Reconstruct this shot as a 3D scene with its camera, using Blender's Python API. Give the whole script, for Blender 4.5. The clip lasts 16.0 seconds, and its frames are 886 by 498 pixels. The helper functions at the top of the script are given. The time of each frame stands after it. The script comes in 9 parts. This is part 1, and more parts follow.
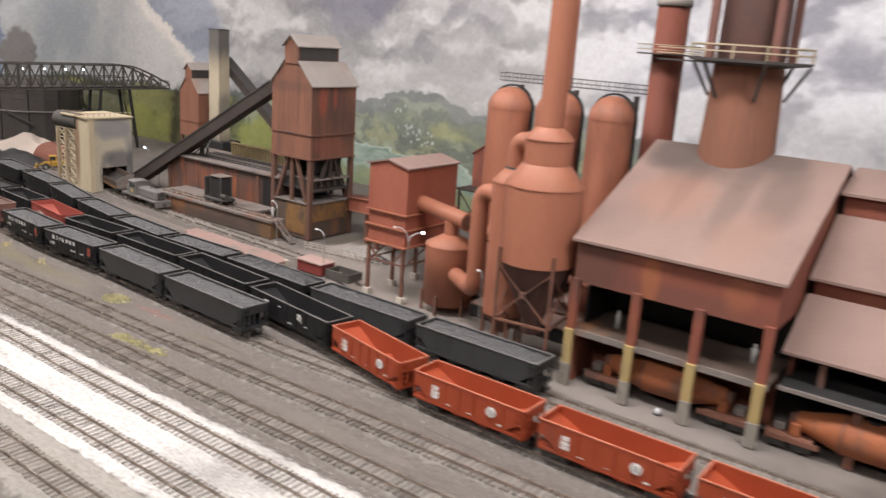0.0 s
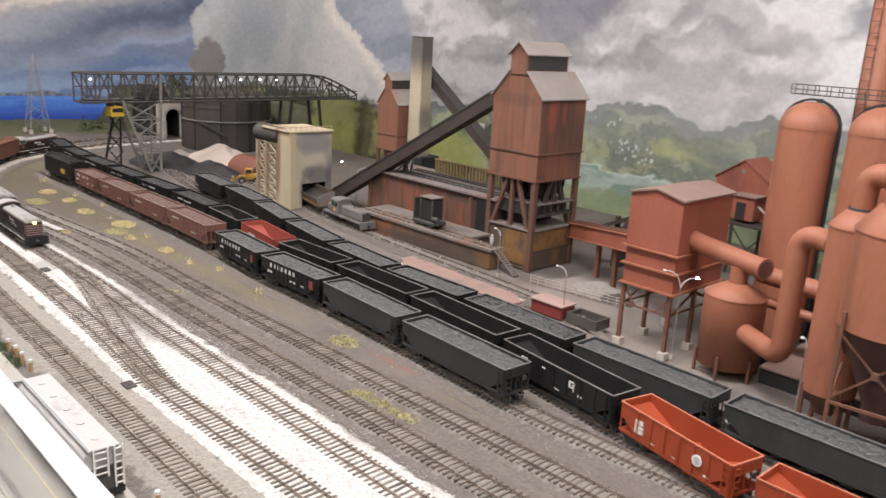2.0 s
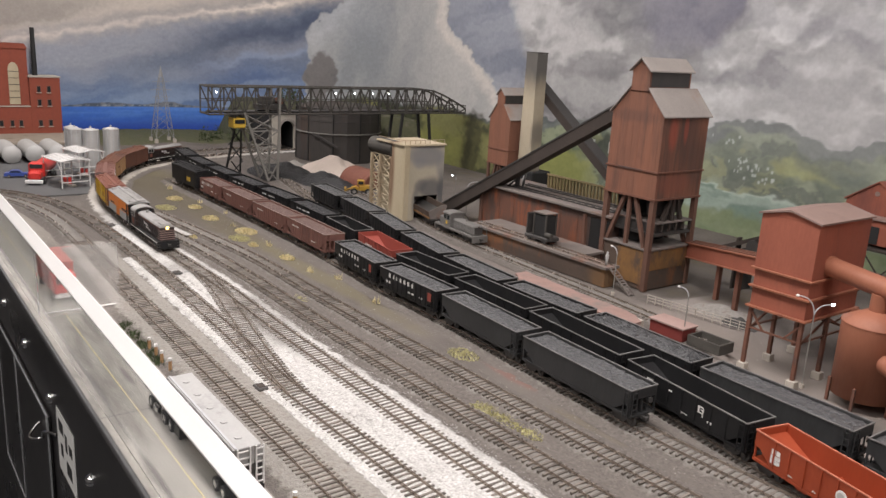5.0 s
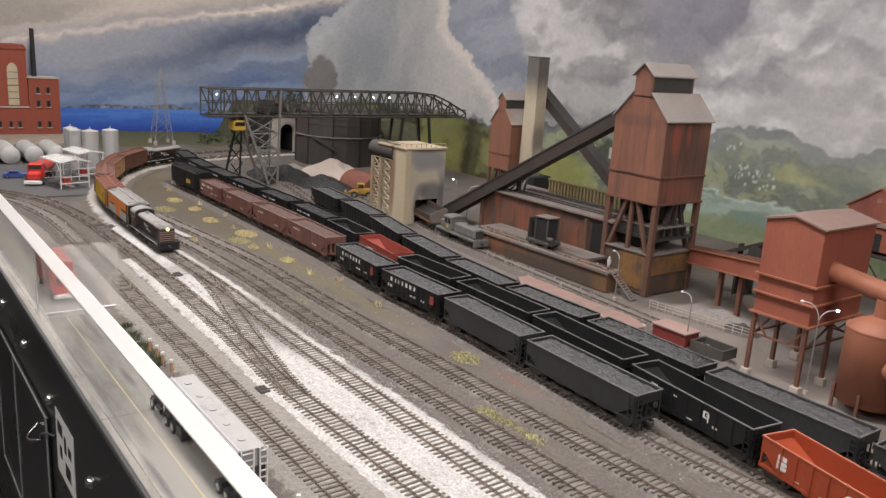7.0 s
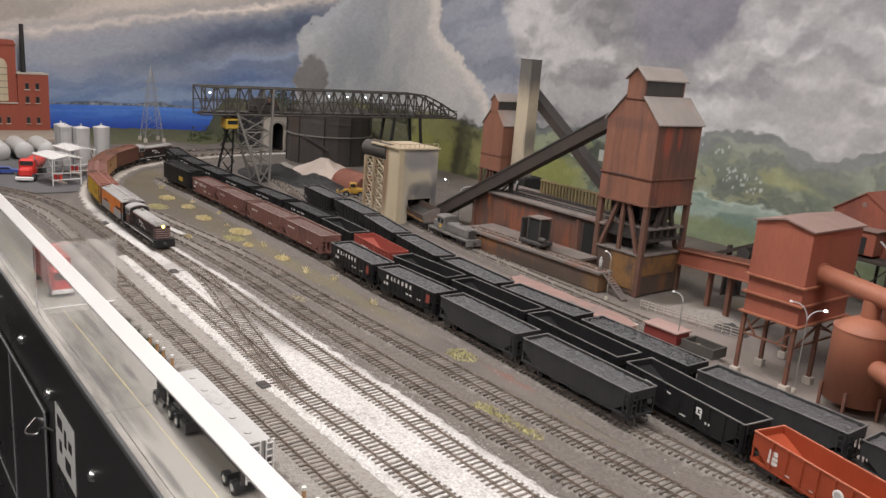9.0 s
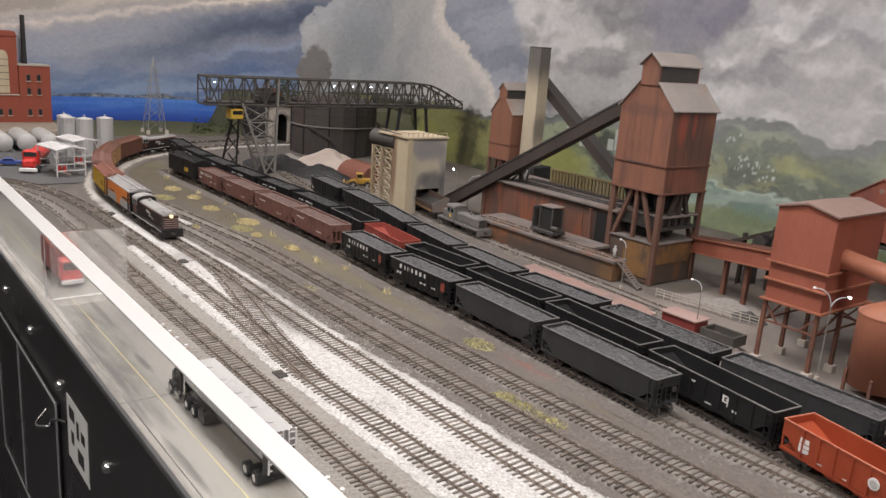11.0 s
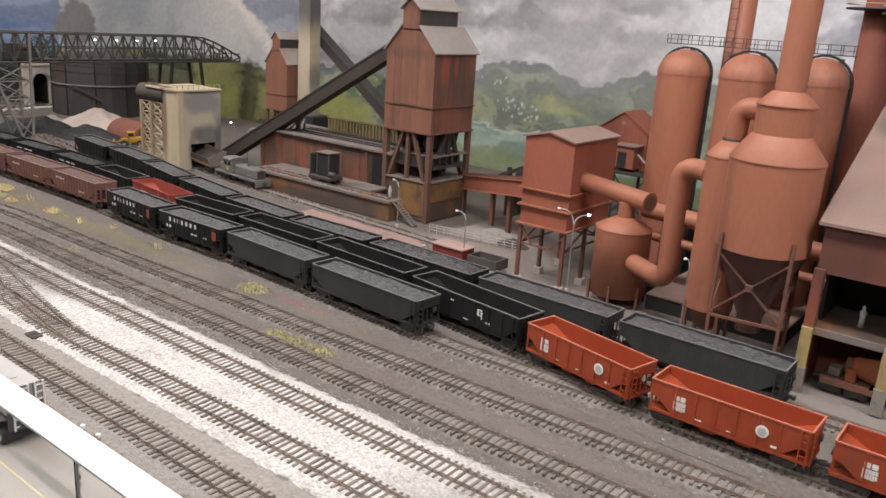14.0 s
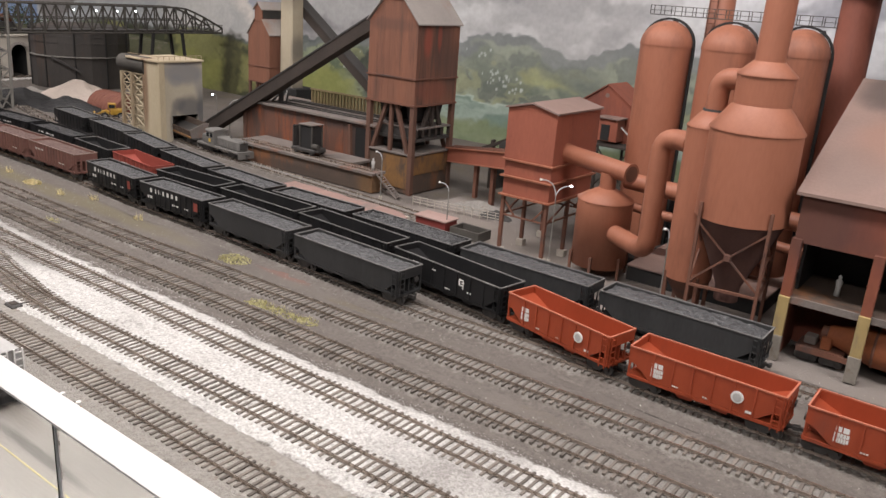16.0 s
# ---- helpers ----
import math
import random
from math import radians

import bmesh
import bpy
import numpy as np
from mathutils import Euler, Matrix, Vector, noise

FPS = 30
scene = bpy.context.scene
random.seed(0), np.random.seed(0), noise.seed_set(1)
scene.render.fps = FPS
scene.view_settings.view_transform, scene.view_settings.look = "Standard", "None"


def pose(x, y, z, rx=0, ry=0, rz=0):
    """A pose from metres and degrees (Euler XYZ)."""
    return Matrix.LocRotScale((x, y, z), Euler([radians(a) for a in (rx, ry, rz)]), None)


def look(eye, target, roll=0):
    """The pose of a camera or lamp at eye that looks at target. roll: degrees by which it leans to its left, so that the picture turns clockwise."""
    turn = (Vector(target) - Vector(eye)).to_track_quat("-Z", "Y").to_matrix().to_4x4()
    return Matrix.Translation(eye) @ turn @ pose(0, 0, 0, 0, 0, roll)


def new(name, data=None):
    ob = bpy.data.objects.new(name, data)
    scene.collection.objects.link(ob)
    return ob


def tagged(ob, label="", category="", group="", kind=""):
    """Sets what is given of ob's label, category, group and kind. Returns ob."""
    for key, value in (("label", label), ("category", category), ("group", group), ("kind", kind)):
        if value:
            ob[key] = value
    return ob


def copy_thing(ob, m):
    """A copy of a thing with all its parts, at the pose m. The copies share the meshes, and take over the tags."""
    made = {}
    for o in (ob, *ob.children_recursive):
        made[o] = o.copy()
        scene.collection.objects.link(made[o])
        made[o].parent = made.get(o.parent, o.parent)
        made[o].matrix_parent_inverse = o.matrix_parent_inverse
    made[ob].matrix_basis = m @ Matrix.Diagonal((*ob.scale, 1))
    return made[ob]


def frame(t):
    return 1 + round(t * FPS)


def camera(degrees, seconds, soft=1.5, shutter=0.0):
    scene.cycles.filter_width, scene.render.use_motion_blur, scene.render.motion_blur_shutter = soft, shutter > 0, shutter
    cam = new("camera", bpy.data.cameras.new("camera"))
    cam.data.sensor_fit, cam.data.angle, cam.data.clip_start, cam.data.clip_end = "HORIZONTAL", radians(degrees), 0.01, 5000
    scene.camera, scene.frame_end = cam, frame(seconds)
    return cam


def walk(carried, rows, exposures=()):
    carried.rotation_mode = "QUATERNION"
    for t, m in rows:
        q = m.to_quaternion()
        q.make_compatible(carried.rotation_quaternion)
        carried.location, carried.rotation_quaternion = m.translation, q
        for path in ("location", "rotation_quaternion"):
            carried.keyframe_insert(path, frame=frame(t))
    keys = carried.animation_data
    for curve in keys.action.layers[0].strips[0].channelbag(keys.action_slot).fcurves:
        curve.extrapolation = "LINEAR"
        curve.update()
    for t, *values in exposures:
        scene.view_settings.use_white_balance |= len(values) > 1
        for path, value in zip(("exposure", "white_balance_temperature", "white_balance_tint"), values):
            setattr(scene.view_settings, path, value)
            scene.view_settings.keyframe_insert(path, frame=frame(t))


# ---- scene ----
cam = camera(58.2, 16.0, shutter=0.5)
METRES, EYE, TILT, LEAN, TURN = 0.4337, 0.36, 0.0, 0.0, 36.0
ROWS = [
    (0.0, 0.0, 0.0, 0.0, 1.02, -14.74, -3.88),
    (0.5, -0.2259, 0.1865, -0.0243, 1.8, -14.51, -3.81),
    (1.0, -0.3172, 0.2955, -0.0101, 4.98, -14.79, -3.87),
    (1.5, -0.3595, 0.3427, -0.0178, 8.27, -15.03, -3.51),
    (2.0, -0.3814, 0.3544, -0.016, 10.96, -15.0, -3.08),
    (2.5, -0.4083, 0.3475, -0.0119, 12.84, -14.95, -3.18),
    (3.0, -0.4267, 0.3429, -0.0094, 14.45, -14.81, -3.3),
    (3.5, -0.4532, 0.3497, -0.0214, 16.19, -14.79, -3.56),
    (4.0, -0.4658, 0.3318, -0.0123, 17.45, -14.66, -3.84),
    (4.5, -0.4662, 0.3334, -0.02, 17.39, -14.48, -3.94),
    (5.0, -0.4585, 0.3275, -0.0146, 17.8, -14.41, -3.14),
    (7.5, -0.4854, 0.3233, -0.0255, 17.45, -13.92, -3.91),
    (8.0, -0.483, 0.3023, -0.0152, 16.85, -13.9, -4.05),
    (10.5, -0.5417, 0.2979, -0.0484, 16.71, -13.91, -4.47),
    (11.0, -0.5545, 0.3039, -0.0527, 16.57, -14.34, -4.14),
    (11.5, -0.5269, 0.2829, -0.0383, 15.68, -14.4, -3.81),
    (12.0, -0.5118, 0.2754, -0.0405, 12.51, -14.41, -3.94),
    (12.5, -0.4828, 0.2689, -0.0602, 9.98, -14.76, -3.85),
    (13.0, -0.4571, 0.2646, -0.0697, 6.57, -15.1, -3.68),
    (13.5, -0.4425, 0.2739, -0.0846, 4.22, -15.78, -3.58),
    (14.0, -0.4297, 0.2586, -0.0868, 2.29, -16.27, -3.59),
    (14.5, -0.4335, 0.2577, -0.0955, 1.79, -16.83, -3.8),
    (15.0, -0.4312, 0.2648, -0.1001, 1.76, -17.35, -3.72),
    (15.5, -0.4274, 0.2603, -0.0975, 1.52, -17.77, -3.83),
    (16.0, -0.4174, 0.2509, -0.0979, 1.36, -17.94, -3.89),
]
walk(cam, [(t, pose(0, 0, EYE, TILT, LEAN, TURN) @ pose(METRES * x, METRES * y, METRES * z, 90 + pitch, roll, yaw)) for t, x, y, z, yaw, pitch, roll in ROWS],
     exposures=((0.0, 0.50), (1.5, 0.52), (2.5, 0.44), (4.0, 0.22), (8.0, 0.15), (11.5, 0.14), (13.0, 0.21), (13.5, 0.25), (16.0, 0.20)))

# ---------------------------------------------------------------- light
world = bpy.data.worlds.new("room_air")
scene.world = world
world.use_nodes = True
world.node_tree.nodes["Background"].inputs["Color"].default_value = (0.9, 0.95, 1.0, 1)
world.node_tree.nodes["Background"].inputs["Strength"].default_value = 0.03


def area_lamp(name, at, target, sx, sy, power, colour):
    data = bpy.data.lights.new(name, "AREA")
    data.shape, data.size, data.size_y, data.energy, data.color = "RECTANGLE", sx, sy, power, colour
    ob = new(name, data)
    ob.matrix_basis = look(at, target)
    return ob


LAMP_ROWS = [(-2.1, 0.46), (-0.75, 0.30), (0.6, 0.30)]
for lx, ly in LAMP_ROWS:
    area_lamp("tube_lamp", (lx, ly, 1.24), (lx, ly + 0.02, 0), 1.0, 0.25, 15.5, (1.0, 0.93, 0.915))
area_lamp("tube_lamp", (-0.6, -1.0, 1.24), (-0.6, -0.95, 0), 2.0, 0.25, 18.0, (1.0, 0.93, 0.915))

# ---------------------------------------------------------------- materials


def mat(name, c1, c2, scale=60.0, rough=0.7, metal=0.0, bump=0.15, fine=400.0, c3=None, spots=0.35, stretch=(1, 1, 1), coat=0.0, obrand=0.0, island=0.0, soot=(), soot_colour=(0.05, 0.05, 0.052), edge=None, spec=0.5):
    """Two scales of colour variation, a third colour in patches, and fine relief."""
    m = bpy.data.materials.new(name)
    m.use_nodes = True
    nt = m.node_tree
    n, l = nt.nodes, nt.links
    bsdf = n["Principled BSDF"]
    bsdf.inputs["Roughness"].default_value = rough
    bsdf.inputs["Metallic"].default_value = metal
    bsdf.inputs["Specular IOR Level"].default_value = spec
    bsdf.inputs["Coat Weight"].default_value = coat
    geo = n.new("ShaderNodeNewGeometry")
    mp = n.new("ShaderNodeMapping")
    mp.inputs["Scale"].default_value = stretch
    l.new(geo.outputs["Position"], mp.inputs["Vector"])
    n1 = n.new("ShaderNodeTexNoise")
    n1.inputs["Scale"].default_value = scale
    n1.inputs["Detail"].default_value = 4
    n2 = n.new("ShaderNodeTexNoise")
    n2.inputs["Scale"].default_value = fine
    n2.inputs["Detail"].default_value = 3
    l.new(mp.outputs[0], n1.inputs["Vector"])
    l.new(mp.outputs[0], n2.inputs["Vector"])
    add = n.new("ShaderNodeMath")
    add.operation = "MULTIPLY_ADD"
    add.inputs[1].default_value = 0.6
    l.new(n2.outputs[0], add.inputs[0])
    sc = n.new("ShaderNodeMath")
    sc.operation = "MULTIPLY_ADD"
    sc.inputs[1].default_value = 1.1
    sc.inputs[2].default_value = -0.33
    l.new(n1.outputs[0], sc.inputs[0])
    l.new(sc.outputs[0], add.inputs[2])
    ramp = n.new("ShaderNodeMix")
    ramp.data_type = "RGBA"
    ramp.inputs[6].default_value = (*c1, 1)
    ramp.inputs[7].default_value = (*c2, 1)
    l.new(add.outputs[0], ramp.inputs[0])
    out = ramp.outputs[2]
    if c3:
        n3 = n.new("ShaderNodeTexNoise")
        n3.inputs["Scale"].default_value = scale * 0.37
        n3.inputs["Detail"].default_value = 6
        n3.inputs["Roughness"].default_value = 0.7
        l.new(mp.outputs[0], n3.inputs["Vector"])
        mr = n.new("ShaderNodeMapRange")
        mr.inputs[1].default_value = 0.66 - 0.3 * spots
        mr.inputs[2].default_value = 0.80 - 0.3 * spots
        l.new(n3.outputs[0], mr.inputs[0])
        mx = n.new("ShaderNodeMix")
        mx.data_type = "RGBA"
        mx.inputs[7].default_value = (*c3, 1)
        l.new(mr.outputs[0], mx.inputs[0])
        l.new(out, mx.inputs[6])
        out = mx.outputs[2]
    # Soft patches of colour: soot, dirt, rust, and in places painted shade.
    for cx, cy, cz, sx, sy, sz, k, *own in soot:
        off = n.new("ShaderNodeVectorMath")
        off.operation = "SUBTRACT"
        off.inputs[1].default_value = (cx, cy, cz)
        l.new(geo.outputs["Position"], off.inputs[0])
        div = n.new("ShaderNodeVectorMath")
        div.operation = "DIVIDE"
        div.inputs[1].default_value = (sx, sy, sz)
        l.new(off.outputs[0], div.inputs[0])
        ln = n.new("ShaderNodeVectorMath")
        ln.operation = "LENGTH"
        l.new(div.outputs[0], ln.inputs[0])
        wob = n.new("ShaderNodeMath")
        wob.operation = "MULTIPLY_ADD"
        wob.inputs[1].default_value = -0.9
        l.new(n1.outputs[0], wob.inputs[0])
        l.new(ln.outputs["Value"], wob.inputs[2])
        mr = n.new("ShaderNodeMapRange")
        mr.interpolation_type = "SMOOTHSTEP"
        for i, q in ((1, 0.0), (2, 0.75), (3, k), (4, 0.0)):
            mr.inputs[i].default_value = q
        l.new(wob.outputs[0], mr.inputs[0])
        mx = n.new("ShaderNodeMix")
        mx.data_type = "RGBA"
        mx.inputs[7].default_value = (*(own[0] if own else soot_colour), 1)
        l.new(mr.outputs[0], mx.inputs[0])
        l.new(out, mx.inputs[6])
        out = mx.outputs[2]
    if edge:
        # ballast: its ragged rim gives way to dirt, by the distance inside the rim kept in the UV map
        uvn = n.new("ShaderNodeUVMap")
        sp = n.new("ShaderNodeSeparateXYZ")
        l.new(uvn.outputs[0], sp.inputs[0])
        rag = n.new("ShaderNodeTexNoise")
        rag.inputs["Scale"].default_value = 60
        rag.inputs["Detail"].default_value = 8
        rag.inputs["Roughness"].default_value = 0.75
        l.new(geo.outputs["Position"], rag.inputs["Vector"])
        ma = n.new("ShaderNodeMath")
        ma.operation = "MULTIPLY_ADD"
        ma.inputs[1].default_value = 0.034
        l.new(rag.outputs[0], ma.inputs[0])
        l.new(sp.outputs[0], ma.inputs[2])
        mr = n.new("ShaderNodeMapRange")
        for i, q in ((1, 0.0145), (2, 0.0195)):
            mr.inputs[i].default_value = q
        l.new(ma.outputs[0], mr.inputs[0])
        big = n.new("ShaderNodeTexNoise")
        big.inputs["Scale"].default_value = 9
        big.inputs["Detail"].default_value = 4
        l.new(geo.outputs["Position"], big.inputs["Vector"])
        dirt = n.new("ShaderNodeMix")
        dirt.data_type = "RGBA"
        dirt.inputs[6].default_value = (*edge[0], 1)
        dirt.inputs[7].default_value = (*edge[1], 1)
        l.new(add.outputs[0], dirt.inputs[0])
        mx = n.new("ShaderNodeMix")
        mx.data_type = "RGBA"
        l.new(mr.outputs[0], mx.inputs[0])
        l.new(dirt.outputs[2], mx.inputs[6])
        l.new(out, mx.inputs[7])
        out = mx.outputs[2]
        pr = n.new("ShaderNodeMapRange")
        for i, q in ((1, 0.50), (2, 0.72), (3, 0.0), (4, 0.6)):
            pr.inputs[i].default_value = q
        l.new(big.outputs[0], pr.inputs[0])
        mx = n.new("ShaderNodeMix")
        mx.data_type = "RGBA"
        l.new(pr.outputs[0], mx.inputs[0])
        l.new(out, mx.inputs[6])
        l.new(dirt.outputs[2], mx.inputs[7])
        out = mx.outputs[2]
    if obrand or island:
        src = n.new("ShaderNodeObjectInfo").outputs["Random"] if obrand else geo.outputs["Random Per Island"]
        hv = n.new("ShaderNodeHueSaturation")
        mr = n.new("ShaderNodeMapRange")
        mr.inputs[3].default_value = 1 - (obrand or island)
        mr.inputs[4].default_value = 1 + (obrand or island)
        l.new(src, mr.inputs[0])
        l.new(mr.outputs[0], hv.inputs["Value"])
        l.new(out, hv.inputs["Color"])
        out = hv.outputs[0]
    l.new(out, bsdf.inputs["Base Color"])
    if bump:
        b = n.new("ShaderNodeBump")
        b.inputs["Strength"].default_value = bump
        b.inputs["Distance"].default_value = 0.0015
        l.new(n2.outputs[0], b.inputs["Height"])
        l.new(b.outputs[0], bsdf.inputs["Normal"])
    rr = n.new("ShaderNodeMapRange")
    rr.inputs[3].default_value = max(0.02, rough - 0.12)
    rr.inputs[4].default_value = min(1.0, rough + 0.12)
    l.new(n1.outputs[0], rr.inputs[0])
    l.new(rr.outputs[0], bsdf.inputs["Roughness"])
    return m


def glow(name, colour, strength):
    m = bpy.data.materials.new(name)
    m.use_nodes = True
    b = m.node_tree.nodes["Principled BSDF"]
    b.inputs["Base Color"].default_value = (*colour, 1)
    b.inputs["Emission Color"].default_value = (*colour, 1)
    b.inputs["Emission Strength"].default_value = strength
    return m


def clear(name, colour, rough=0.02, haze=0.0):
    m = bpy.data.materials.new(name)
    m.use_nodes = True
    nt = m.node_tree
    b = nt.nodes["Principled BSDF"]
    b.inputs["Base Color"].default_value = (*colour, 1)
    b.inputs["Roughness"].default_value = rough
    b.inputs["Transmission Weight"].default_value = 1.0 - haze
    b.inputs["IOR"].default_value = 1.2
    return m


OLIVE, REDDIRT = (0.135, 0.115, 0.06), (0.19, 0.105, 0.08)
DIRT = ((0.058, 0.049, 0.043), (0.180, 0.159, 0.142))
M_DIRT = mat("grey_dirt", *DIRT, 16, 0.9, bump=0.8, fine=560, c3=(0.125, 0.105, 0.075), spots=0.38, soot=((-2.15, 0.57, 0, 0.34, 0.09, 1, 0.85, OLIVE), (-1.75, 0.55, 0, 0.35, 0.035, 1, 0.7, OLIVE), (-1.3, 0.555, 0, 0.3, 0.02, 1, 0.6, OLIVE), (-0.854, 0.566, 0, 0.055, 0.012, 1, 0.6, (0.18, 0.080, 0.060)), (-0.829, 0.503, 0, 0.018, 0.010, 1, 0.4, (0.19, 0.085, 0.065)), (-0.772, 0.491, 0, 0.055, 0.015, 1, 0.65, (0.26, 0.225, 0.10)), (-1.02, 0.425, 0, 0.25, 0.012, 1, 0.6, (0.10, 0.092, 0.085)), (-0.7, 0.432, 0, 0.4, 0.010, 1, 0.6, (0.10, 0.092, 0.085)), (-1.02, 0.47, 0, 0.05, 0.015, 1, 0.6, REDDIRT), (-1.75, 0.95, 0, 0.35, 0.1, 1, 0.55, (0.075, 0.068, 0.062)), (-0.70, 0.89, 0, 0.34, 0.10, 1, 0.75, (0.27, 0.235, 0.21)), (-1.18, 0.868, 0, 0.30, 0.03, 1, 0.6, (0.22, 0.185, 0.165)), (-0.88, 0.985, 0, 0.13, 0.05, 1, 0.8, (0.29, 0.26, 0.24)), (-0.40, 0.74, 0, 0.34, 0.05, 1, 0.7, (0.215, 0.19, 0.172)), (-1.62, 0.318, 0, 0.26, 0.040, 1, 0.85, (0.062, 0.056, 0.05)), (-1.90, 0.255, 0, 0.36, 0.055, 1, 0.8, (0.235, 0.215, 0.19)), (-1.95, 0.56, 0, 0.42, 0.13, 1, 0.75, (0.075, 0.062, 0.046))))
OIL = (0.085, 0.080, 0.074)
# The brown ellipse at x -0.86 is shade painted under the parked truck.
M_ASPH = mat("grey_road", (0.215, 0.205, 0.185), (0.325, 0.312, 0.283), 26, 0.8, bump=0.25, fine=500, c3=(0.13, 0.123, 0.11), spots=0.42, stretch=(0.22, 1, 1), soot=((-1.12, 0.1655, 0, 0.050, 0.0050, 1, 0.8, OIL), (-1.03, 0.1700, 0, 0.060, 0.0045, 1, 0.75, OIL), (-0.945, 0.1660, 0, 0.045, 0.0050, 1, 0.8, OIL), (-0.835, 0.1690, 0, 0.055, 0.0045, 1, 0.8, OIL), (-1.05, 0.2040, 0, 0.035, 0.0040, 1, 0.7, OIL), (-1.22, 0.2080, 0, 0.070, 0.0045, 1, 0.6, OIL), (-0.70, 0.2030, 0, 0.070, 0.0050, 1, 0.6, OIL), (-0.86, 0.2170, 0, 0.15, 0.0130, 1, 0.7, (0.15, 0.125, 0.095)), (-1.6, 0.21, 0, 0.2, 0.012, 1, 0.5, OIL)))
M_LOT = mat("dark_lot", (0.06, 0.06, 0.062), (0.11, 0.11, 0.11), 12, 0.85, bump=0.2, fine=500)
M_WHITEBAL = mat("white_ballast", (0.30, 0.29, 0.275), (0.66, 0.645, 0.62), 330, 0.9, bump=1.0, fine=800, c3=(0.24, 0.23, 0.21), spots=0.3)
GRIME = (0.115, 0.103, 0.09)
M_WHITEBED = mat("white_ballast_bed", (0.16, 0.153, 0.142), (0.84, 0.825, 0.80), 420, 0.9, bump=1.0, fine=900, c3=(0.25, 0.24, 0.22), spots=0.32, edge=DIRT, soot=((-1.62, 0.390, 0, 0.42, 0.0125, 1, 0.8, GRIME), (-1.40, 0.343, 0, 0.20, 0.0125, 1, 0.7, GRIME), (-1.15, 0.385, 0, 0.16, 0.014, 1, 0.6, GRIME), (-2.30, 0.60, 0, 0.55, 0.50, 1, 0.75, (0.36, 0.32, 0.265))))
M_GREYBAL = mat("grey_ballast", (0.17, 0.158, 0.142), (0.36, 0.34, 0.315), 260, 0.9, bump=1.0, fine=700, c3=(0.2, 0.16, 0.13), spots=0.3)
M_GREYBED = mat("grey_ballast_bed", (0.15, 0.139, 0.124), (0.35, 0.33, 0.30), 260, 0.9, bump=1.0, fine=700, c3=(0.2, 0.165, 0.135), spots=0.3, edge=DIRT)
M_YARDBED = mat("dirt_ballast_bed", (0.13, 0.12, 0.11), (0.24, 0.225, 0.205), 240, 0.9, bump=1.0, fine=620, c3=(0.17, 0.12, 0.095), spots=0.2, edge=DIRT, soot=((-1.60, 0.318, 0, 0.20, 0.030, 1, 0.85, (0.062, 0.056, 0.050)), (-1.78, 0.322, 0, 0.20, 0.035, 1, 0.75, (0.062, 0.056, 0.050)), (-1.45, 0.300, 0, 0.10, 0.020, 1, 0.7, (0.062, 0.056, 0.050))))
M_TIE = mat("brown_tie", (0.090, 0.077, 0.066), (0.175, 0.151, 0.130), 120, 0.85, bump=0.3, fine=700, obrand=0.35)
M_TIES = mat("brown_tie_rows", (0.090, 0.077, 0.066), (0.18, 0.156, 0.134), 120, 0.85, bump=0.3, fine=700, island=0.35)
M_RAIL = mat("weathered_rail", (0.28, 0.232, 0.195), (0.56, 0.49, 0.43), 60, 0.26, 0.85, bump=0.05)
# Dark patches hold the cast house wall's shading and dirt; orange ones are rust.
M_BRICKRED = mat("rust_red_paint", (0.140, 0.040, 0.025), (0.225, 0.069, 0.042), 30, 0.8, bump=0.12, c3=(0.225, 0.078, 0.034), spots=0.42, stretch=(1, 1, 0.3), soot=((-0.25, 0.755, 0.125, 0.09, 0.02, 0.018, 0.5, (0.10, 0.045, 0.034)), (-0.345, 0.755, 0.140, 0.045, 0.02, 0.05, 0.75, (0.075, 0.036, 0.030)), (-0.285, 0.755, 0.14, 0.012, 0.02, 0.03, 0.6, (0.30, 0.105, 0.04)), (-0.195, 0.755, 0.145, 0.018, 0.02, 0.025, 0.5, (0.28, 0.10, 0.045))))
M_BINRED = mat("oxide_red_sheet", (0.215, 0.062, 0.037), (0.325, 0.102, 0.061), 30, 0.75, bump=0.1, c3=(0.17, 0.056, 0.040), spots=0.36, stretch=(1, 1, 0.3))
M_TOWER = mat("rusty_tower_siding", (0.135, 0.062, 0.041), (0.255, 0.108, 0.064), 44, 0.8, bump=0.15, c3=(0.080, 0.044, 0.035), spots=0.46, stretch=(1, 1, 0.10), soot=((-1.027, 1.062, 0.235, 0.012, 0.030, 0.055, 0.6, (0.075, 0.044, 0.036)), (-1.027, 1.022, 0.240, 0.012, 0.012, 0.030, 0.7, (0.32, 0.075, 0.045)), (-1.027, 1.052, 0.246, 0.012, 0.006, 0.024, 0.6, (0.32, 0.075, 0.045)), (-1.027, 1.085, 0.190, 0.012, 0.026, 0.050, 0.55, (0.07, 0.046, 0.038)), (-1.027, 1.040, 0.160, 0.012, 0.050, 0.020, 0.5, (0.22, 0.070, 0.045)), (-1.085, 0.994, 0.262, 0.06, 0.012, 0.012, 0.5, (0.10, 0.052, 0.04))))
M_TERRA = mat("terracotta_paint", (0.245, 0.089, 0.050), (0.360, 0.140, 0.082), 24, 0.58, bump=0.08, c3=(0.165, 0.064, 0.040), spots=0.42, stretch=(1, 1, 0.22))
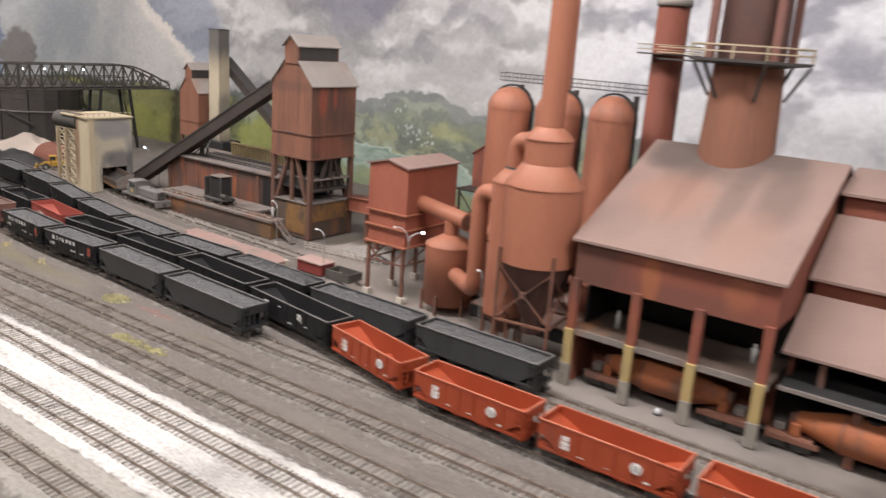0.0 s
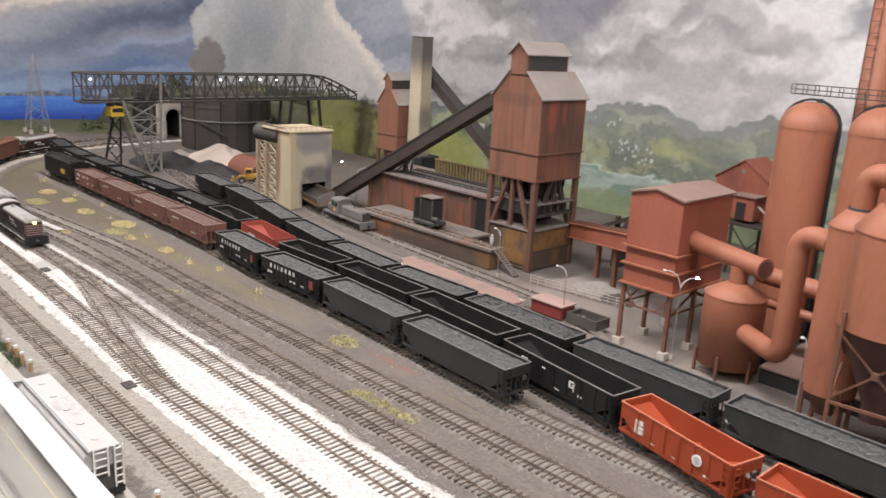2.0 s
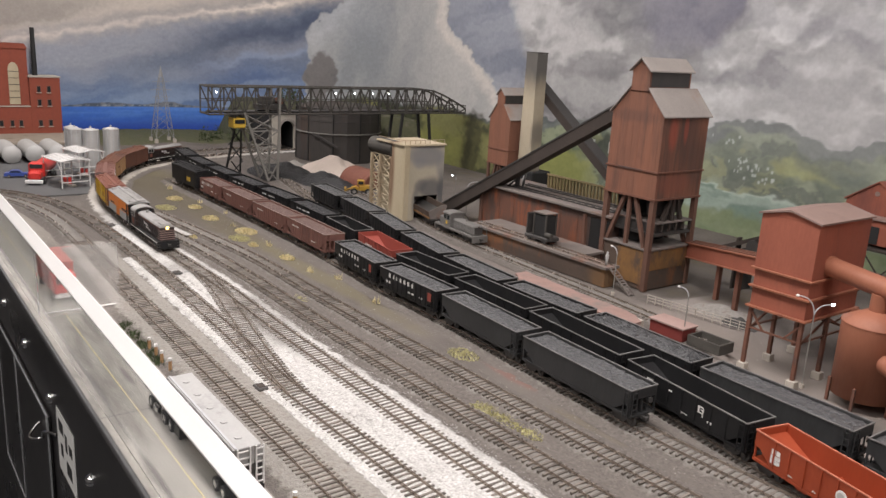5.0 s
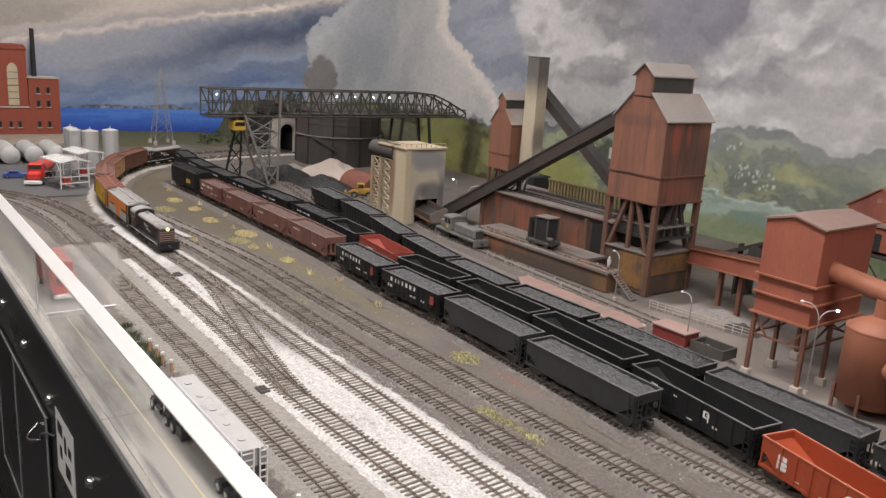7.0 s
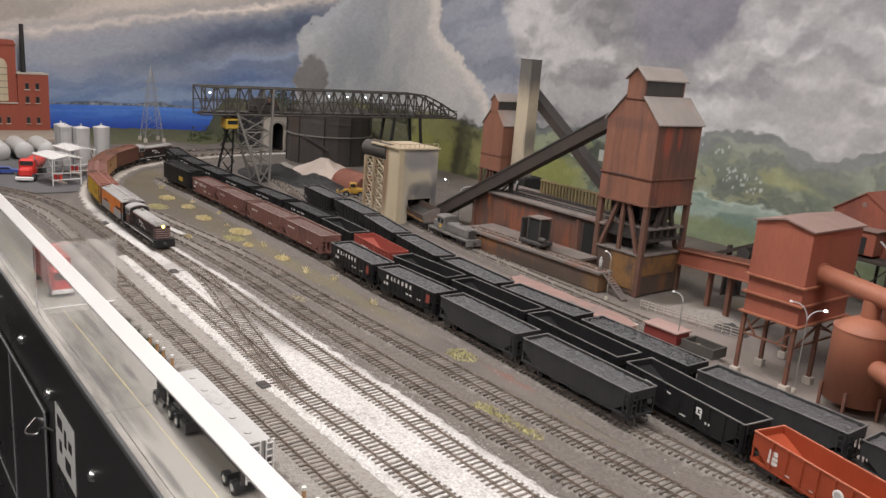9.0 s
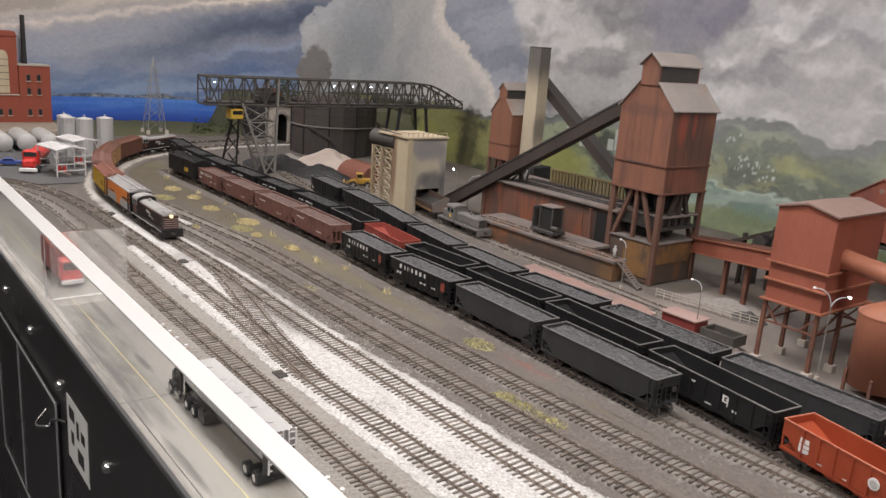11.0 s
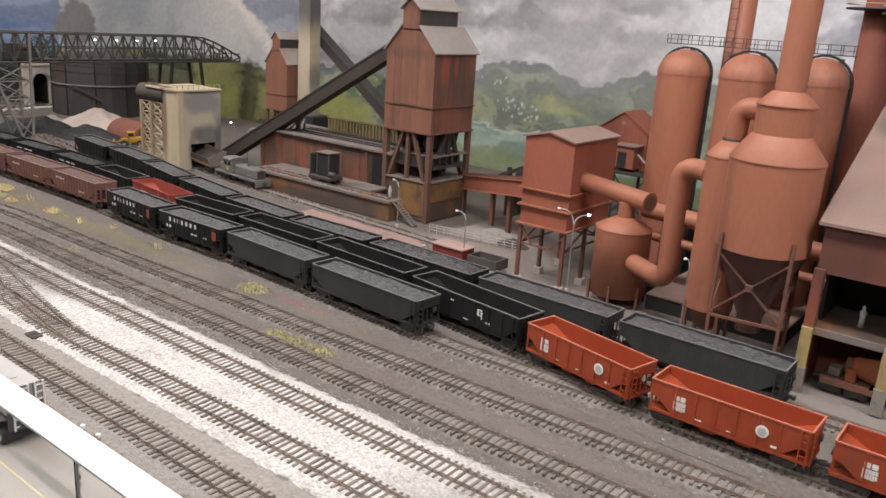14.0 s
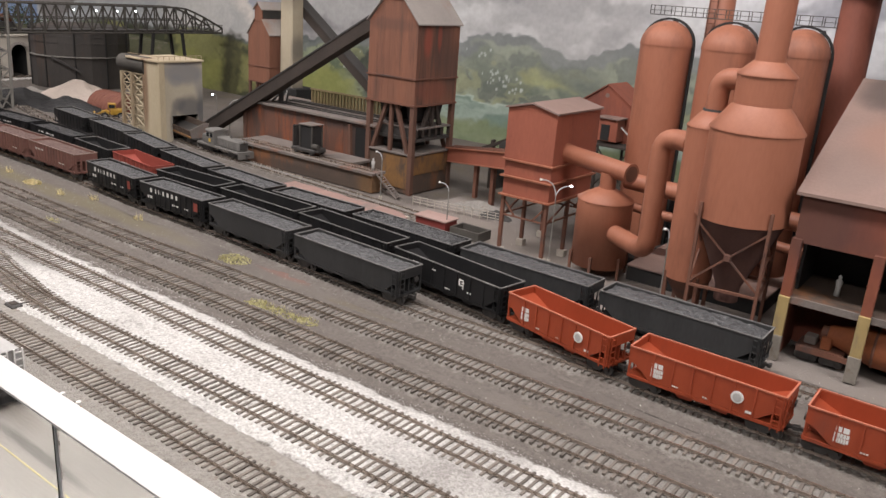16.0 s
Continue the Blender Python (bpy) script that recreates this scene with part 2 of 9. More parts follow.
M_ROOF = mat("dusty_pink_roof", (0.185, 0.125, 0.106), (0.27, 0.187, 0.16), 16, 0.85, bump=0.1, c3=(0.18, 0.12, 0.10), spots=0.35, soot=((-0.335, 0.925, 0.25, 0.042, 0.036, 0.3, 0.9), (-0.225, 0.935, 0.25, 0.036, 0.026, 0.3, 0.7), (-0.300, 0.865, 0.22, 0.012, 0.07, 0.3, 0.4), (-0.245, 0.860, 0.22, 0.018, 0.08, 0.3, 0.4), (-0.27, 0.93, 0.25, 0.10, 0.06, 0.2, 0.5), (-0.20, 0.87, 0.22, 0.03, 0.06, 0.2, 0.5), (-0.31, 0.90, 0.23, 0.03, 0.05, 0.2, 0.45), (-0.305, 0.845, 0.21, 0.05, 0.05, 0.2, 0.55, (0.27, 0.15, 0.11)), (-0.215, 0.80, 0.19, 0.035, 0.05, 0.2, 0.45, (0.25, 0.15, 0.115)), (-0.34, 0.79, 0.18, 0.03, 0.04, 0.2, 0.35, (0.16, 0.12, 0.105))), soot_colour=(0.085, 0.065, 0.058))
M_ROOFGREY = mat("dusty_grey_roof", (0.24, 0.215, 0.20), (0.36, 0.325, 0.30), 25, 0.85, bump=0.1, c3=(0.30, 0.2, 0.16), spots=0.3)
M_BLACK = mat("black_car_paint", (0.006, 0.006, 0.0065), (0.017, 0.017, 0.018), 50, 0.55, bump=0.1, spec=0.35, c3=(0.03, 0.027, 0.025), spots=0.25, stretch=(1, 1, 0.3))
M_GREYCAR = mat("dark_grey_car_paint", (0.021, 0.0215, 0.022), (0.048, 0.0485, 0.0495), 50, 0.5, bump=0.1, c3=(0.05, 0.046, 0.042), spots=0.25, stretch=(1, 1, 0.3), spec=0.35)
M_ORANGE = mat("orange_red_car_paint", (0.245, 0.038, 0.013), (0.330, 0.058, 0.019), 40, 0.55, bump=0.06, c3=(0.19, 0.045, 0.024), spots=0.3, stretch=(1, 1, 0.3))
M_MAROON = mat("faded_maroon_paint", (0.120, 0.054, 0.043), (0.205, 0.096, 0.076), 45, 0.75, bump=0.1, c3=(0.07, 0.045, 0.04), spots=0.35, stretch=(1, 1, 0.4))
M_MAROONLOAD = mat("dusty_maroon_load", (0.075, 0.046, 0.040), (0.15, 0.098, 0.085), 200, 0.9, bump=0.8, fine=600)
M_REDCAR = mat("faded_red_paint", (0.22, 0.040, 0.028), (0.31, 0.070, 0.050), 45, 0.65, bump=0.08)
M_RIMROSE = mat("worn_rose_rim", (0.15, 0.10, 0.085), (0.27, 0.19, 0.165), 70, 0.6, bump=0.05)
# Orange and grey rim paints are lightened to stand for shiny edge highlights.
M_RIMORANGE = mat("worn_orange_rim", (0.36, 0.10, 0.055), (0.52, 0.20, 0.13), 70, 0.45, bump=0.05)
M_RIM = mat("worn_grey_rim", (0.07, 0.069, 0.068), (0.21, 0.206, 0.20), 70, 0.5, bump=0.05)
M_PALEROOF = mat("pale_grey_car_roof", (0.23, 0.224, 0.215), (0.34, 0.332, 0.32), 60, 0.6, bump=0.06, c3=(0.17, 0.165, 0.155), spots=0.35)
M_NOSESTRIPE = mat("dull_pink_silver", (0.24, 0.15, 0.135), (0.34, 0.25, 0.23), 60, 0.5, bump=0.0)
M_COAL = mat("coal", (0.006, 0.006, 0.007), (0.125, 0.127, 0.131), 340, 0.45, bump=1.0, fine=800)
M_COALDARK = mat("dark_coal", (0.005, 0.005, 0.006), (0.028, 0.028, 0.030), 260, 0.55, bump=1.0, fine=600)
M_STEEL = mat("dark_steel", (0.035, 0.033, 0.032), (0.075, 0.07, 0.066), 60, 0.6, 0.2, bump=0.1)
M_GIRDER = mat("grey_girder", (0.030, 0.027, 0.024), (0.080, 0.074, 0.064), 40, 0.7, bump=0.1)
M_RUST = mat("rusty_steel", (0.10, 0.045, 0.03), (0.19, 0.08, 0.05), 50, 0.8, bump=0.1, c3=(0.07, 0.045, 0.04), spots=0.4)
M_WHITE = mat("white_lettering", (0.62, 0.61, 0.58), (0.74, 0.73, 0.70), 90, 0.7, bump=0.0)
M_WPLAST = mat("white_plastic", (0.66, 0.65, 0.635), (0.74, 0.73, 0.715), 10, 0.35, bump=0.0)
M_CREAM = mat("cream_concrete", (0.36, 0.295, 0.19), (0.52, 0.45, 0.325), 22, 0.85, bump=0.1, c3=(0.30, 0.24, 0.17), spots=0.3, stretch=(1, 1, 0.3), soot=((-1.612, 0.885, 0.10, 0.012, 0.03, 0.10, 0.8, (0.17, 0.09, 0.05)), (-1.655, 0.885, 0.08, 0.012, 0.03, 0.08, 0.6, (0.17, 0.11, 0.06)), (-1.60, 0.89, 0.165, 0.12, 0.1, 0.012, 0.5, (0.20, 0.13, 0.08)), (-1.69, 0.885, 0.05, 0.014, 0.03, 0.10, 0.6, (0.20, 0.13, 0.07))))
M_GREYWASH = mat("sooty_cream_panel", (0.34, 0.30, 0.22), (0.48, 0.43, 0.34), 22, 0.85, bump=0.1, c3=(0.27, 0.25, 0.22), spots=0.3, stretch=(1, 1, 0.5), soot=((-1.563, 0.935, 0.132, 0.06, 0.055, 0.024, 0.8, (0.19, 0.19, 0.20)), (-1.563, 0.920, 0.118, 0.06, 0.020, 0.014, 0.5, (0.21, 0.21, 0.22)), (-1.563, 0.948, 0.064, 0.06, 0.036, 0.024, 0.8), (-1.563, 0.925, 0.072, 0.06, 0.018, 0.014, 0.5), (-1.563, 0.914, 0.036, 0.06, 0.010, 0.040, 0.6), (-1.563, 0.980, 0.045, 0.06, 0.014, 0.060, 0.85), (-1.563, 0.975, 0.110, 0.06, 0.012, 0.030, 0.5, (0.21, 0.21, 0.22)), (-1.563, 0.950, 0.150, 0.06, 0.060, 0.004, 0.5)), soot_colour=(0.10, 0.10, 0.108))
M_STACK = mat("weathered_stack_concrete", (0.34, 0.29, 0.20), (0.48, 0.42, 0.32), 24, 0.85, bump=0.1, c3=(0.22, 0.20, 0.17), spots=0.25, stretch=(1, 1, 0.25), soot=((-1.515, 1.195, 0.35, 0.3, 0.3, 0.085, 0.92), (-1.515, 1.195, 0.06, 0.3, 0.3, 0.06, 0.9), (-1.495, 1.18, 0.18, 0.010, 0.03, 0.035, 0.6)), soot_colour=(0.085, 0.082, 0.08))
# Near-black for sooty metal and for sheets that stand for deep shade.
M_SOOTSHADE = mat("sooty_black_metal", (0.009, 0.009, 0.0095), (0.024, 0.0235, 0.023), 40, 0.75, bump=0.2)
M_DARKWOOD = mat("dark_timber", (0.026, 0.020, 0.017), (0.060, 0.046, 0.038), 50, 0.85, bump=0.2)
M_CONC = mat("concrete", (0.33, 0.30, 0.26), (0.47, 0.43, 0.37), 50, 0.9, bump=0.2)
M_TANCONC = mat("tan_weathered_wall", (0.050, 0.036, 0.029), (0.105, 0.072, 0.053), 30, 0.85, bump=0.15, c3=(0.20, 0.080, 0.030), spots=0.42, stretch=(1, 1, 0.5), soot=((-1.04, 0.93, 0.01, 0.05, 0.05, 0.03, 0.6, (0.16, 0.085, 0.03)), (-1.25, 0.92, 0.006, 0.16, 0.05, 0.010, 0.5, (0.05, 0.036, 0.03))))
M_BENCHTOP = mat("rusty_grey_slab", (0.105, 0.089, 0.080), (0.215, 0.186, 0.168), 40, 0.85, bump=0.2, c3=(0.19, 0.10, 0.07), spots=0.35)
M_ORRUST = mat("orange_rust_panel", (0.11, 0.062, 0.028), (0.25, 0.125, 0.038), 60, 0.8, bump=0.15, c3=(0.075, 0.05, 0.038), spots=0.5, stretch=(1, 1, 0.5))
M_MUSTARD = mat("worn_mustard_paint", (0.34, 0.19, 0.02), (0.48, 0.29, 0.035), 60, 0.6, bump=0.08, c3=(0.16, 0.10, 0.03), spots=0.4)
M_YELLOW = mat("yellow_paint", (0.52, 0.33, 0.03), (0.66, 0.44, 0.06), 50, 0.55, bump=0.05)
M_YELLOWPOST = mat("faded_yellow_paint", (0.28, 0.20, 0.08), (0.385, 0.29, 0.125), 60, 0.8, bump=0.1, c3=(0.20, 0.155, 0.10), spots=0.42, stretch=(1, 1, 0.3))
M_PIERFOOT = mat("grimy_pier_foot", (0.15, 0.135, 0.115), (0.26, 0.235, 0.20), 60, 0.85, bump=0.2, c3=(0.13, 0.09, 0.06), spots=0.35)
M_ORBOX = mat("bright_orange_paint", (0.72, 0.20, 0.02), (0.80, 0.25, 0.03), 40, 0.5, bump=0.04)
M_SILVER = mat("silver_grey_paint", (0.36, 0.37, 0.38), (0.46, 0.47, 0.48), 40, 0.5, 0.1, bump=0.04)
M_LIGHTGREY = mat("light_grey_paint", (0.36, 0.355, 0.345), (0.46, 0.455, 0.44), 40, 0.55, bump=0.04, c3=(0.30, 0.29, 0.28), spots=0.3)
M_TRAILER = mat("dull_grey_trailer", (0.30, 0.297, 0.29), (0.41, 0.405, 0.395), 40, 0.55, bump=0.04, c3=(0.17, 0.165, 0.16), spots=0.3)
M_PALEGIRDER = mat("pale_grey_girder", (0.15, 0.145, 0.13), (0.25, 0.24, 0.22), 40, 0.7, bump=0.1)
M_ROOFRED = mat("oxide_red_roof", (0.15, 0.055, 0.038), (0.22, 0.088, 0.06), 40, 0.75, bump=0.08, c3=(0.11, 0.05, 0.04), spots=0.35)
M_WOODBOX = mat("tan_wood_siding", (0.34, 0.19, 0.085), (0.46, 0.28, 0.14), 60, 0.75, bump=0.1, stretch=(3, 3, 0.3))
M_REDBRICK = mat("red_brick_wall", (0.20, 0.045, 0.027), (0.28, 0.072, 0.042), 120, 0.85, bump=0.25)
M_RED = mat("bright_red_paint", (0.50, 0.03, 0.025), (0.60, 0.05, 0.04), 40, 0.35, bump=0.0)
M_BLUE = mat("blue_paint", (0.03, 0.06, 0.25), (0.05, 0.09, 0.33), 40, 0.35, bump=0.0)
M_RUBBER = mat("black_rubber", (0.012, 0.012, 0.012), (0.022, 0.022, 0.022), 60, 0.8, bump=0.1)
M_WINDOW = mat("dark_window_glass", (0.015, 0.018, 0.02), (0.03, 0.034, 0.036), 20, 0.15, bump=0.0)
M_GRAVEL = mat("pinkish_gravel", (0.42, 0.35, 0.30), (0.60, 0.52, 0.46), 260, 0.9, bump=0.8, fine=600)
M_GRASS = mat("dry_yellow_grass", (0.50, 0.42, 0.21), (0.72, 0.63, 0.38), 80, 0.9, bump=0.2, island=0.3)
M_MOSS = mat("yellow_green_weed", (0.40, 0.37, 0.18), (0.57, 0.53, 0.29), 80, 0.9, bump=0.2, island=0.3)
M_SHRUB = mat("dark_green_shrub", (0.03, 0.045, 0.015), (0.075, 0.10, 0.04), 80, 0.9, bump=0.2, island=0.3)
M_FASCIA = mat("black_fascia", (0.024, 0.023, 0.023), (0.044, 0.042, 0.042), 8, 0.3, bump=0.03)
M_FLOOR = mat("dark_room_floor", (0.03, 0.03, 0.032), (0.05, 0.05, 0.052), 3, 0.7, bump=0.05)
M_ROOMWALL = mat("pale_room_wall", (0.30, 0.29, 0.28), (0.36, 0.35, 0.34), 2, 0.9, bump=0.03)
M_CEIL = mat("white_ceiling", (0.72, 0.72, 0.70), (0.78, 0.78, 0.76), 2, 0.9, bump=0.03)
M_PAPER = mat("white_paper", (0.70, 0.70, 0.67), (0.76, 0.76, 0.73), 12, 0.8, bump=0.0)
M_INK = mat("black_ink", (0.02, 0.02, 0.02), (0.04, 0.04, 0.04), 30, 0.7, bump=0.0)
M_CHROME = mat("bright_metal", (0.65, 0.65, 0.65), (0.75, 0.75, 0.75), 30, 0.2, 1.0, bump=0.0)
M_GLOW = glow("lamp_glow", (0.85, 0.92, 1.0), 12.0)
M_HEADLIGHT = glow("headlight_glow", (1.0, 0.75, 0.25), 3.0)
M_TUBE = glow("tube_glow", (1.0, 0.97, 0.92), 2.0)
M_ACRYL = clear("acrylic", (0.98, 0.99, 0.99))

# ---------------------------------------------------------------- mesh helpers
RAIL = 0.0068


def part(name, bm, material, parent, label=""):
    me = bpy.data.meshes.new(name)
    bm.to_mesh(me)
    bm.free()
    me.materials.append(material)
    ob = new(name, me)
    ob.parent = parent
    if label:
        ob["label"] = label
    return ob


def again(ob, m, parent=None):
    """The same mesh again as one more part."""
    o = new(ob.name.split(".")[0], ob.data)
    o.parent = parent or ob.parent
    o.matrix_basis = m
    return o


def thing(name, label, category, m=None, group="", kind=""):
    ob = new(name)
    ob.empty_display_size = 0.01
    if m is not None:
        ob.matrix_basis = m
    return tagged(ob, label, category, group, kind)


def solid(name, bm, material, label, category="", kind="", group=""):
    me = bpy.data.meshes.new(name)
    bm.to_mesh(me)
    bm.free()
    me.materials.append(material)
    return tagged(new(name, me), label, category, group, kind)


def box(bm, x0, x1, y0, y1, z0, z1, bevel=0.0):
    vs = [bm.verts.new((x, y, z)) for x in (x0, x1) for y in (y0, y1) for z in (z0, z1)]
    fs = [(0, 1, 3, 2), (4, 6, 7, 5), (0, 4, 5, 1), (2, 3, 7, 6), (0, 2, 6, 4), (1, 5, 7, 3)]
    faces = [bm.faces.new([vs[i] for i in f]) for f in fs]
    if bevel:
        edges = list({e for f in faces for e in f.edges})
        bmesh.ops.bevel(bm, geom=edges, offset=bevel, segments=1, affect="EDGES")
    return bm


def boxes(*rows, bevel=0.0):
    bm = bmesh.new()
    for r in rows:
        box(bm, *r, bevel=bevel)
    return bm


def prism(bm, outline, axis, a, b):
    """A 2D outline swept along an axis: 'x' takes (y, z), 'y' takes (x, z), 'z' takes (x, y)."""
    def at(p, v):
        return {"x": (v, p[0], p[1]), "y": (p[0], v, p[1]), "z": (p[0], p[1], v)}[axis]
    lo = [bm.verts.new(at(p, a)) for p in outline]
    hi = [bm.verts.new(at(p, b)) for p in outline]
    n = len(outline)
    bm.faces.new(lo[::-1])
    bm.faces.new(hi)
    for i in range(n):
        bm.faces.new((lo[i], lo[(i + 1) % n], hi[(i + 1) % n], hi[i]))
    bmesh.ops.recalc_face_normals(bm, faces=bm.faces)
    return bm


def tube(bm, p, q, r, seg=10, r2=None):
    p, q = Vector(p), Vector(q)
    d = q - p
    u = d.orthogonal().normalized()
    v = d.normalized().cross(u)
    r2 = r if r2 is None else r2
    lo, hi = [], []
    for i in range(seg):
        a = 2 * math.pi * i / seg
        w = u * math.cos(a) + v * math.sin(a)
        lo.append(bm.verts.new(p + w * r))
        hi.append(bm.verts.new(q + w * r2))
    bm.faces.new([bm.verts.new(a.co) for a in lo[::-1]])
    bm.faces.new([bm.verts.new(a.co) for a in hi])
    for i in range(seg):
        f = bm.faces.new((lo[i], lo[(i + 1) % seg], hi[(i + 1) % seg], hi[i]))
        f.smooth = seg > 8
    return bm


def lathe(bm, profile, at=(0, 0, 0), seg=32, smooth=True):
    """Turns (radius, height) pairs round a standing axis."""
    rings = []
    for r, z in profile:
        if r < 1e-6:
            rings.append([bm.verts.new((at[0], at[1], at[2] + z))])
        else:
            rings.append([bm.verts.new((at[0] + r * math.cos(2 * math.pi * i / seg), at[1] + r * math.sin(2 * math.pi * i / seg), at[2] + z)) for i in range(seg)])
    for a, b in zip(rings, rings[1:]):
        for i in range(seg):
            j = (i + 1) % seg
            if len(a) == 1 and len(b) == 1:
                continue
            if len(a) == 1:
                f = bm.faces.new((a[0], b[j], b[i]))
            elif len(b) == 1:
                f = bm.faces.new((a[i], a[j], b[0]))
            else:
                f = bm.faces.new((a[i], a[j], b[j], b[i]))
            f.smooth = smooth
    bmesh.ops.recalc_face_normals(bm, faces=bm.faces)
    return bm


def beam(bm, p, q, w, h=None):
    """A square bar from p to q."""
    p, q = Vector(p), Vector(q)
    h = h or w
    d = (q - p).normalized()
    side = d.cross(Vector((0, 0, 1)))
    side = side.normalized() if side.length > 1e-4 else Vector((1, 0, 0))
    up = side.cross(d)
    a = [p + side * sx * w / 2 + up * sz * h / 2 for sx, sz in ((-1, -1), (1, -1), (1, 1), (-1, 1))]
    lo = [bm.verts.new(v) for v in a]
    hi = [bm.verts.new(v + (q - p)) for v in a]
    bm.faces.new(lo[::-1])
    bm.faces.new(hi)
    for i in range(4):
        bm.faces.new((lo[i], lo[(i + 1) % 4], hi[(i + 1) % 4], hi[i]))
    return bm


def pipe(bm, pts, r, seg=16):
    """A round pipe along a line of points."""
    pts = [Vector(p) for p in pts]
    rings, u = [], None
    for i, p in enumerate(pts):
        d = (pts[min(i + 1, len(pts) - 1)] - pts[max(i - 1, 0)]).normalized()
        u = (u - d * u.dot(d)).normalized() if u else d.orthogonal().normalized()
        v = d.cross(u)
        rings.append([bm.verts.new(p + (u * math.cos(2 * math.pi * k / seg) + v * math.sin(2 * math.pi * k / seg)) * r) for k in range(seg)])
    for a, b in zip(rings, rings[1:]):
        for k in range(seg):
            f = bm.faces.new((a[k], a[(k + 1) % seg], b[(k + 1) % seg], b[k]))
            f.smooth = True
    bm.faces.new([bm.verts.new(a.co) for a in rings[0][::-1]])
    bm.faces.new([bm.verts.new(a.co) for a in rings[-1]])
    return bm


def arc(p, corner, q, steps=6):
    """Points of a rounded corner from p to q."""
    p, c, q = Vector(p), Vector(corner), Vector(q)
    return [(1 - s) ** 2 * p + 2 * s * (1 - s) * c + s * s * q for s in (i / steps for i in range(steps + 1))]


def smooth_line(points, step=0.02):
    """A smooth plan line through the given points (Catmull-Rom), as (x, y) every step metres."""
    ps = [Vector(p) for p in points]
    ps = [ps[0] * 2 - ps[1]] + ps + [ps[-1] * 2 - ps[-2]]
    out = []
    for a, b, c, d in zip(ps, ps[1:], ps[2:], ps[3:]):
        k = max(2, int((c - b).length / step))
        for i in range(k):
            s = i / k
            out.append(0.5 * ((2 * b) + (c - a) * s + (2 * a - 5 * b + 4 * c - d) * s * s + (3 * b - a - 3 * c + d) * s ** 3))
    return out + [ps[-2]]


def along(line, step):
    """Places and headings every step metres along a plan line."""
    out, carry = [], 0.0
    for a, b in zip(line, line[1:]):
        d = b - a
        n = d.length
        s = carry
        while s < n:
            p = a + d * (s / n)
            out.append((p.x, p.y, math.degrees(math.atan2(d.y, d.x))))
            s += step
        carry = s - n
    return out


def at_x(line, x):
    """y and heading of a plan line where it crosses x."""
    for a, b in zip(line, line[1:]):
        if min(a.x, b.x) <= x <= max(a.x, b.x) and abs(b.x - a.x) > 1e-9:
            s = (x - a.x) / (b.x - a.x)
            d = b - a if b.x > a.x else a - b
            return a.y + (b.y - a.y) * s, math.degrees(math.atan2(d.y, d.x))
    return line[-1].y, 0.0


# ---------------------------------------------------------------- room, table and backdrop
FRONT, BACK, WEST, EAST = 0.1555, 1.46, -3.16, 1.3


def ribbon(bm, line, left, right, z, dz=0.0, cols=12, fade=0.016):
    """A bed along a plan line, left and right of it; the UV map keeps each point's distance inside the rim."""
    uvl = bm.loops.layers.uv.new("inside")
    prev, depth = None, {}
    for i, p in enumerate(line):
        d = (line[min(i + 1, len(line) - 1)] - line[max(i - 1, 0)]).normalized()
        s = Vector((-d.y, d.x)) if d.x > 0 else Vector((d.y, -d.x))
        wl, wr = (left(p.x) if callable(left) else left), (right(p.x) if callable(right) else right)
        a, b = -wr - fade, wl + fade
        row = []
        for k in range(cols + 1):
            w = a + (b - a) * k / cols
            inside = min(wl - w, w + wr)
            q = p + s * w
            h = (z(p.x) if callable(z) else z) * min(1.0, max(0.0, (inside + 0.010) / 0.016)) - 0.0004
            v = bm.verts.new((q.x, q.y, h + (dz * (random.random() - 0.5) if 0 < k < cols else -0.0008)))
            depth[v] = inside
            row.append(v)
        if prev:
            for k in range(cols):
                f = bm.faces.new((prev[k], row[k], row[k + 1], prev[k + 1]))
                for lp in f.loops:
                    lp[uvl].uv = (depth[lp.vert], 0.0)
        prev = row
    bmesh.ops.recalc_face_normals(bm, faces=bm.faces)
    if sum(f.normal.z for f in bm.faces) < 0:
        bmesh.ops.reverse_faces(bm, faces=bm.faces)
    return bm


def ramp(v, start, width):
    return min(1.0, max(0.0, (v - start) / width))


def make_ground():
    bm = bmesh.new()
    nx, ny = 340, 120
    grid = []
    for i in range(nx + 1):
        x = WEST + (EAST - WEST) * i / nx
        row = []
        for j in range(ny + 1):
            y = FRONT + (BACK - FRONT) * j / ny
            z = 0.0016 * (noise.noise((x * 9, y * 9, 0)) - 0.5) + 0.0009 * noise.noise((x * 50, y * 50, 3))
            if y < 0.25:
                z = min(z, 0.0) * 0.3
            # shallow dips round the feet of the coal tower and the storage bin
            low = 0.0125 * ramp(x, -1.17, 0.03) * ramp(-x, 0.945, 0.03) * ramp(y, 0.957, 0.03)
            low += 0.0100 * ramp(x, -0.80, 0.02) * ramp(-x, 0.645, 0.02) * ramp(y, 0.822, 0.02) * ramp(-y, -1.03, 0.03)
            row.append(bm.verts.new((x, y, z - 0.0006 - low)))
        grid.append(row)
    for i in range(nx):
        for j in range(ny):
            f = bm.faces.new((grid[i][j], grid[i + 1][j], grid[i + 1][j + 1], grid[i][j + 1]))
            f.smooth = True
    solid("ground", bm, M_DIRT, "grey-brown scenic dirt of a model railway yard", kind="structure")


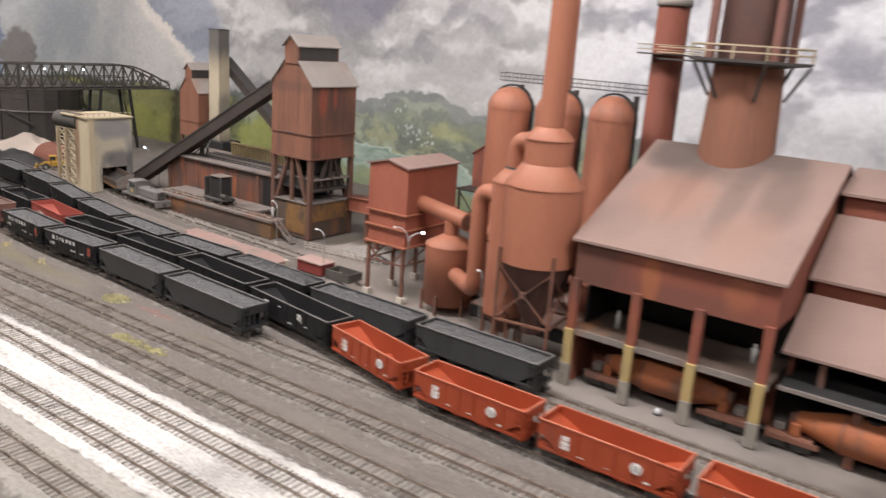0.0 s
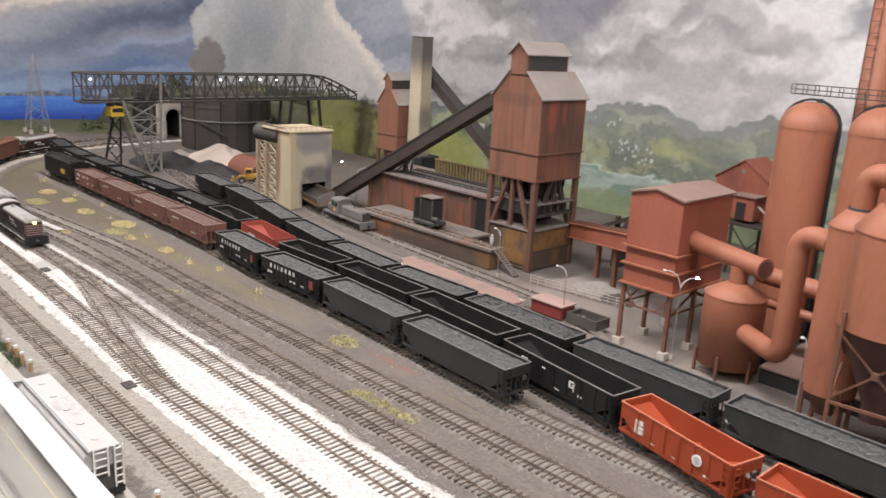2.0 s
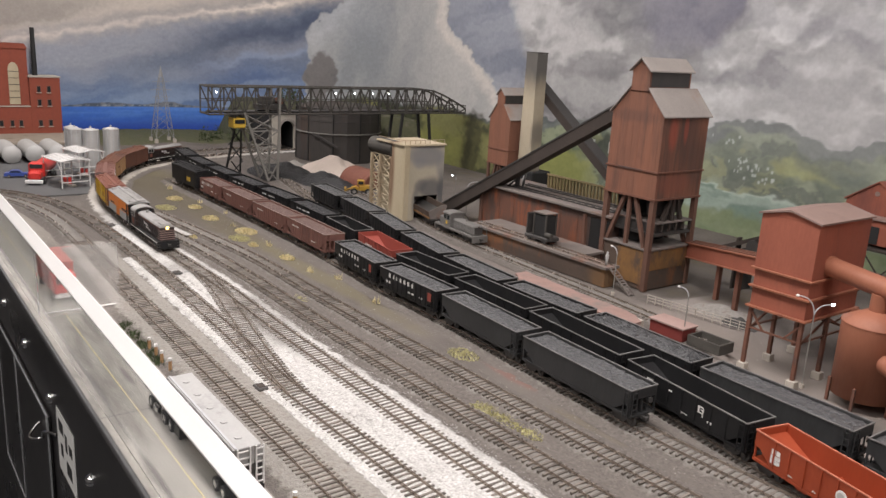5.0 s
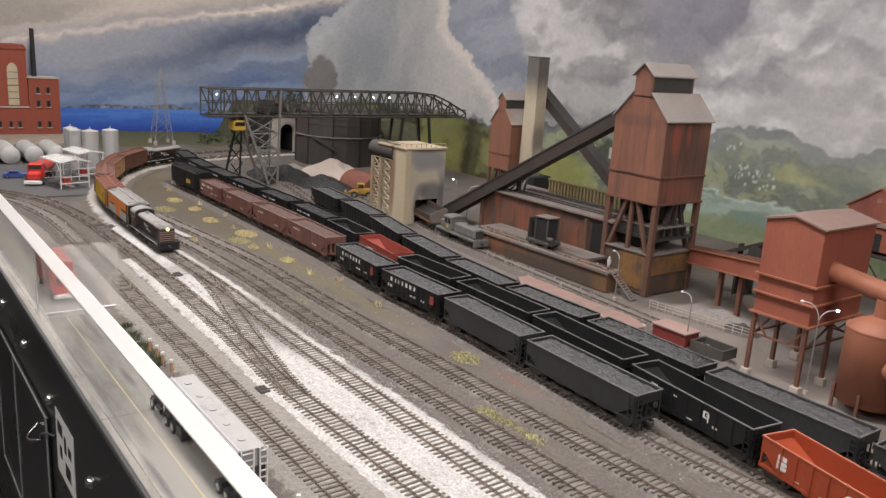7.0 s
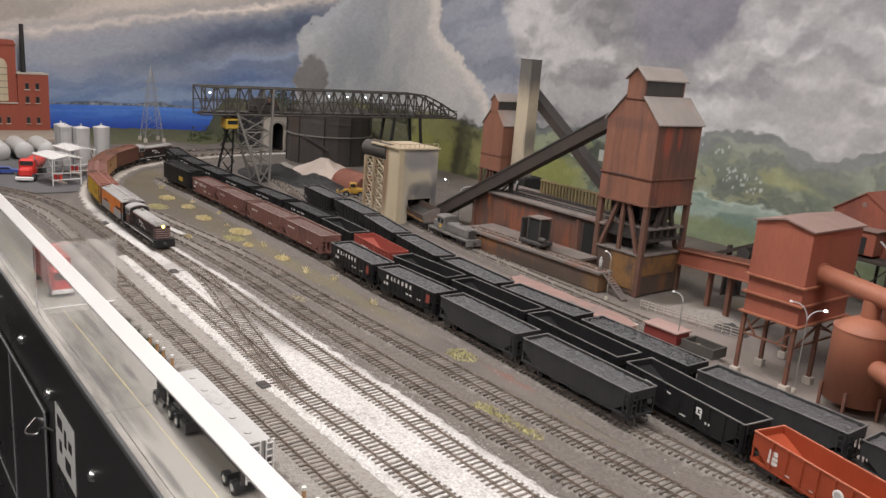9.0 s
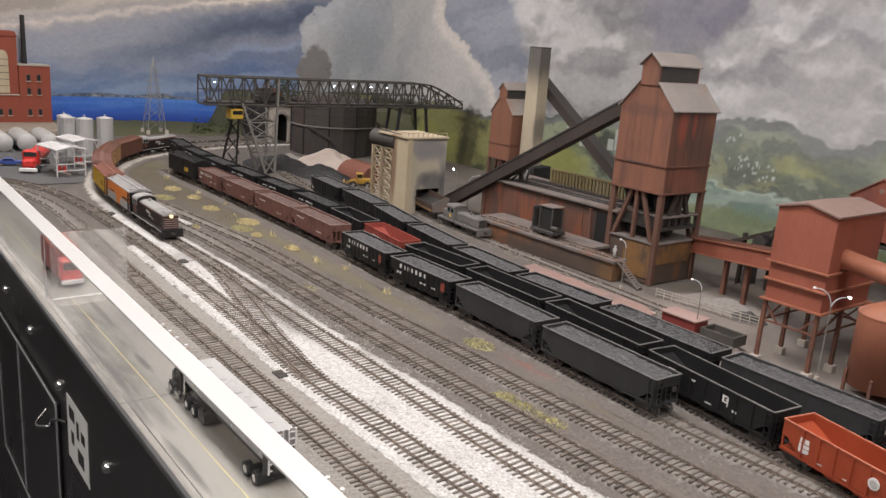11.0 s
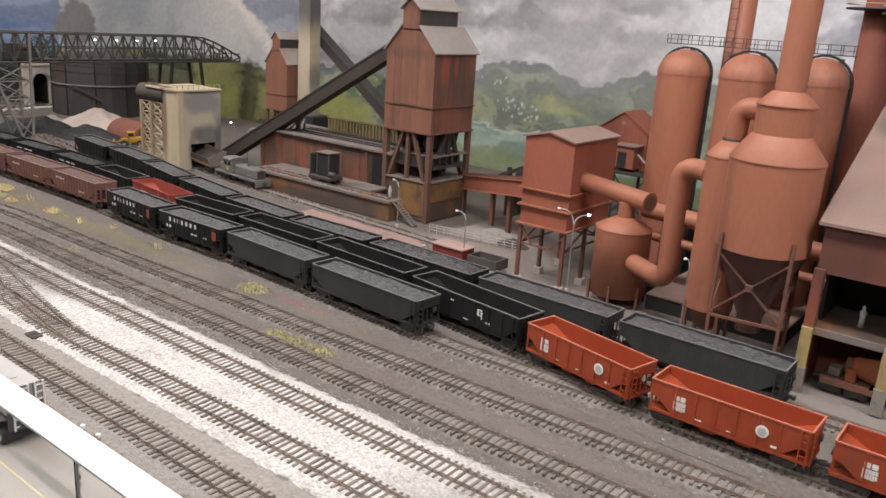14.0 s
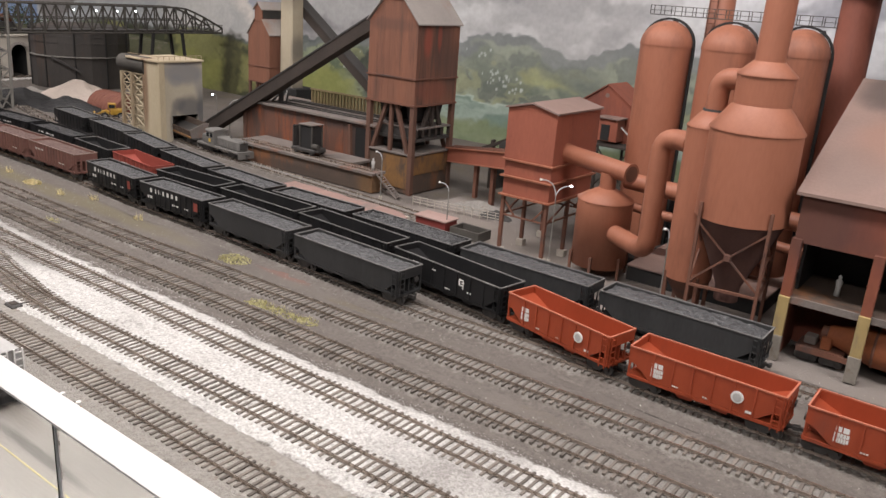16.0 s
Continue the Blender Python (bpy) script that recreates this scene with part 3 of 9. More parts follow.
make_ground()
solid("table_base", boxes((WEST, EAST, FRONT + 0.004, BACK, -0.12, -0.020)), M_DARKWOOD, "dark table under the layout", kind="structure")
solid("fascia", boxes((WEST, EAST, FRONT - 0.004, FRONT + 0.004, -0.75, 0.001)), M_FASCIA, "glossy black panel along the table's edge", kind="structure")
solid("floor", boxes((-4.2, 2.6, -2.6, 1.6, -1.06, -1.0)), M_FLOOR, "dark floor of the room", kind="structure")
solid("ceiling", boxes((-4.2, 2.6, -2.6, 1.6, 1.32, 1.38)), M_CEIL, "white ceiling of the room", kind="structure")
solid("wall_south", boxes((-4.2, 2.6, -2.66, -2.6, -1.06, 1.38)), M_ROOMWALL, "pale wall behind the visitors' aisle", kind="structure")
solid("wall_east", boxes((2.6, 2.66, -2.6, 1.6, -1.06, 1.38)), M_ROOMWALL, "pale end wall of the room", kind="structure")
solid("wall_west", boxes((-4.26, -4.2, -2.6, 1.6, -1.06, 1.38)), M_ROOMWALL, "pale end wall of the room", kind="structure")
solid("wall_north", boxes((-4.2, 2.6, 1.6, 1.66, -1.06, 1.38)), M_ROOMWALL, "pale wall behind the painted backdrop", kind="structure")
for lx, ly, lw in [(a, b, 0.52) for a, b in LAMP_ROWS] + [(-0.6, -1.0, 1.02)]:
    fx = thing("ceiling_light", "white fluorescent ceiling light", "ceiling light", pose(lx, ly, 1.26), "room lights")
    part("housing", boxes((-lw, lw, -0.14, 0.14, 0.012, 0.06), bevel=0.004), M_WPLAST, fx)
    part("diffuser", boxes((-lw + 0.01, lw - 0.01, -0.13, 0.13, 0.004, 0.011)), M_TUBE, fx)


PAINT_LIGHT = 1.16


def value_noise(x, y, seed):
    """Smooth lattice noise from 0 to 1 for arrays of places."""
    table = np.random.RandomState(seed).rand(256, 256)
    xi, yi = np.floor(x).astype(int), np.floor(y).astype(int)
    fx, fy = x - xi, y - yi
    fx, fy = fx * fx * (3 - 2 * fx), fy * fy * (3 - 2 * fy)
    a, b = table[xi % 256, yi % 256], table[(xi + 1) % 256, yi % 256]
    c, d = table[xi % 256, (yi + 1) % 256], table[(xi + 1) % 256, (yi + 1) % 256]
    return (a * (1 - fx) + b * fx) * (1 - fy) + (c * (1 - fx) + d * fx) * fy


def fbm(x, y, scale, seed, octaves=5, gain=0.5):
    total, weight, amp = 0.0, 0.0, 1.0
    for k in range(octaves):
        total = total + amp * value_noise(x * scale * 2 ** k + 7.3 * k, y * scale * 2 ** k + 3.1 * k, seed + k)
        weight += amp
        amp *= gain
    return total / weight


def step(v, a, b):
    f = np.clip((v - a) / (b - a), 0, 1)
    return f * f * (3 - 2 * f)


def srgb(r, g, b, k=PAINT_LIGHT):
    """The paint whose colour in full room light is this screen colour."""
    return np.array([k * ((c / 255 + 0.055) / 1.055) ** 2.4 for c in (r, g, b)])


def backdrop_picture(u, v):
    """The mural: storm sky and lake, a great pale billow, broken clouds, hills with a town and a river. u runs along the board, v up it."""
    out = np.zeros(u.shape + (3,))

    def lay(mask, colour):
        nonlocal out
        m = np.clip(mask, 0, 1)[..., None]
        out = out * (1 - m) + m * colour

    def two(f, a, b):
        f = np.clip(f, 0, 1)[..., None]
        return a * (1 - f) + b * f

    # the brush: places are shuffled a little, dab by dab
    du, dv = u.copy(), v.copy()
    u = du + 0.016 * (value_noise(du * 75, dv * 110, 90) - 0.5) + 0.026 * (value_noise(du * 30 + 9, dv * 38, 92) - 0.5) + 0.05 * (fbm(du, dv, 9, 91, 3) - 0.5)
    v = dv + 0.012 * (value_noise(du * 75, dv * 110, 94) - 0.5) + 0.014 * (value_noise(du * 30, dv * 38 + 5, 93) - 0.5) + 0.04 * (fbm(du, dv, 9, 95, 3) - 0.5)

    def blob(cu, cv, ru, rv, soft=0.35, rag=0.35, seed=30):
        d = np.hypot((u - cu) / ru, (v - cv) / rv) + rag * (fbm(u, v, 14, seed, 4) - 0.5) * 2
        return step(d, 1 + soft / 2, 1 - soft / 2)

    # storm sky, streaked along a slant that climbs to the east
    along_s, across = u + 0.25 * v, v - 0.20 * u
    streak = fbm(along_s * 0.50, across * 3.0, 3.0, 3, 3, 0.4)
    fine = fbm(along_s * 0.6, across * 4.0, 8.0, 8, 3, 0.4)
    st = two(step(streak, 0.35, 0.66), srgb(110, 119, 136), srgb(143, 147, 157))
    st = two(step(v, 0.24, 0.09), st, two(step(fine, 0.35, 0.65), srgb(100, 120, 154), srgb(126, 144, 172)))
    st = two(step(u, 1.75, 2.15) * step(v, 0.30, 0.20) * 0.75, st, two(step(fine, 0.3, 0.7), srgb(76, 98, 138), srgb(112, 130, 160)))
    band = np.exp(-((across - (-0.075)) / 0.050) ** 2) * step(u, 1.7, 2.1)
    st = two(band * 0.85, st, two(step(streak, 0.3, 0.7), srgb(62, 72, 92), srgb(84, 94, 116)))
    wisp = np.exp(-((across - (-0.150) - 0.03 * (streak - 0.5)) / 0.012) ** 2) * step(u, 1.85, 2.05)
    st = two(wisp * 0.6, st, srgb(138, 152, 178))
    ridge_line = across - (0.022 + 0.03 * (streak - 0.5))
    st = two(step(ridge_line, -0.055, 0.0) * 0.75, st, srgb(158, 152, 148))
    st = two(np.exp(-(ridge_line / 0.013) ** 2) * (0.55 + 0.45 * step(fine, 0.35, 0.6)), st, srgb(214, 205, 196))
    st = two(step(ridge_line, 0.008, 0.06), st, two(step(streak, 0.35, 0.65), srgb(150, 144, 138), srgb(186, 178, 170)))
    lay(np.ones(u.shape), st)

    # broken clouds over the hills: lit from above, so each heap is pale on top and grey beneath
    def heaps(scale, seed):
        wu, wv = u + 0.10 * (fbm(u, v, 5, seed + 40, 3) - 0.5), v + 0.10 * (fbm(u, v, 5, seed + 50, 3) - 0.5)
        h = fbm(wu, wv * 1.45, scale, seed, 4, 0.40)
        h2 = fbm(wu + 0.007, (wv - 0.020) * 1.45, scale, seed, 4, 0.40)
        return h, (h - h2) * 6.0

    h, lit = heaps(7.4, 60)
    big = fbm(u, v * 1.3, 3.4, 77, 3)
    tone = np.clip(0.50 + lit * 0.34 + (h - 0.5) * 0.60 + (big - 0.5) * 0.60, 0, 1)
    cl = two(step(tone, 0.08, 0.50), srgb(112, 109, 110), srgb(145, 141, 140))
    cl = two(step(tone, 0.46, 0.92), cl, srgb(186, 181, 179))
    cl = two(blob(3.86, 0.46, 0.16, 0.10, 0.8) * 0.7, cl, srgb(124, 120, 132))
    cl = two(blob(3.62, 0.45, 0.13, 0.06, 0.7) * 0.6, cl, srgb(104, 102, 105))
    cl = two(blob(3.60, 0.325, 0.10, 0.035, 0.6) * 0.55, cl, srgb(104, 101, 103))
    cl = two(blob(3.53, 0.385, 0.09, 0.040, 0.7) * 0.55, cl, srgb(174, 169, 167))
    cl = two(blob(3.66, 0.262, 0.22, 0.040, 0.8) * 0.6, cl, srgb(164, 160, 158))
    # the brighter heap east of the tower
    east = step(u + 0.55 * (0.42 - v) + 0.14 * (h - 0.5), 3.90, 3.97)
    te = np.clip(0.56 + lit * 0.34 + (h - 0.5) * 0.65 + (big - 0.5) * 0.45, 0, 1)
    ce = two(step(te, 0.10, 0.52), srgb(136, 132, 134), srgb(164, 160, 159))
    ce = two(step(te, 0.48, 0.90), ce, srgb(200, 196, 194))
    ce = two(step(u, 4.25, 4.65) * 0.8, ce, two(step(te, 0.25, 0.70), srgb(158, 156, 164), srgb(224, 221, 224)))
    for cu, cv, ru, rv in ((4.12, 0.425, 0.07, 0.030), (4.23, 0.405, 0.07, 0.035), (4.02, 0.440, 0.05, 0.030), (4.25, 0.475, 0.06, 0.03)):
        ce = two(blob(cu, cv, ru, rv, 0.7, 0.5) * 0.5, ce, srgb(134, 130, 134))
    ce = two(step(v, 0.33, 0.25) * 0.45, ce, srgb(172, 168, 166))
    cl = two(east, cl, ce)
    edge = 2.305 + 5.2 * np.maximum(0, v - 0.31) ** 2 + 0.035 * (fbm(u, v, 16, 33, 3) - 0.5)
    lay(step(u, edge - 0.004, edge + 0.010), cl * np.array([0.945, 1.0, 1.025]))

    # the great pale billow between the storm and the broken clouds
    right = 3.005 + 1.0 * np.maximum(0, 0.42 - v) + 0.8 * np.maximum(0, 0.42 - v) ** 2 + 0.07 * (h - 0.5)
    inside = step(u, edge - 0.002, edge + 0.010) * step(u, right + 0.006, right - 0.008)
    drape = fbm((u - 0.25 * v) * 1.5, v * 0.8, 4.0, 44, 4)
    bl = two(step(drape, 0.30, 0.70), srgb(128, 133, 137), srgb(152, 154, 155))
    bl = two(step(u, 2.55, 3.05) * 0.65, bl, two(step(drape, 0.3, 0.7), srgb(148, 149, 148), srgb(174, 172, 168)))
    bl = two(np.exp(-((u - right + 0.03) / 0.035) ** 2) * 0.6, bl, srgb(202, 195, 187))
    bl = two(np.exp(-((u - edge - 0.035) / 0.035) ** 2) * step(v, 0.24, 0.36) * 0.65, bl, srgb(182, 184, 186))
    bl = two(step(u, 2.75, 2.45) * step(v, 0.30, 0.45) * 0.4, bl, srgb(146, 152, 160))
    lay(inside, bl)
    wedge = step(u, right - 0.002, right + 0.010) * step(u + 0.45 * v, 3.52, 3.46) * step(v, 0.20, 0.28)
    lay(wedge * 0.85, two(step(fine, 0.3, 0.7), srgb(112, 118, 132), srgb(134, 139, 150)))
    lay(blob(2.365, 0.225, 0.050, 0.082, 0.25, 0.18) * 0.92, two(step(drape, 0.3, 0.7), srgb(84, 82, 83), srgb(110, 107, 106)))

    # hills
    ru = np.array([1.0, 2.3, 2.6, 3.08, 3.22, 3.40, 3.50, 3.65, 3.96, 4.04, 4.10, 4.15, 4.20, 4.28, 4.34, 4.45, 4.60, 4.80, 5.5])
    rv = np.array([0.10, 0.13, 0.165, 0.172, 0.166, 0.185, 0.197, 0.194, 0.212, 0.232, 0.229, 0.214, 0.208, 0.220, 0.234, 0.228, 0.205, 0.185, 0.20])
    top = np.interp(u, ru, rv) + 0.006 * (fbm(u, v * 0, 11, 51, 3) - 0.5)
    on_land = step(du, 2.26, 2.34)
    field, hedge = fbm(u, v * 2.2, 13, 52, 5), fbm(u, v * 1.5, 26, 53, 4)
    far = two(step(field, 0.35, 0.65), srgb(84, 89, 89), srgb(106, 111, 108))
    lay(step(v, top + 0.003, top - 0.003) * on_land, far)
    low = top - 0.016 - 0.022 * fbm(u, v * 0, 12, 54, 3)
    green = two(step(field, 0.34, 0.64), srgb(90, 100, 82), srgb(130, 138, 114))
    green = two(step(hedge, 0.56, 0.64) * 0.75, green, srgb(72, 80, 70))
    green = two(step(fbm(u, v * 2.0, 20, 55, 3), 0.58, 0.66) * 0.6, green, srgb(142, 145, 102))
    lay(step(v, low + 0.004, low - 0.006) * on_land * 0.94, green)
    lay(blob(4.06, 0.199, 0.075, 0.009, 0.8, 0.5) * 0.7, srgb(138, 146, 122))
    lay(blob(4.16, 0.155, 0.055, 0.018, 0.7, 0.6) * 0.65, srgb(150, 152, 92))
    lay(blob(4.22, 0.172, 0.07, 0.020, 0.7, 0.6) * 0.6, srgb(74, 84, 74))
    lay(blob(4.10, 0.125, 0.05, 0.012, 0.7, 0.6) * 0.6, srgb(70, 82, 68))
    # distance greys the hills beyond the river
    lay(step(v, top + 0.004, top - 0.004) * on_land * step(u, 3.55, 3.75) * (0.20 + 0.20 * step(v, 0.12, 0.22)), srgb(152, 155, 154))
    # woods west of the ovens, a field and trees behind the stack
    wood = step(u, 3.46, 3.36) * on_land * step(v, top, top - 0.02)
    lay(wood * 0.92, two(step(fbm(u, v, 15, 56, 5), 0.36, 0.64), srgb(58, 60, 44), srgb(116, 116, 74)))
    lay(wood * blob(2.95, 0.05, 0.13, 0.05, 0.8) * 0.8, srgb(126, 128, 74))
    for cu, w, k in ((3.125, 0.030, 0.85), (3.16, 0.015, 0.6), (2.84, 0.016, 0.5)):
        lay(np.exp(-((u - cu - 0.10 * (v - 0.1)) / w) ** 2) * step(v, 0.185, 0.165) * k, srgb(48, 47, 38))
    lay(blob(3.50, 0.055, 0.11, 0.050, 0.7) * 0.85, srgb(130, 134, 78))
    lay(blob(3.66, 0.115, 0.055, 0.055, 0.5, 0.5) * 0.85, srgb(58, 62, 56))
    for cu, cv, w, hh in ((3.578, 0.140, 0.006, 0.020), (3.603, 0.134, 0.016, 0.014), (3.690, 0.148, 0.006, 0.024), (3.672, 0.136, 0.010, 0.013)):
        lay((np.abs(du - cu) < w) * (np.abs(dv - cv) < hh) * 0.8, srgb(166, 170, 164))
    # the town's pale houses
    rs = np.random.RandomState(5)
    for n, cu, cv, su, sv in ((26, 4.030, 0.146, 0.024, 0.010), (9, 4.085, 0.126, 0.014, 0.004), (6, 4.00, 0.196, 0.030, 0.005), (4, 3.62, 0.170, 0.04, 0.008)):
        for _ in range(n):
            hu, hv, hw = rs.normal(cu, su), rs.normal(cv, sv), rs.uniform(0.0012, 0.0026)
            lay((np.abs(du - hu) < hw) * (np.abs(dv - hv) < hw * 1.3) * 0.6, srgb(182, 188, 184))
    # the pale green river
    bank = np.interp(u, [3.70, 3.955, 4.15, 4.26, 4.6], [0.105, 0.100, 0.082, 0.070, 0.060]) + 0.004 * (field - 0.5)
    wet = step(u, 3.66, 3.74)
    water = two(step(fbm(u * 0.4, v * 3, 24, 58, 3), 0.35, 0.65), srgb(110, 128, 118), srgb(140, 154, 144))
    lay(step(v, bank + 0.002, bank - 0.002) * wet, water)
    lay(np.exp(-((v - bank) / 0.0028) ** 2) * wet * 0.8, srgb(168, 180, 170))
    shore = np.interp(u, [3.7, 4.0, 4.3, 4.6], [0.052, 0.045, 0.03, 0.02])
    lay(step(v, shore + 0.01, shore - 0.01) * wet * 0.8, two(field, srgb(98, 110, 80), srgb(128, 136, 100)))
    # the lake and its far shore
    hills = 0.086 + 0.006 * fbm(u, v * 0, 22, 61, 3) + 0.013 * np.exp(-((u - 1.80) / 0.055) ** 2) + 0.007 * np.exp(-((u - 1.62) / 0.09) ** 2)
    sea = step(du, 2.32, 2.27)
    lay(step(dv, hills + 0.002, hills - 0.002) * sea, two(step(fbm(du, dv, 60, 62, 3), 0.4, 0.6), srgb(78, 86, 98), srgb(112, 116, 122)))
    for _ in range(26):
        hu, hw = rs.uniform(1.45, 1.95), rs.uniform(0.002, 0.004)
        lay((np.abs(du - hu) < hw) * (np.abs(dv - 0.0885) < 0.0016) * 0.5, srgb(160, 164, 166))
    lake = two(step(dv, 0.0, 0.080), srgb(42, 68, 150), srgb(80, 122, 192))
    lake = two(step(fbm(du * 0.25, dv * 3, 26, 63, 3), 0.4, 0.7) * 0.5, lake, srgb(44, 84, 172))
    lay(step(dv, 0.0855, 0.0825) * sea, lake)
    scrub = step(du, 1.99, 2.06) * step(dv, 0.10 + 0.03 * (fbm(du, dv * 0, 20, 65, 4) - 0.5), 0.075) * step(du, 2.5, 2.4)
    lay(scrub * 0.9, two(step(fbm(du, dv, 24, 64, 4), 0.36, 0.64), srgb(54, 52, 40), srgb(116, 104, 66)))
    # single dabs differ a little in tone
    out *= (1 + 0.10 * (value_noise(du * 90, dv * 130, 70) - 0.5) + 0.06 * (fbm(du, dv, 160, 71, 2) - 0.5))[..., None]
    return np.clip(out, 0.01, 0.9)


def backdrop_paint():
    """Matt paint: the mural's colours, with brush relief."""
    m = bpy.data.materials.new("painted_backdrop")
    m.use_nodes = True
    n, l = m.node_tree.nodes, m.node_tree.links
    bsdf = n["Principled BSDF"]
    bsdf.inputs["Roughness"].default_value = 0.85
    bsdf.inputs["Specular IOR Level"].default_value = 0.25
    colour = n.new("ShaderNodeAttribute")
    colour.attribute_name = "mural"
    geo = n.new("ShaderNodeNewGeometry")
    brush = n.new("ShaderNodeTexNoise")
    brush.inputs["Scale"].default_value = 130
    brush.inputs["Detail"].default_value = 4
    l.new(geo.outputs["Position"], brush.inputs["Vector"])
    grain = n.new("ShaderNodeMapRange")
    for i, q in ((1, 0.3), (2, 0.7), (3, 0.95), (4, 1.05)):
        grain.inputs[i].default_value = q
    l.new(brush.outputs[0], grain.inputs[0])
    hv = n.new("ShaderNodeHueSaturation")
    l.new(grain.outputs[0], hv.inputs["Value"])
    l.new(colour.outputs["Color"], hv.inputs["Color"])
    l.new(hv.outputs[0], bsdf.inputs["Base Color"])
    bp = n.new("ShaderNodeBump")
    bp.inputs["Strength"].default_value = 0.12
    bp.inputs["Distance"].default_value = 0.001
    l.new(brush.outputs[0], bp.inputs["Height"])
    l.new(bp.outputs[0], bsdf.inputs["Normal"])
    return m


def make_backdrop():
    """One coved board: along the west end, round the corner, along the back."""
    r = 0.70
    bend = math.pi / 2 * r

    def plan(u):
        if u < 1.65:
            return WEST, -0.9 + u
        if u < 1.65 + bend:
            a = (u - 1.65) / r
            return WEST + r - r * math.cos(a), BACK - r + r * math.sin(a)
        return WEST + r + (u - 1.65 - bend), BACK
    end = 1.65 + bend + (EAST + 0.6) - (WEST + r)
    us = np.concatenate((np.arange(0.0, 1.2, 0.1), np.arange(1.2, 3.5, 0.004), np.arange(3.5, 4.5, 0.0026), np.arange(4.5, 5.2, 0.004), np.arange(5.2, end, 0.05), [end]))
    vs = np.concatenate(([-0.12, -0.06], np.arange(-0.02, 0.25, 0.003), np.arange(0.25, 0.54, 0.004), np.arange(0.54, 1.1, 0.05), [1.1]))
    uu, vv = np.meshgrid(us, vs, indexing="ij")
    paint = backdrop_picture(uu, vv)
    nu, nv = len(us), len(vs)
    spots = [plan(u) for u in us]
    verts = [(x, y, z) for x, y in spots for z in vs]
    faces = [(i * nv + j, i * nv + j + 1, (i + 1) * nv + j + 1, (i + 1) * nv + j) for i in range(nu - 1) for j in range(nv - 1)]
    base = len(verts)
    # the board's back and its top edge
    for i, (x, y) in enumerate(spots):
        a, b = spots[max(i - 1, 0)], spots[min(i + 1, nu - 1)]
        d = Vector((b[0] - a[0], b[1] - a[1])).normalized()
        verts += [(x - d.y * 0.01, y + d.x * 0.01, -0.12), (x - d.y * 0.01, y + d.x * 0.01, 1.1)]
    for i in range(nu - 1):
        p, q = base + 2 * i, base + 2 * i + 2
        faces += [(q, q + 1, p + 1, p), (i * nv + nv - 1, p + 1, q + 1, (i + 1) * nv + nv - 1)]
    me = bpy.data.meshes.new("backdrop")
    me.from_pydata(verts, [], faces)
    layer = me.color_attributes.new("mural", "FLOAT_COLOR", "POINT")
    rgba = np.full((len(verts), 4), 0.3, dtype=np.float32)
    rgba[:, 3] = 1
    rgba[:base, :3] = paint.reshape(-1, 3)
    layer.data.foreach_set("color", rgba.ravel())
    me.polygons.foreach_set("use_smooth", np.ones(len(faces), dtype=bool))
    me.materials.append(backdrop_paint())
    tagged(new("backdrop", me), "curved board painted with stormy clouds, green hills and a blue lake", kind="structure")


make_backdrop()

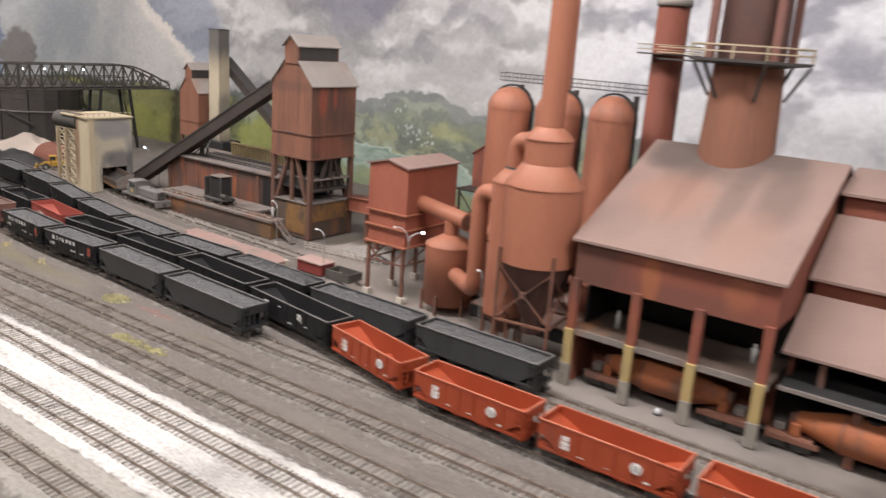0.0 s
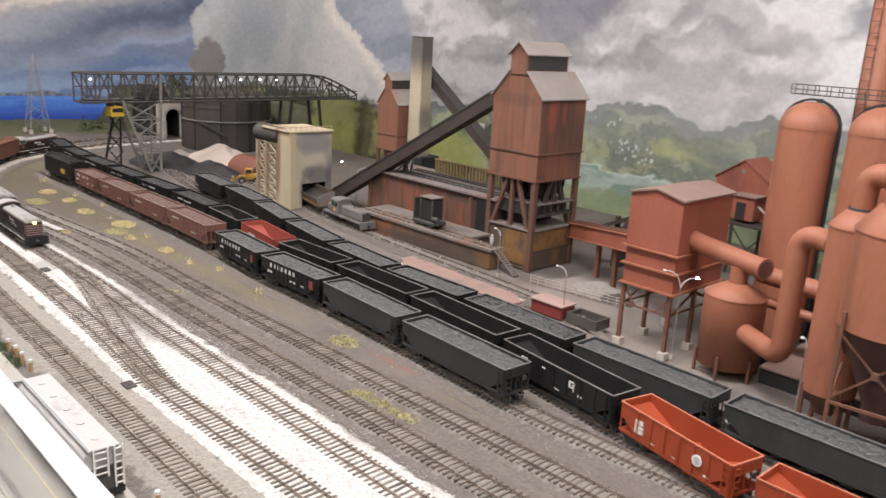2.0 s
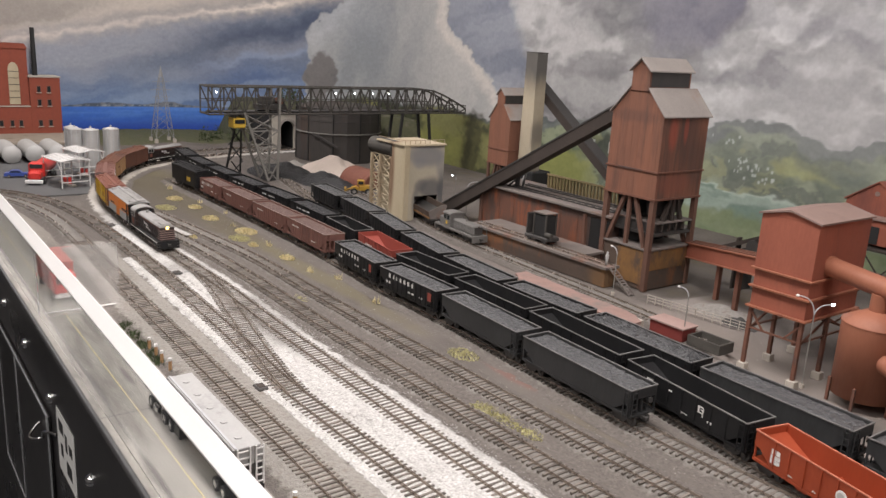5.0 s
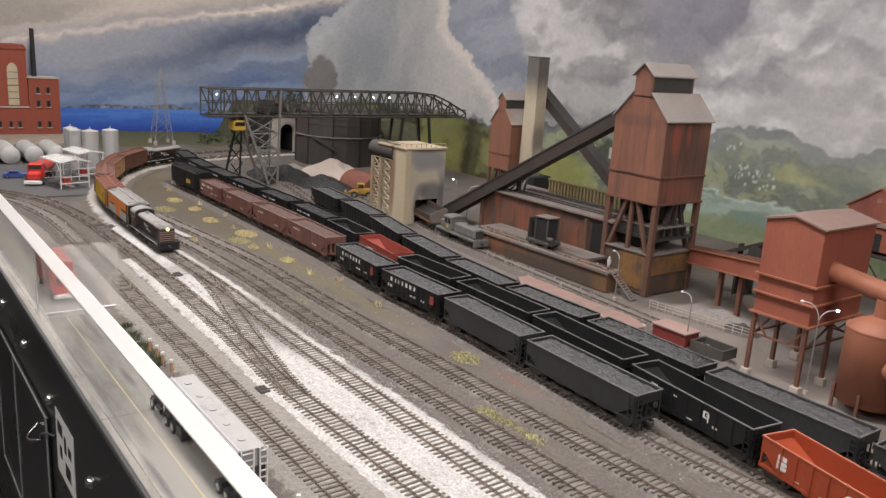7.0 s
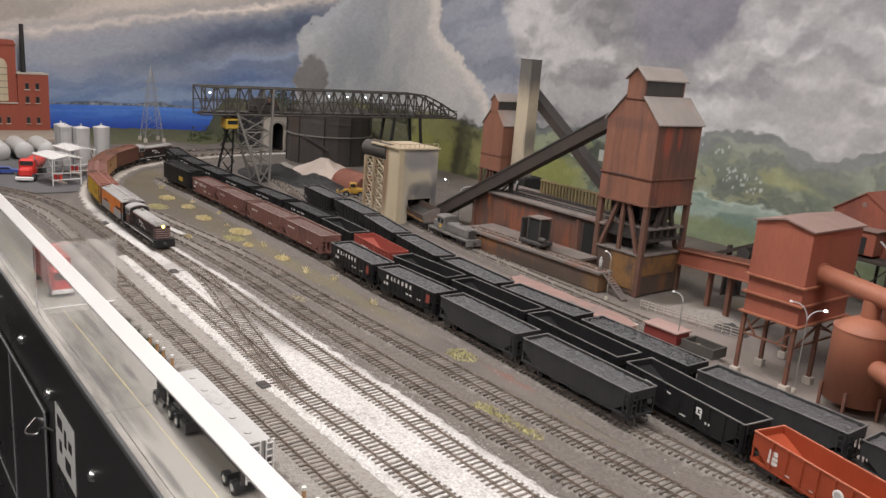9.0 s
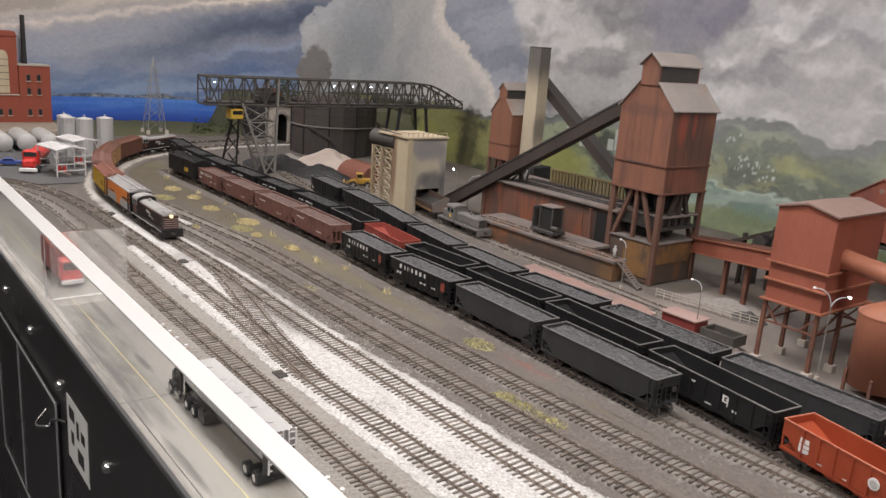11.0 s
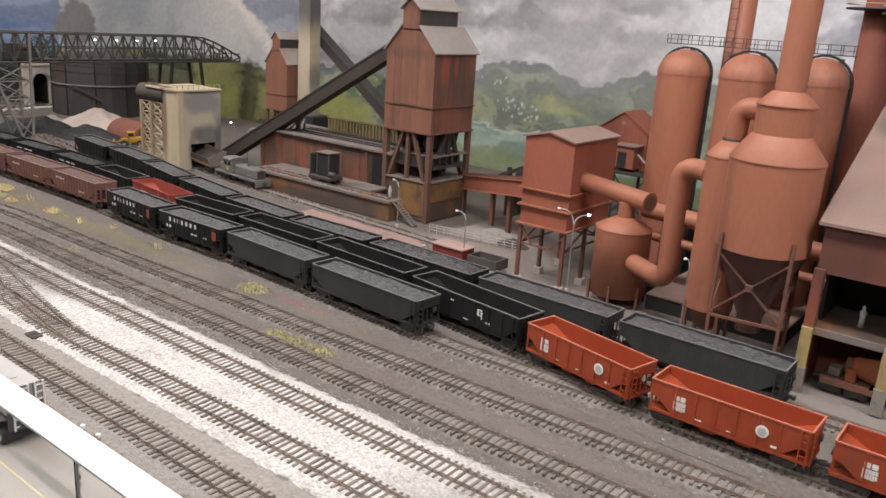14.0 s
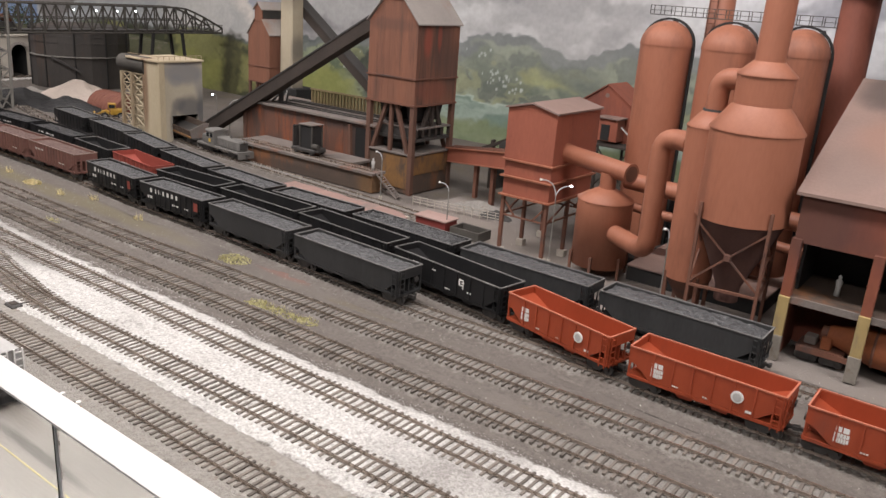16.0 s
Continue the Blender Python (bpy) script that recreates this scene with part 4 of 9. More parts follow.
# ---------------------------------------------------------------- tracks
LINES = {
    "one": [(-2.16, 0.176), (-2.04, 0.234), (-1.956, 0.262), (-1.82, 0.283), (-1.633, 0.287), (-1.465, 0.284), (-1.31, 0.281), (-1.1, 0.280), (-0.8, 0.279), (-0.5, 0.279), (0.2, 0.284), (1.25, 0.29)],
    "two": [(-2.20, 0.18), (-2.08, 0.262), (-1.99, 0.305), (-1.855, 0.330), (-1.684, 0.341), (-1.478, 0.345), (-1.302, 0.344), (-1.1, 0.339), (-0.95, 0.332), (-0.8, 0.336), (-0.6, 0.340), (-0.4, 0.341), (0.2, 0.343), (1.25, 0.343)],
    "three": [(-2.57, 1.32), (-2.56, 1.18), (-2.545, 1.03), (-2.51, 0.87), (-2.455, 0.73), (-2.36, 0.595), (-2.24, 0.507), (-2.09, 0.443), (-1.9, 0.403), (-1.6, 0.391), (-1.45, 0.395), (-1.3, 0.400), (-1.1, 0.397), (-0.9, 0.398), (-0.7, 0.397), (-0.4, 0.400), (0.2, 0.404), (1.25, 0.404)],
    "four": [(-1.86, 0.412), (-1.727, 0.420), (-1.615, 0.436), (-1.482, 0.447), (-1.3, 0.453), (-1.1, 0.452), (-0.9, 0.455), (-0.62, 0.457), (-0.37, 0.461), (0.2, 0.465), (1.25, 0.466)],
    "five": [(-1.80, 0.462), (-1.56, 0.488), (-1.4, 0.502), (-1.2, 0.503), (-1.05, 0.506), (-0.93, 0.511), (-0.75, 0.514), (-0.6, 0.519), (-0.4, 0.525), (-0.2, 0.529), (0.2, 0.531), (1.25, 0.531)],
    "outer": [(-2.30, 0.492), (-2.36, 0.545), (-2.44, 0.62), (-2.53, 0.72), (-2.59, 0.82), (-2.62, 0.95), (-2.63, 1.10)],
    "front_row": [(-2.16, 0.606), (-2.12, 0.606), (-1.9, 0.613), (-1.6, 0.613), (-1.4, 0.612), (-1.17, 0.599), (-1.0, 0.599), (-0.85, 0.592), (-0.69, 0.585), (-0.58, 0.588), (-0.46, 0.594)],
    "middle_row": [(-2.42, 0.715), (-2.2, 0.687), (-1.9, 0.681), (-1.6, 0.685), (-1.36, 0.672), (-1.2, 0.656), (-1.06, 0.659), (-0.91, 0.656), (-0.76, 0.645), (-0.59, 0.622), (-0.5, 0.602), (-0.43, 0.592), (-0.3, 0.590), (0.2, 0.590), (1.25, 0.590)],
    "back_row": [(-2.3, 0.93), (-2.05, 0.86), (-1.75, 0.803), (-1.55, 0.785), (-1.37, 0.747), (-1.15, 0.713), (-1.0, 0.704), (-0.87, 0.704), (-0.69, 0.697), (-0.36, 0.692), (0.2, 0.692), (1.25, 0.692)],
    "quench": [(-1.9, 0.955), (-1.65, 0.945), (-1.45, 0.905), (-1.2, 0.885), (-1.0, 0.872), (-0.9, 0.865), (-0.805, 0.859)],
}
LINES = {k: smooth_line([Vector(p) for p in v]) for k, v in LINES.items()}
CROSSOVER = smooth_line([Vector(p) for p in ((-1.37, 0.398), (-1.27, 0.387), (-1.16, 0.368), (-1.05, 0.349), (-0.97, 0.337), (-0.92, 0.333))])
TIE_MESH = None


def sweep(bm, line, off, half, z0, z1):
    prev = None
    for i, p in enumerate(line):
        d = (line[min(i + 1, len(line) - 1)] - line[max(i - 1, 0)]).normalized()
        s = Vector((-d.y, d.x))
        row = []
        for w, z in ((-1.7 * half, z0), (-half, z0 + 0.4 * (z1 - z0)), (-half, z1), (half, z1), (half, z0 + 0.4 * (z1 - z0)), (1.7 * half, z0)):
            q = p + s * (off + w)
            row.append(bm.verts.new((q.x, q.y, z)))
        if prev:
            for k in range(5):
                bm.faces.new((prev[k], prev[k + 1], row[k + 1], row[k]))
        prev = row
    bmesh.ops.recalc_face_normals(bm, faces=bm.faces)
    return bm


def track(line, label, near=(-1.35, 0.05), pieces=300, tie_step=0.0066):
    """A track: two rails, its near ties one by one, the far ones joined."""
    global TIE_MESH
    t = thing("railway_track", label, "track", group="yard tracks")
    for off in (-0.0085, 0.0085):
        part("rail", sweep(bmesh.new(), line, off, 0.00042, 0.0044, RAIL), M_RAIL, t)
    if TIE_MESH is None:
        bm = boxes((-0.00125, 0.00125, -0.0148, 0.0148, -0.0005, 0.0047), bevel=0.0003)
        TIE_MESH = bpy.data.meshes.new("tie")
        bm.to_mesh(TIE_MESH)
        bm.free()
        TIE_MESH.materials.append(M_TIE)
    rest, made = bmesh.new(), 0
    for x, y, a in along(line, tie_step):
        m = pose(x + random.uniform(-0.0004, 0.0004), y + random.uniform(-0.0006, 0.0006), 0, 0, 0, a + random.uniform(-1.5, 1.5))
        if near[0] < x < near[1] and made < pieces:
            made += 1
            o = new("tie", TIE_MESH)
            o.parent, o.matrix_basis = t, m
        else:
            b0 = len(rest.verts)
            vs = [rest.verts.new(m @ Vector((sx * 0.00125, sy * 0.0148, z))) for z in (-0.0005, 0.0047) for sx, sy in ((-1, -1), (1, -1), (1, 1), (-1, 1))]
            for f in ((4, 5, 6, 7), (0, 1, 5, 4), (1, 2, 6, 5), (2, 3, 7, 6), (3, 0, 4, 7)):
                rest.faces.new([vs[i] for i in f])
    o = part("far_tie_bed", rest, M_TIES, t)
    o["kind"] = "stuff"
    return t


def car_pose(name, x0, x1):
    x = (x0 + x1) / 2
    line = LINES[name]
    y0, _ = at_x(line, x0 + (x1 - x0) * 0.2)
    y1, _ = at_x(line, x1 - (x1 - x0) * 0.2)
    a = math.degrees(math.atan2(y1 - y0, (x1 - x0) * 0.6))
    return pose(x, (y0 + y1) / 2, RAIL, 0, 0, a)


# ballast beds
def ballast(line, left, right, z, material, label, x_range=(-9, 9), cols=14, step=0.004):
    pts = [Vector((x, y)) for x, y, a in along(line, step) if x_range[0] < x < x_range[1]]
    return solid("ballast", ribbon(bmesh.new(), pts, left, right, z, 0.0009, cols), material, label, kind="structure")


ballast(LINES["four"], 0.031, -0.014, 0.0036, M_WHITEBED, "thin white ballast edge along a yard track", x_range=(-1.9, -1.60), cols=10)
ballast(LINES["three"], lambda x: 0.027 if x > -0.9 else (0.034 if x < -1.9 else 0.025), lambda x: 0.046 if x > -1.05 else (0.034 if x < -1.3 else 0.034 + 0.012 * (x + 1.3) / 0.25), 0.0043, M_WHITEBED, "coarse white ballast under the main track", cols=18)
ballast(LINES["two"], 0.026, 0.028, 0.0041, M_WHITEBED, "coarse white ballast under the second track", x_range=(-1.50, 9), cols=16)
ballast(LINES["one"], 0.034, 0.030, 0.0040, M_GREYBED, "pale grey ballast under the siding by the road", x_range=(-1.62, 9))
ballast(LINES["one"], 0.016, 0.016, 0.0052, M_YARDBED, "thin dirt-coloured ballast of a yard track", x_range=(-9, -1.62))
ballast(LINES["two"], 0.015, 0.015, 0.0045, M_YARDBED, "thin dirt-coloured ballast of a yard track", x_range=(-9, -1.50))
for nm in ("outer", "four", "five", "front_row", "middle_row", "back_row", "quench"):
    lie = 0.0053 if nm == "quench" else 0.0045
    ballast(LINES[nm], 0.015, 0.015, (lambda x: 0.0040 + 0.0011 * min(1.0, max(0.0, (-1.25 - x) / 0.25))) if nm in ("four", "five") else lie, M_YARDBED, "thin dirt-coloured ballast of a yard track", cols=10, step=0.006)

# ---------------------------------------------------------------- rolling stock


def heap(bm, x0, x1, half, z, rise, nx=56, ny=13, rough=0.0019, seed=0.0):
    """A lumpy load between the sides of a car."""
    rows = []
    for i in range(nx + 1):
        x = x0 + (x1 - x0) * i / nx
        row = []
        for j in range(ny + 1):
            f = 2 * j / ny - 1
            e = 2 * i / nx - 1
            h = rise * (1 - f ** 4) * (1 - e ** 8) + rough * (noise.noise((x * 160 + seed, f * 5, seed)) + 0.6 * (random.random() - 0.5))
            row.append(bm.verts.new((x, f * half, z + h)))
        rows.append(row)
    for i in range(nx):
        for j in range(ny):
            bm.faces.new((rows[i][j], rows[i + 1][j], rows[i + 1][j + 1], rows[i][j + 1]))
    return bm


def ladder(bm, x, y, z0, z1, w, axis, n=5, r=0.00045):
    """Two stiles and n rungs, across x or y."""
    for s in (-w / 2, w / 2):
        p = (x + s, y) if axis == "x" else (x, y + s)
        beam(bm, (*p, z0), (*p, z1), r * 2)
    for i in range(n):
        z = z0 + (z1 - z0) * (i + 0.5) / n
        a, b = ((x - w / 2, y, z), (x + w / 2, y, z)) if axis == "x" else ((x, y - w / 2, z), (x, y + w / 2, z))
        beam(bm, a, b, r * 1.6)
    return bm


def bogie(parent, x, wheel_r=0.0052, base=0.0095, material=None):
    """A truck with two axles under a car."""
    material = material or M_STEEL
    bm = bmesh.new()
    for s in (-1, 1):
        y = s * 0.0118
        prism(bm, [(x - base - 0.003, 0.0045), (x - base + 0.003, 0.0065), (x - 0.003, 0.0022), (x + 0.003, 0.0022), (x + base - 0.003, 0.0065), (x + base + 0.003, 0.0045), (x + base + 0.003, 0.008), (x + 0.004, 0.0095), (x - 0.004, 0.0095), (x - base - 0.003, 0.008)], "y", y - 0.0012, y + 0.0012)
    box(bm, x - 0.0035, x + 0.0035, -0.012, 0.012, 0.005, 0.0095)
    t = part("truck", bm, material, parent)
    for dx in (-base, base):
        for s in (-1, 1):
            w = tube(bmesh.new(), (x + dx, s * 0.0088 - 0.0011, wheel_r), (x + dx, s * 0.0088 + 0.0011, wheel_r), wheel_r, 14)
            part("wheel", w, M_STEEL, t)
        part("axle", tube(bmesh.new(), (x + dx, -0.009, wheel_r), (x + dx, 0.009, wheel_r), 0.001, 6), M_STEEL, t)
    return t


def coupler(parent, x, s):
    bm = boxes((min(x, x + s * 0.007), max(x, x + s * 0.007), -0.0014, 0.0014, 0.0085, 0.0112))
    box(bm, min(x + s * 0.005, x + s * 0.008), max(x + s * 0.005, x + s * 0.008), -0.0024, 0.0024, 0.008, 0.0118, 0.0004)
    part("coupler", bm, M_STEEL, parent)


def marks(parent, name, rows, y, s, material, label):
    """Flat plates of lettering on a car's side: x0, x1, z0, z1."""
    bm = bmesh.new()
    for x0, x1, z0, z1 in rows:
        if s > 0:
            x0, x1 = -x1, -x0
        a, b = sorted((s * (y + 0.0001), s * (y + 0.00035)))
        box(bm, x0, x1, a, b, z0, z1)
    part(name, bm, material, parent, label)


def word(x, z, n, w, h, gap=0.3):
    """n bars in place of n letters, the left one at x."""
    out = []
    step = w / n
    for i in range(n):
        out.append((x + i * step, x + (i + 1 - gap) * step, z, z + h))
    return out


def hopper(m, length, paint, label, load="coal", height=0.039, ribs=7, bays=3, width=0.036, group="hopper cars", outer_ribs=True, letter=None, spot=None, rim_paint=None, coal=None, patch=None, post=0.0095, heap_rise=0.0030, lumps=0):
    """An open-top hopper car: sides, slope sheets, rim, ribs, bays, ladders, trucks."""
    car = thing("hopper_car", label, "hopper car", m, group)
    L, W, H = length / 2 - 0.006, width / 2, height
    zb, t = 0.0145, 0.0008
    over = 0.019
    # each side is one plate whose lower ends step up over the trucks
    side_outline = [(-L, H), (L, H), (L, 0.0255), (L - 0.006, 0.0245), (L - over, zb), (-L + over, zb), (-L + 0.006, 0.0245), (-L, 0.0255)]
    for s in (-1, 1):
        a, b = sorted((s * W, s * (W - t)))
        part("side_panel", prism(bmesh.new(), side_outline, "y", a, b), paint, car)
        sill = boxes((-L, L, min(s * (W - 0.003), s * (W + 0.0002)), max(s * (W - 0.003), s * (W + 0.0002)), 0.0115, 0.0142))
        part("side_sill", sill, paint, car)
    # slope sheets at the ends and ridges between the bays
    for e in (-1, 1):
        bm = bmesh.new()
        prism(bm, [(e * L, H - 0.006), (e * (L - 0.036), zb + 0.002), (e * (L - 0.036), zb + 0.0008), (e * L, H - 0.0074)], "y", -W + t, W - t)
        part("slope_sheet", bm, paint, car)
        part("end_web", prism(bmesh.new(), [(e * (L - 0.001), H - 0.0095), (e * (L - 0.034), zb + 0.001), (e * (L - 0.001), 0.0133)], "y", -0.0008, 0.0008), paint, car)
        part("centre_sill", boxes((*sorted((e * L, 0.0 if e < 0 else 0.0001)), -0.0045, 0.0045, 0.0095, 0.0135)), paint, car)
        part("end_panel", boxes((min(e * L, e * (L - t)), max(e * L, e * (L - t)), -W + t, W - t, H - 0.010, H)), paint, car)
    for i in range(bays):
        x = -L + 0.034 + (2 * L - 0.068) * (i + 0.5) / bays
        bw = (2 * L - 0.068) / bays * 0.46
        bm = bmesh.new()
        prism(bm, [(x - bw, zb + 0.001), (x + bw, zb + 0.001), (x + bw * 0.42, 0.0055), (x - bw * 0.42, 0.0055)], "y", -W * 0.62, W * 0.62)
        part("hopper_bay", bm, paint, car)
    rim = bmesh.new()
    for s in (-1, 1):
        y0, y1 = sorted((s * (W + 0.0006), s * (W - 0.0008)))
        box(rim, -L - 0.0006, L + 0.0006, y0, y1, H - 0.0002, H + 0.0009)
    for e in (-1, 1):
        x0, x1 = sorted((e * (L + 0.0006), e * (L - 0.0008)))
        box(rim, x0, x1, -W - 0.0006, W + 0.0006, H - 0.0001, H + 0.0010)
    part("rim", rim, rim_paint or (M_RIM if paint in (M_BLACK, M_GREYCAR) else paint), car)
    # ribs
    if outer_ribs:
        bm = boxes((-0.0006, 0.0006, -0.0011, 0.0, zb - 0.001, H - 0.0004))
        first = None
        for s in (-1, 1):
            for i in range(ribs):
                x = -L + 0.022 + (2 * L - 0.044) * i / (ribs - 1)
                mm = pose(x, s * W, 0, 0, 0, 0 if s < 0 else 180)
                if first is None:
                    first = part("rib", bm, paint, car)
                    first.matrix_basis = mm
                else:
                    again(first, mm, car)
    # ends: corner posts, braces, ladders, grab irons
    for e in (-1, 1):
        bm = bmesh.new()
        for s in (-1, 1):
            beam(bm, (e * (L - 0.001), s * (W - 0.001), 0.012), (e * (L - 0.001), s * (W - 0.001), H - 0.001), 0.0016)
            beam(bm, (e * (L - 0.001), s * W * 0.4, 0.013), (e * (L - 0.001), s * W * 0.4, H - 0.009), 0.0012)
            beam(bm, (e * (L - 0.001), s * W * 0.4, 0.0145), (e * (L - 0.022), s * W * 0.4, 0.024), 0.0012)
        box(bm, min(e * (L + 0.001), e * (L - 0.020)), max(e * (L + 0.001), e * (L - 0.020)), -W + 0.003, W - 0.003, 0.0115, 0.0132)
        part("end_frame", bm, paint, car)
        part("ladder", ladder(bmesh.new(), e * (L + 0.0013), -e * (W - 0.005), 0.011, H, 0.0062, "y"), paint, car)
        part("ladder", ladder(bmesh.new(), e * (L - 0.0045), -e * (W + 0.0012), 0.010, H, 0.0055, "x"), paint, car)
        wheel = tube(bmesh.new(), (e * (L + 0.0015), e * W * 0.45, 0.026), (e * (L + 0.0024), e * W * 0.45, 0.026), 0.0032, 10)
        part("brake_wheel", wheel, M_STEEL, car)
        coupler(car, e * L, e)
        bogie(car, e * (L - post - 0.004))
    if load == "coal":
        bm = heap(bmesh.new(), -L + t, L - t, W - t, H - 0.003, heap_rise, seed=length * 100 + m.translation.x * 37)
        for _ in range(lumps):
            f, r = random.uniform(-1, 1), random.uniform(0.0008, 0.0021)
            at = Vector((random.uniform(-L + 0.003, L - 0.003), f * (W - 0.003), H - 0.003 + heap_rise * (1 - f ** 4)))
            vs = [bm.verts.new(at + r * Vector((dx * random.uniform(0.5, 1.1), dy * random.uniform(0.5, 1.1), dz * random.uniform(0.4, 0.9)))) for dx, dy, dz in ((-1, -1, -1), (1, -1, -1), (1, 1, -1), (-1, 1, -1), (-0.5, -0.4, 1), (0.5, -0.3, 1), (0.1, 0.6, 1))]
            for q in ((0, 1, 5, 4), (1, 2, 5), (2, 6, 5), (2, 3, 6), (3, 0, 4), (3, 4, 6), (4, 5, 6)):
                bm.faces.new([vs[k] for k in q])
        part("coal_load", bm, coal or M_COAL, car, "heap of crushed coal")
    else:
        for i in range(bays - 1):
            x = -L + 0.034 + (2 * L - 0.068) * (i + 1) / bays
            part("inner_ridge", prism(bmesh.new(), [(x - 0.008, zb + 0.001), (x, zb + 0.007), (x + 0.008, zb + 0.001)], "y", -W + t, W - t), paint, car)
    for s in (-1, 1):
        if letter:
            marks(car, "lettering", letter, W, s, M_WHITE, "faded white lettering")
        if patch:
            marks(car, "side_emblem", [patch], W, s, M_REDCAR, "small red emblem")
        if spot:
            x = spot[0] * (1 if s < 0 else -1)
            y = s * (W + 0.0013)
            part("round_emblem", tube(bmesh.new(), (x, y - 0.0003, spot[1]), (x, y + 0.0003, spot[1]), spot[2], 20), M_WHITE, car, "round white emblem")
            y += s * 0.0004
            part("emblem_ring", tube(bmesh.new(), (x, y - 0.0002, spot[1]), (x, y + 0.0002, spot[1]), spot[2] * 0.68, 16), M_RIM if paint is M_BLACK else M_LIGHTGREY, car, "grey inside of the emblem")
    return car


LET_SMALL = word(-0.048, 0.031, 5, 0.012, 0.0016) + word(-0.02, 0.0305, 3, 0.008, 0.0016) + word(0.034, 0.020, 3, 0.006, 0.0022) + word(0.002, 0.016, 4, 0.008, 0.0012)
LET_WORD = word(-0.044, 0.0290, 7, 0.064, 0.0056, 0.52) + word(-0.050, 0.0205, 2, 0.012, 0.0036) + word(0.004, 0.0195, 4, 0.014, 0.0022) + word(0.03, 0.0195, 3, 0.008, 0.0022)
LET_ORANGE = word(-0.0425, 0.0272, 2, 0.0100, 0.0042, 0.20) + word(-0.0430, 0.0232, 5, 0.0105, 0.0031, 0.16) + [(-0.0430, -0.0345, 0.0229, 0.0233), (-0.0430, -0.0345, 0.0186, 0.0191)] + word(-0.0430, 0.0194, 6, 0.0105, 0.0030, 0.2) + word(-0.024, 0.0165, 3, 0.006, 0.0009) + word(0.002, 0.0163, 2, 0.004, 0.0008) + word(0.036, 0.0165, 2, 0.005, 0.0020, 0.1)
LET_MAROON = word(-0.05, 0.030, 6, 0.026, 0.0026) + word(0.02, 0.019, 5, 0.02, 0.0018)

# front row: four maroon cars, two black lettered ones, two dark grey ones
for x0, x1 in ((-0.856, -0.683), (-1.02, -0.857)):
    hopper(car_pose("front_row", x0, x1), x1 - x0, M_GREYCAR, "dark grey hopper car heaped with coal, plain sides", outer_ribs=False, group="front row of hopper cars", rim_paint=M_RIM)
for x0, x1 in ((-1.167, -1.022), (-1.315, -1.170)):
    hopper(car_pose("front_row", x0, x1), x1 - x0, M_BLACK, "black hopper car full of coal, white letters, red emblem", letter=LET_WORD, patch=(0.049, 0.057, 0.022, 0.033), group="front row of hopper cars", ribs=9)
for x0, x1 in ((-1.50, -1.343), (-1.648, -1.494), (-1.80, -1.650)):
    hopper(car_pose("front_row", x0, x1), x1 - x0, M_MAROON, "faded maroon hopper car loaded to the rim", letter=LET_MAROON, group="front row of hopper cars", ribs=12, coal=M_MAROONLOAD, height=0.040, heap_rise=0.001, rim_paint=M_RIMROSE)
hopper(car_pose("front_row", -1.93, -1.803), 0.127, M_MAROON, "short maroon hopper car with white letters and a dusty load", letter=LET_WORD, group="front row of hopper cars", ribs=6, bays=2, coal=M_MAROONLOAD)

# middle row: black cars far off, one red, black empties, then orange-red empties
for x0, x1 in ((-1.638, -1.480), (-1.788, -1.640), (-1.938, -1.790), (-2.088, -1.940), (-2.238, -2.090), (-2.388, -2.240)):
    hopper(car_pose("middle_row", x0, x1), x1 - x0, M_BLACK, "black hopper car with a line of small white letters", letter=word(-0.042, 0.0305, 4, 0.018, 0.0022) + word(-0.018, 0.0305, 7, 0.032, 0.0022), group="middle row of hopper cars", coal=M_COALDARK, rim_paint=M_BLACK)
hopper(car_pose("middle_row", -1.478, -1.354), 0.124, M_BLACK, "short empty black hopper car with plain sides", load="empty", group="middle row of hopper cars", bays=2)
hopper(car_pose("middle_row", -1.352, -1.216), 0.136, M_REDCAR, "empty faded red hopper car", load="empty", letter=word(-0.032, 0.027, 5, 0.024, 0.003), group="middle row of hopper cars", bays=2)
for x0, x1 in ((-1.214, -1.075), (-1.073, -0.915), (-0.917, -0.752)):
    hopper(car_pose("middle_row", x0, x1), x1 - x0, M_BLACK, "empty black hopper car with a grey painted rim highlight", load="empty", group="middle row of hopper cars", rim_paint=M_RIM)
hopper(car_pose("middle_row", -0.750, -0.582), 0.168, M_BLACK, "empty black hopper car with small white letters and a round emblem", load="empty", letter=LET_SMALL + [(0.0215, 0.0235, 0.0255, 0.0325), (0.0235, 0.0280, 0.0312, 0.0325), (0.0235, 0.0280, 0.0255, 0.0268), (0.0255, 0.0290, 0.0284, 0.0297), (0.0272, 0.0284, 0.0225, 0.0312)], group="middle row of hopper cars", rim_paint=M_RIM)
for x0, x1 in ((-0.584, -0.449), (-0.446, -0.307), (-0.304, -0.165), (-0.162, -0.023), (-0.020, 0.119)):
    hopper(car_pose("middle_row", x0, x1), x1 - x0, M_ORANGE, "empty orange-red hopper car with white marks and a round emblem", load="empty", rim_paint=M_RIMORANGE, letter=LET_ORANGE, spot=(0.0285, 0.0272, 0.0050), group="middle row of hopper cars", bays=2, ribs=6)

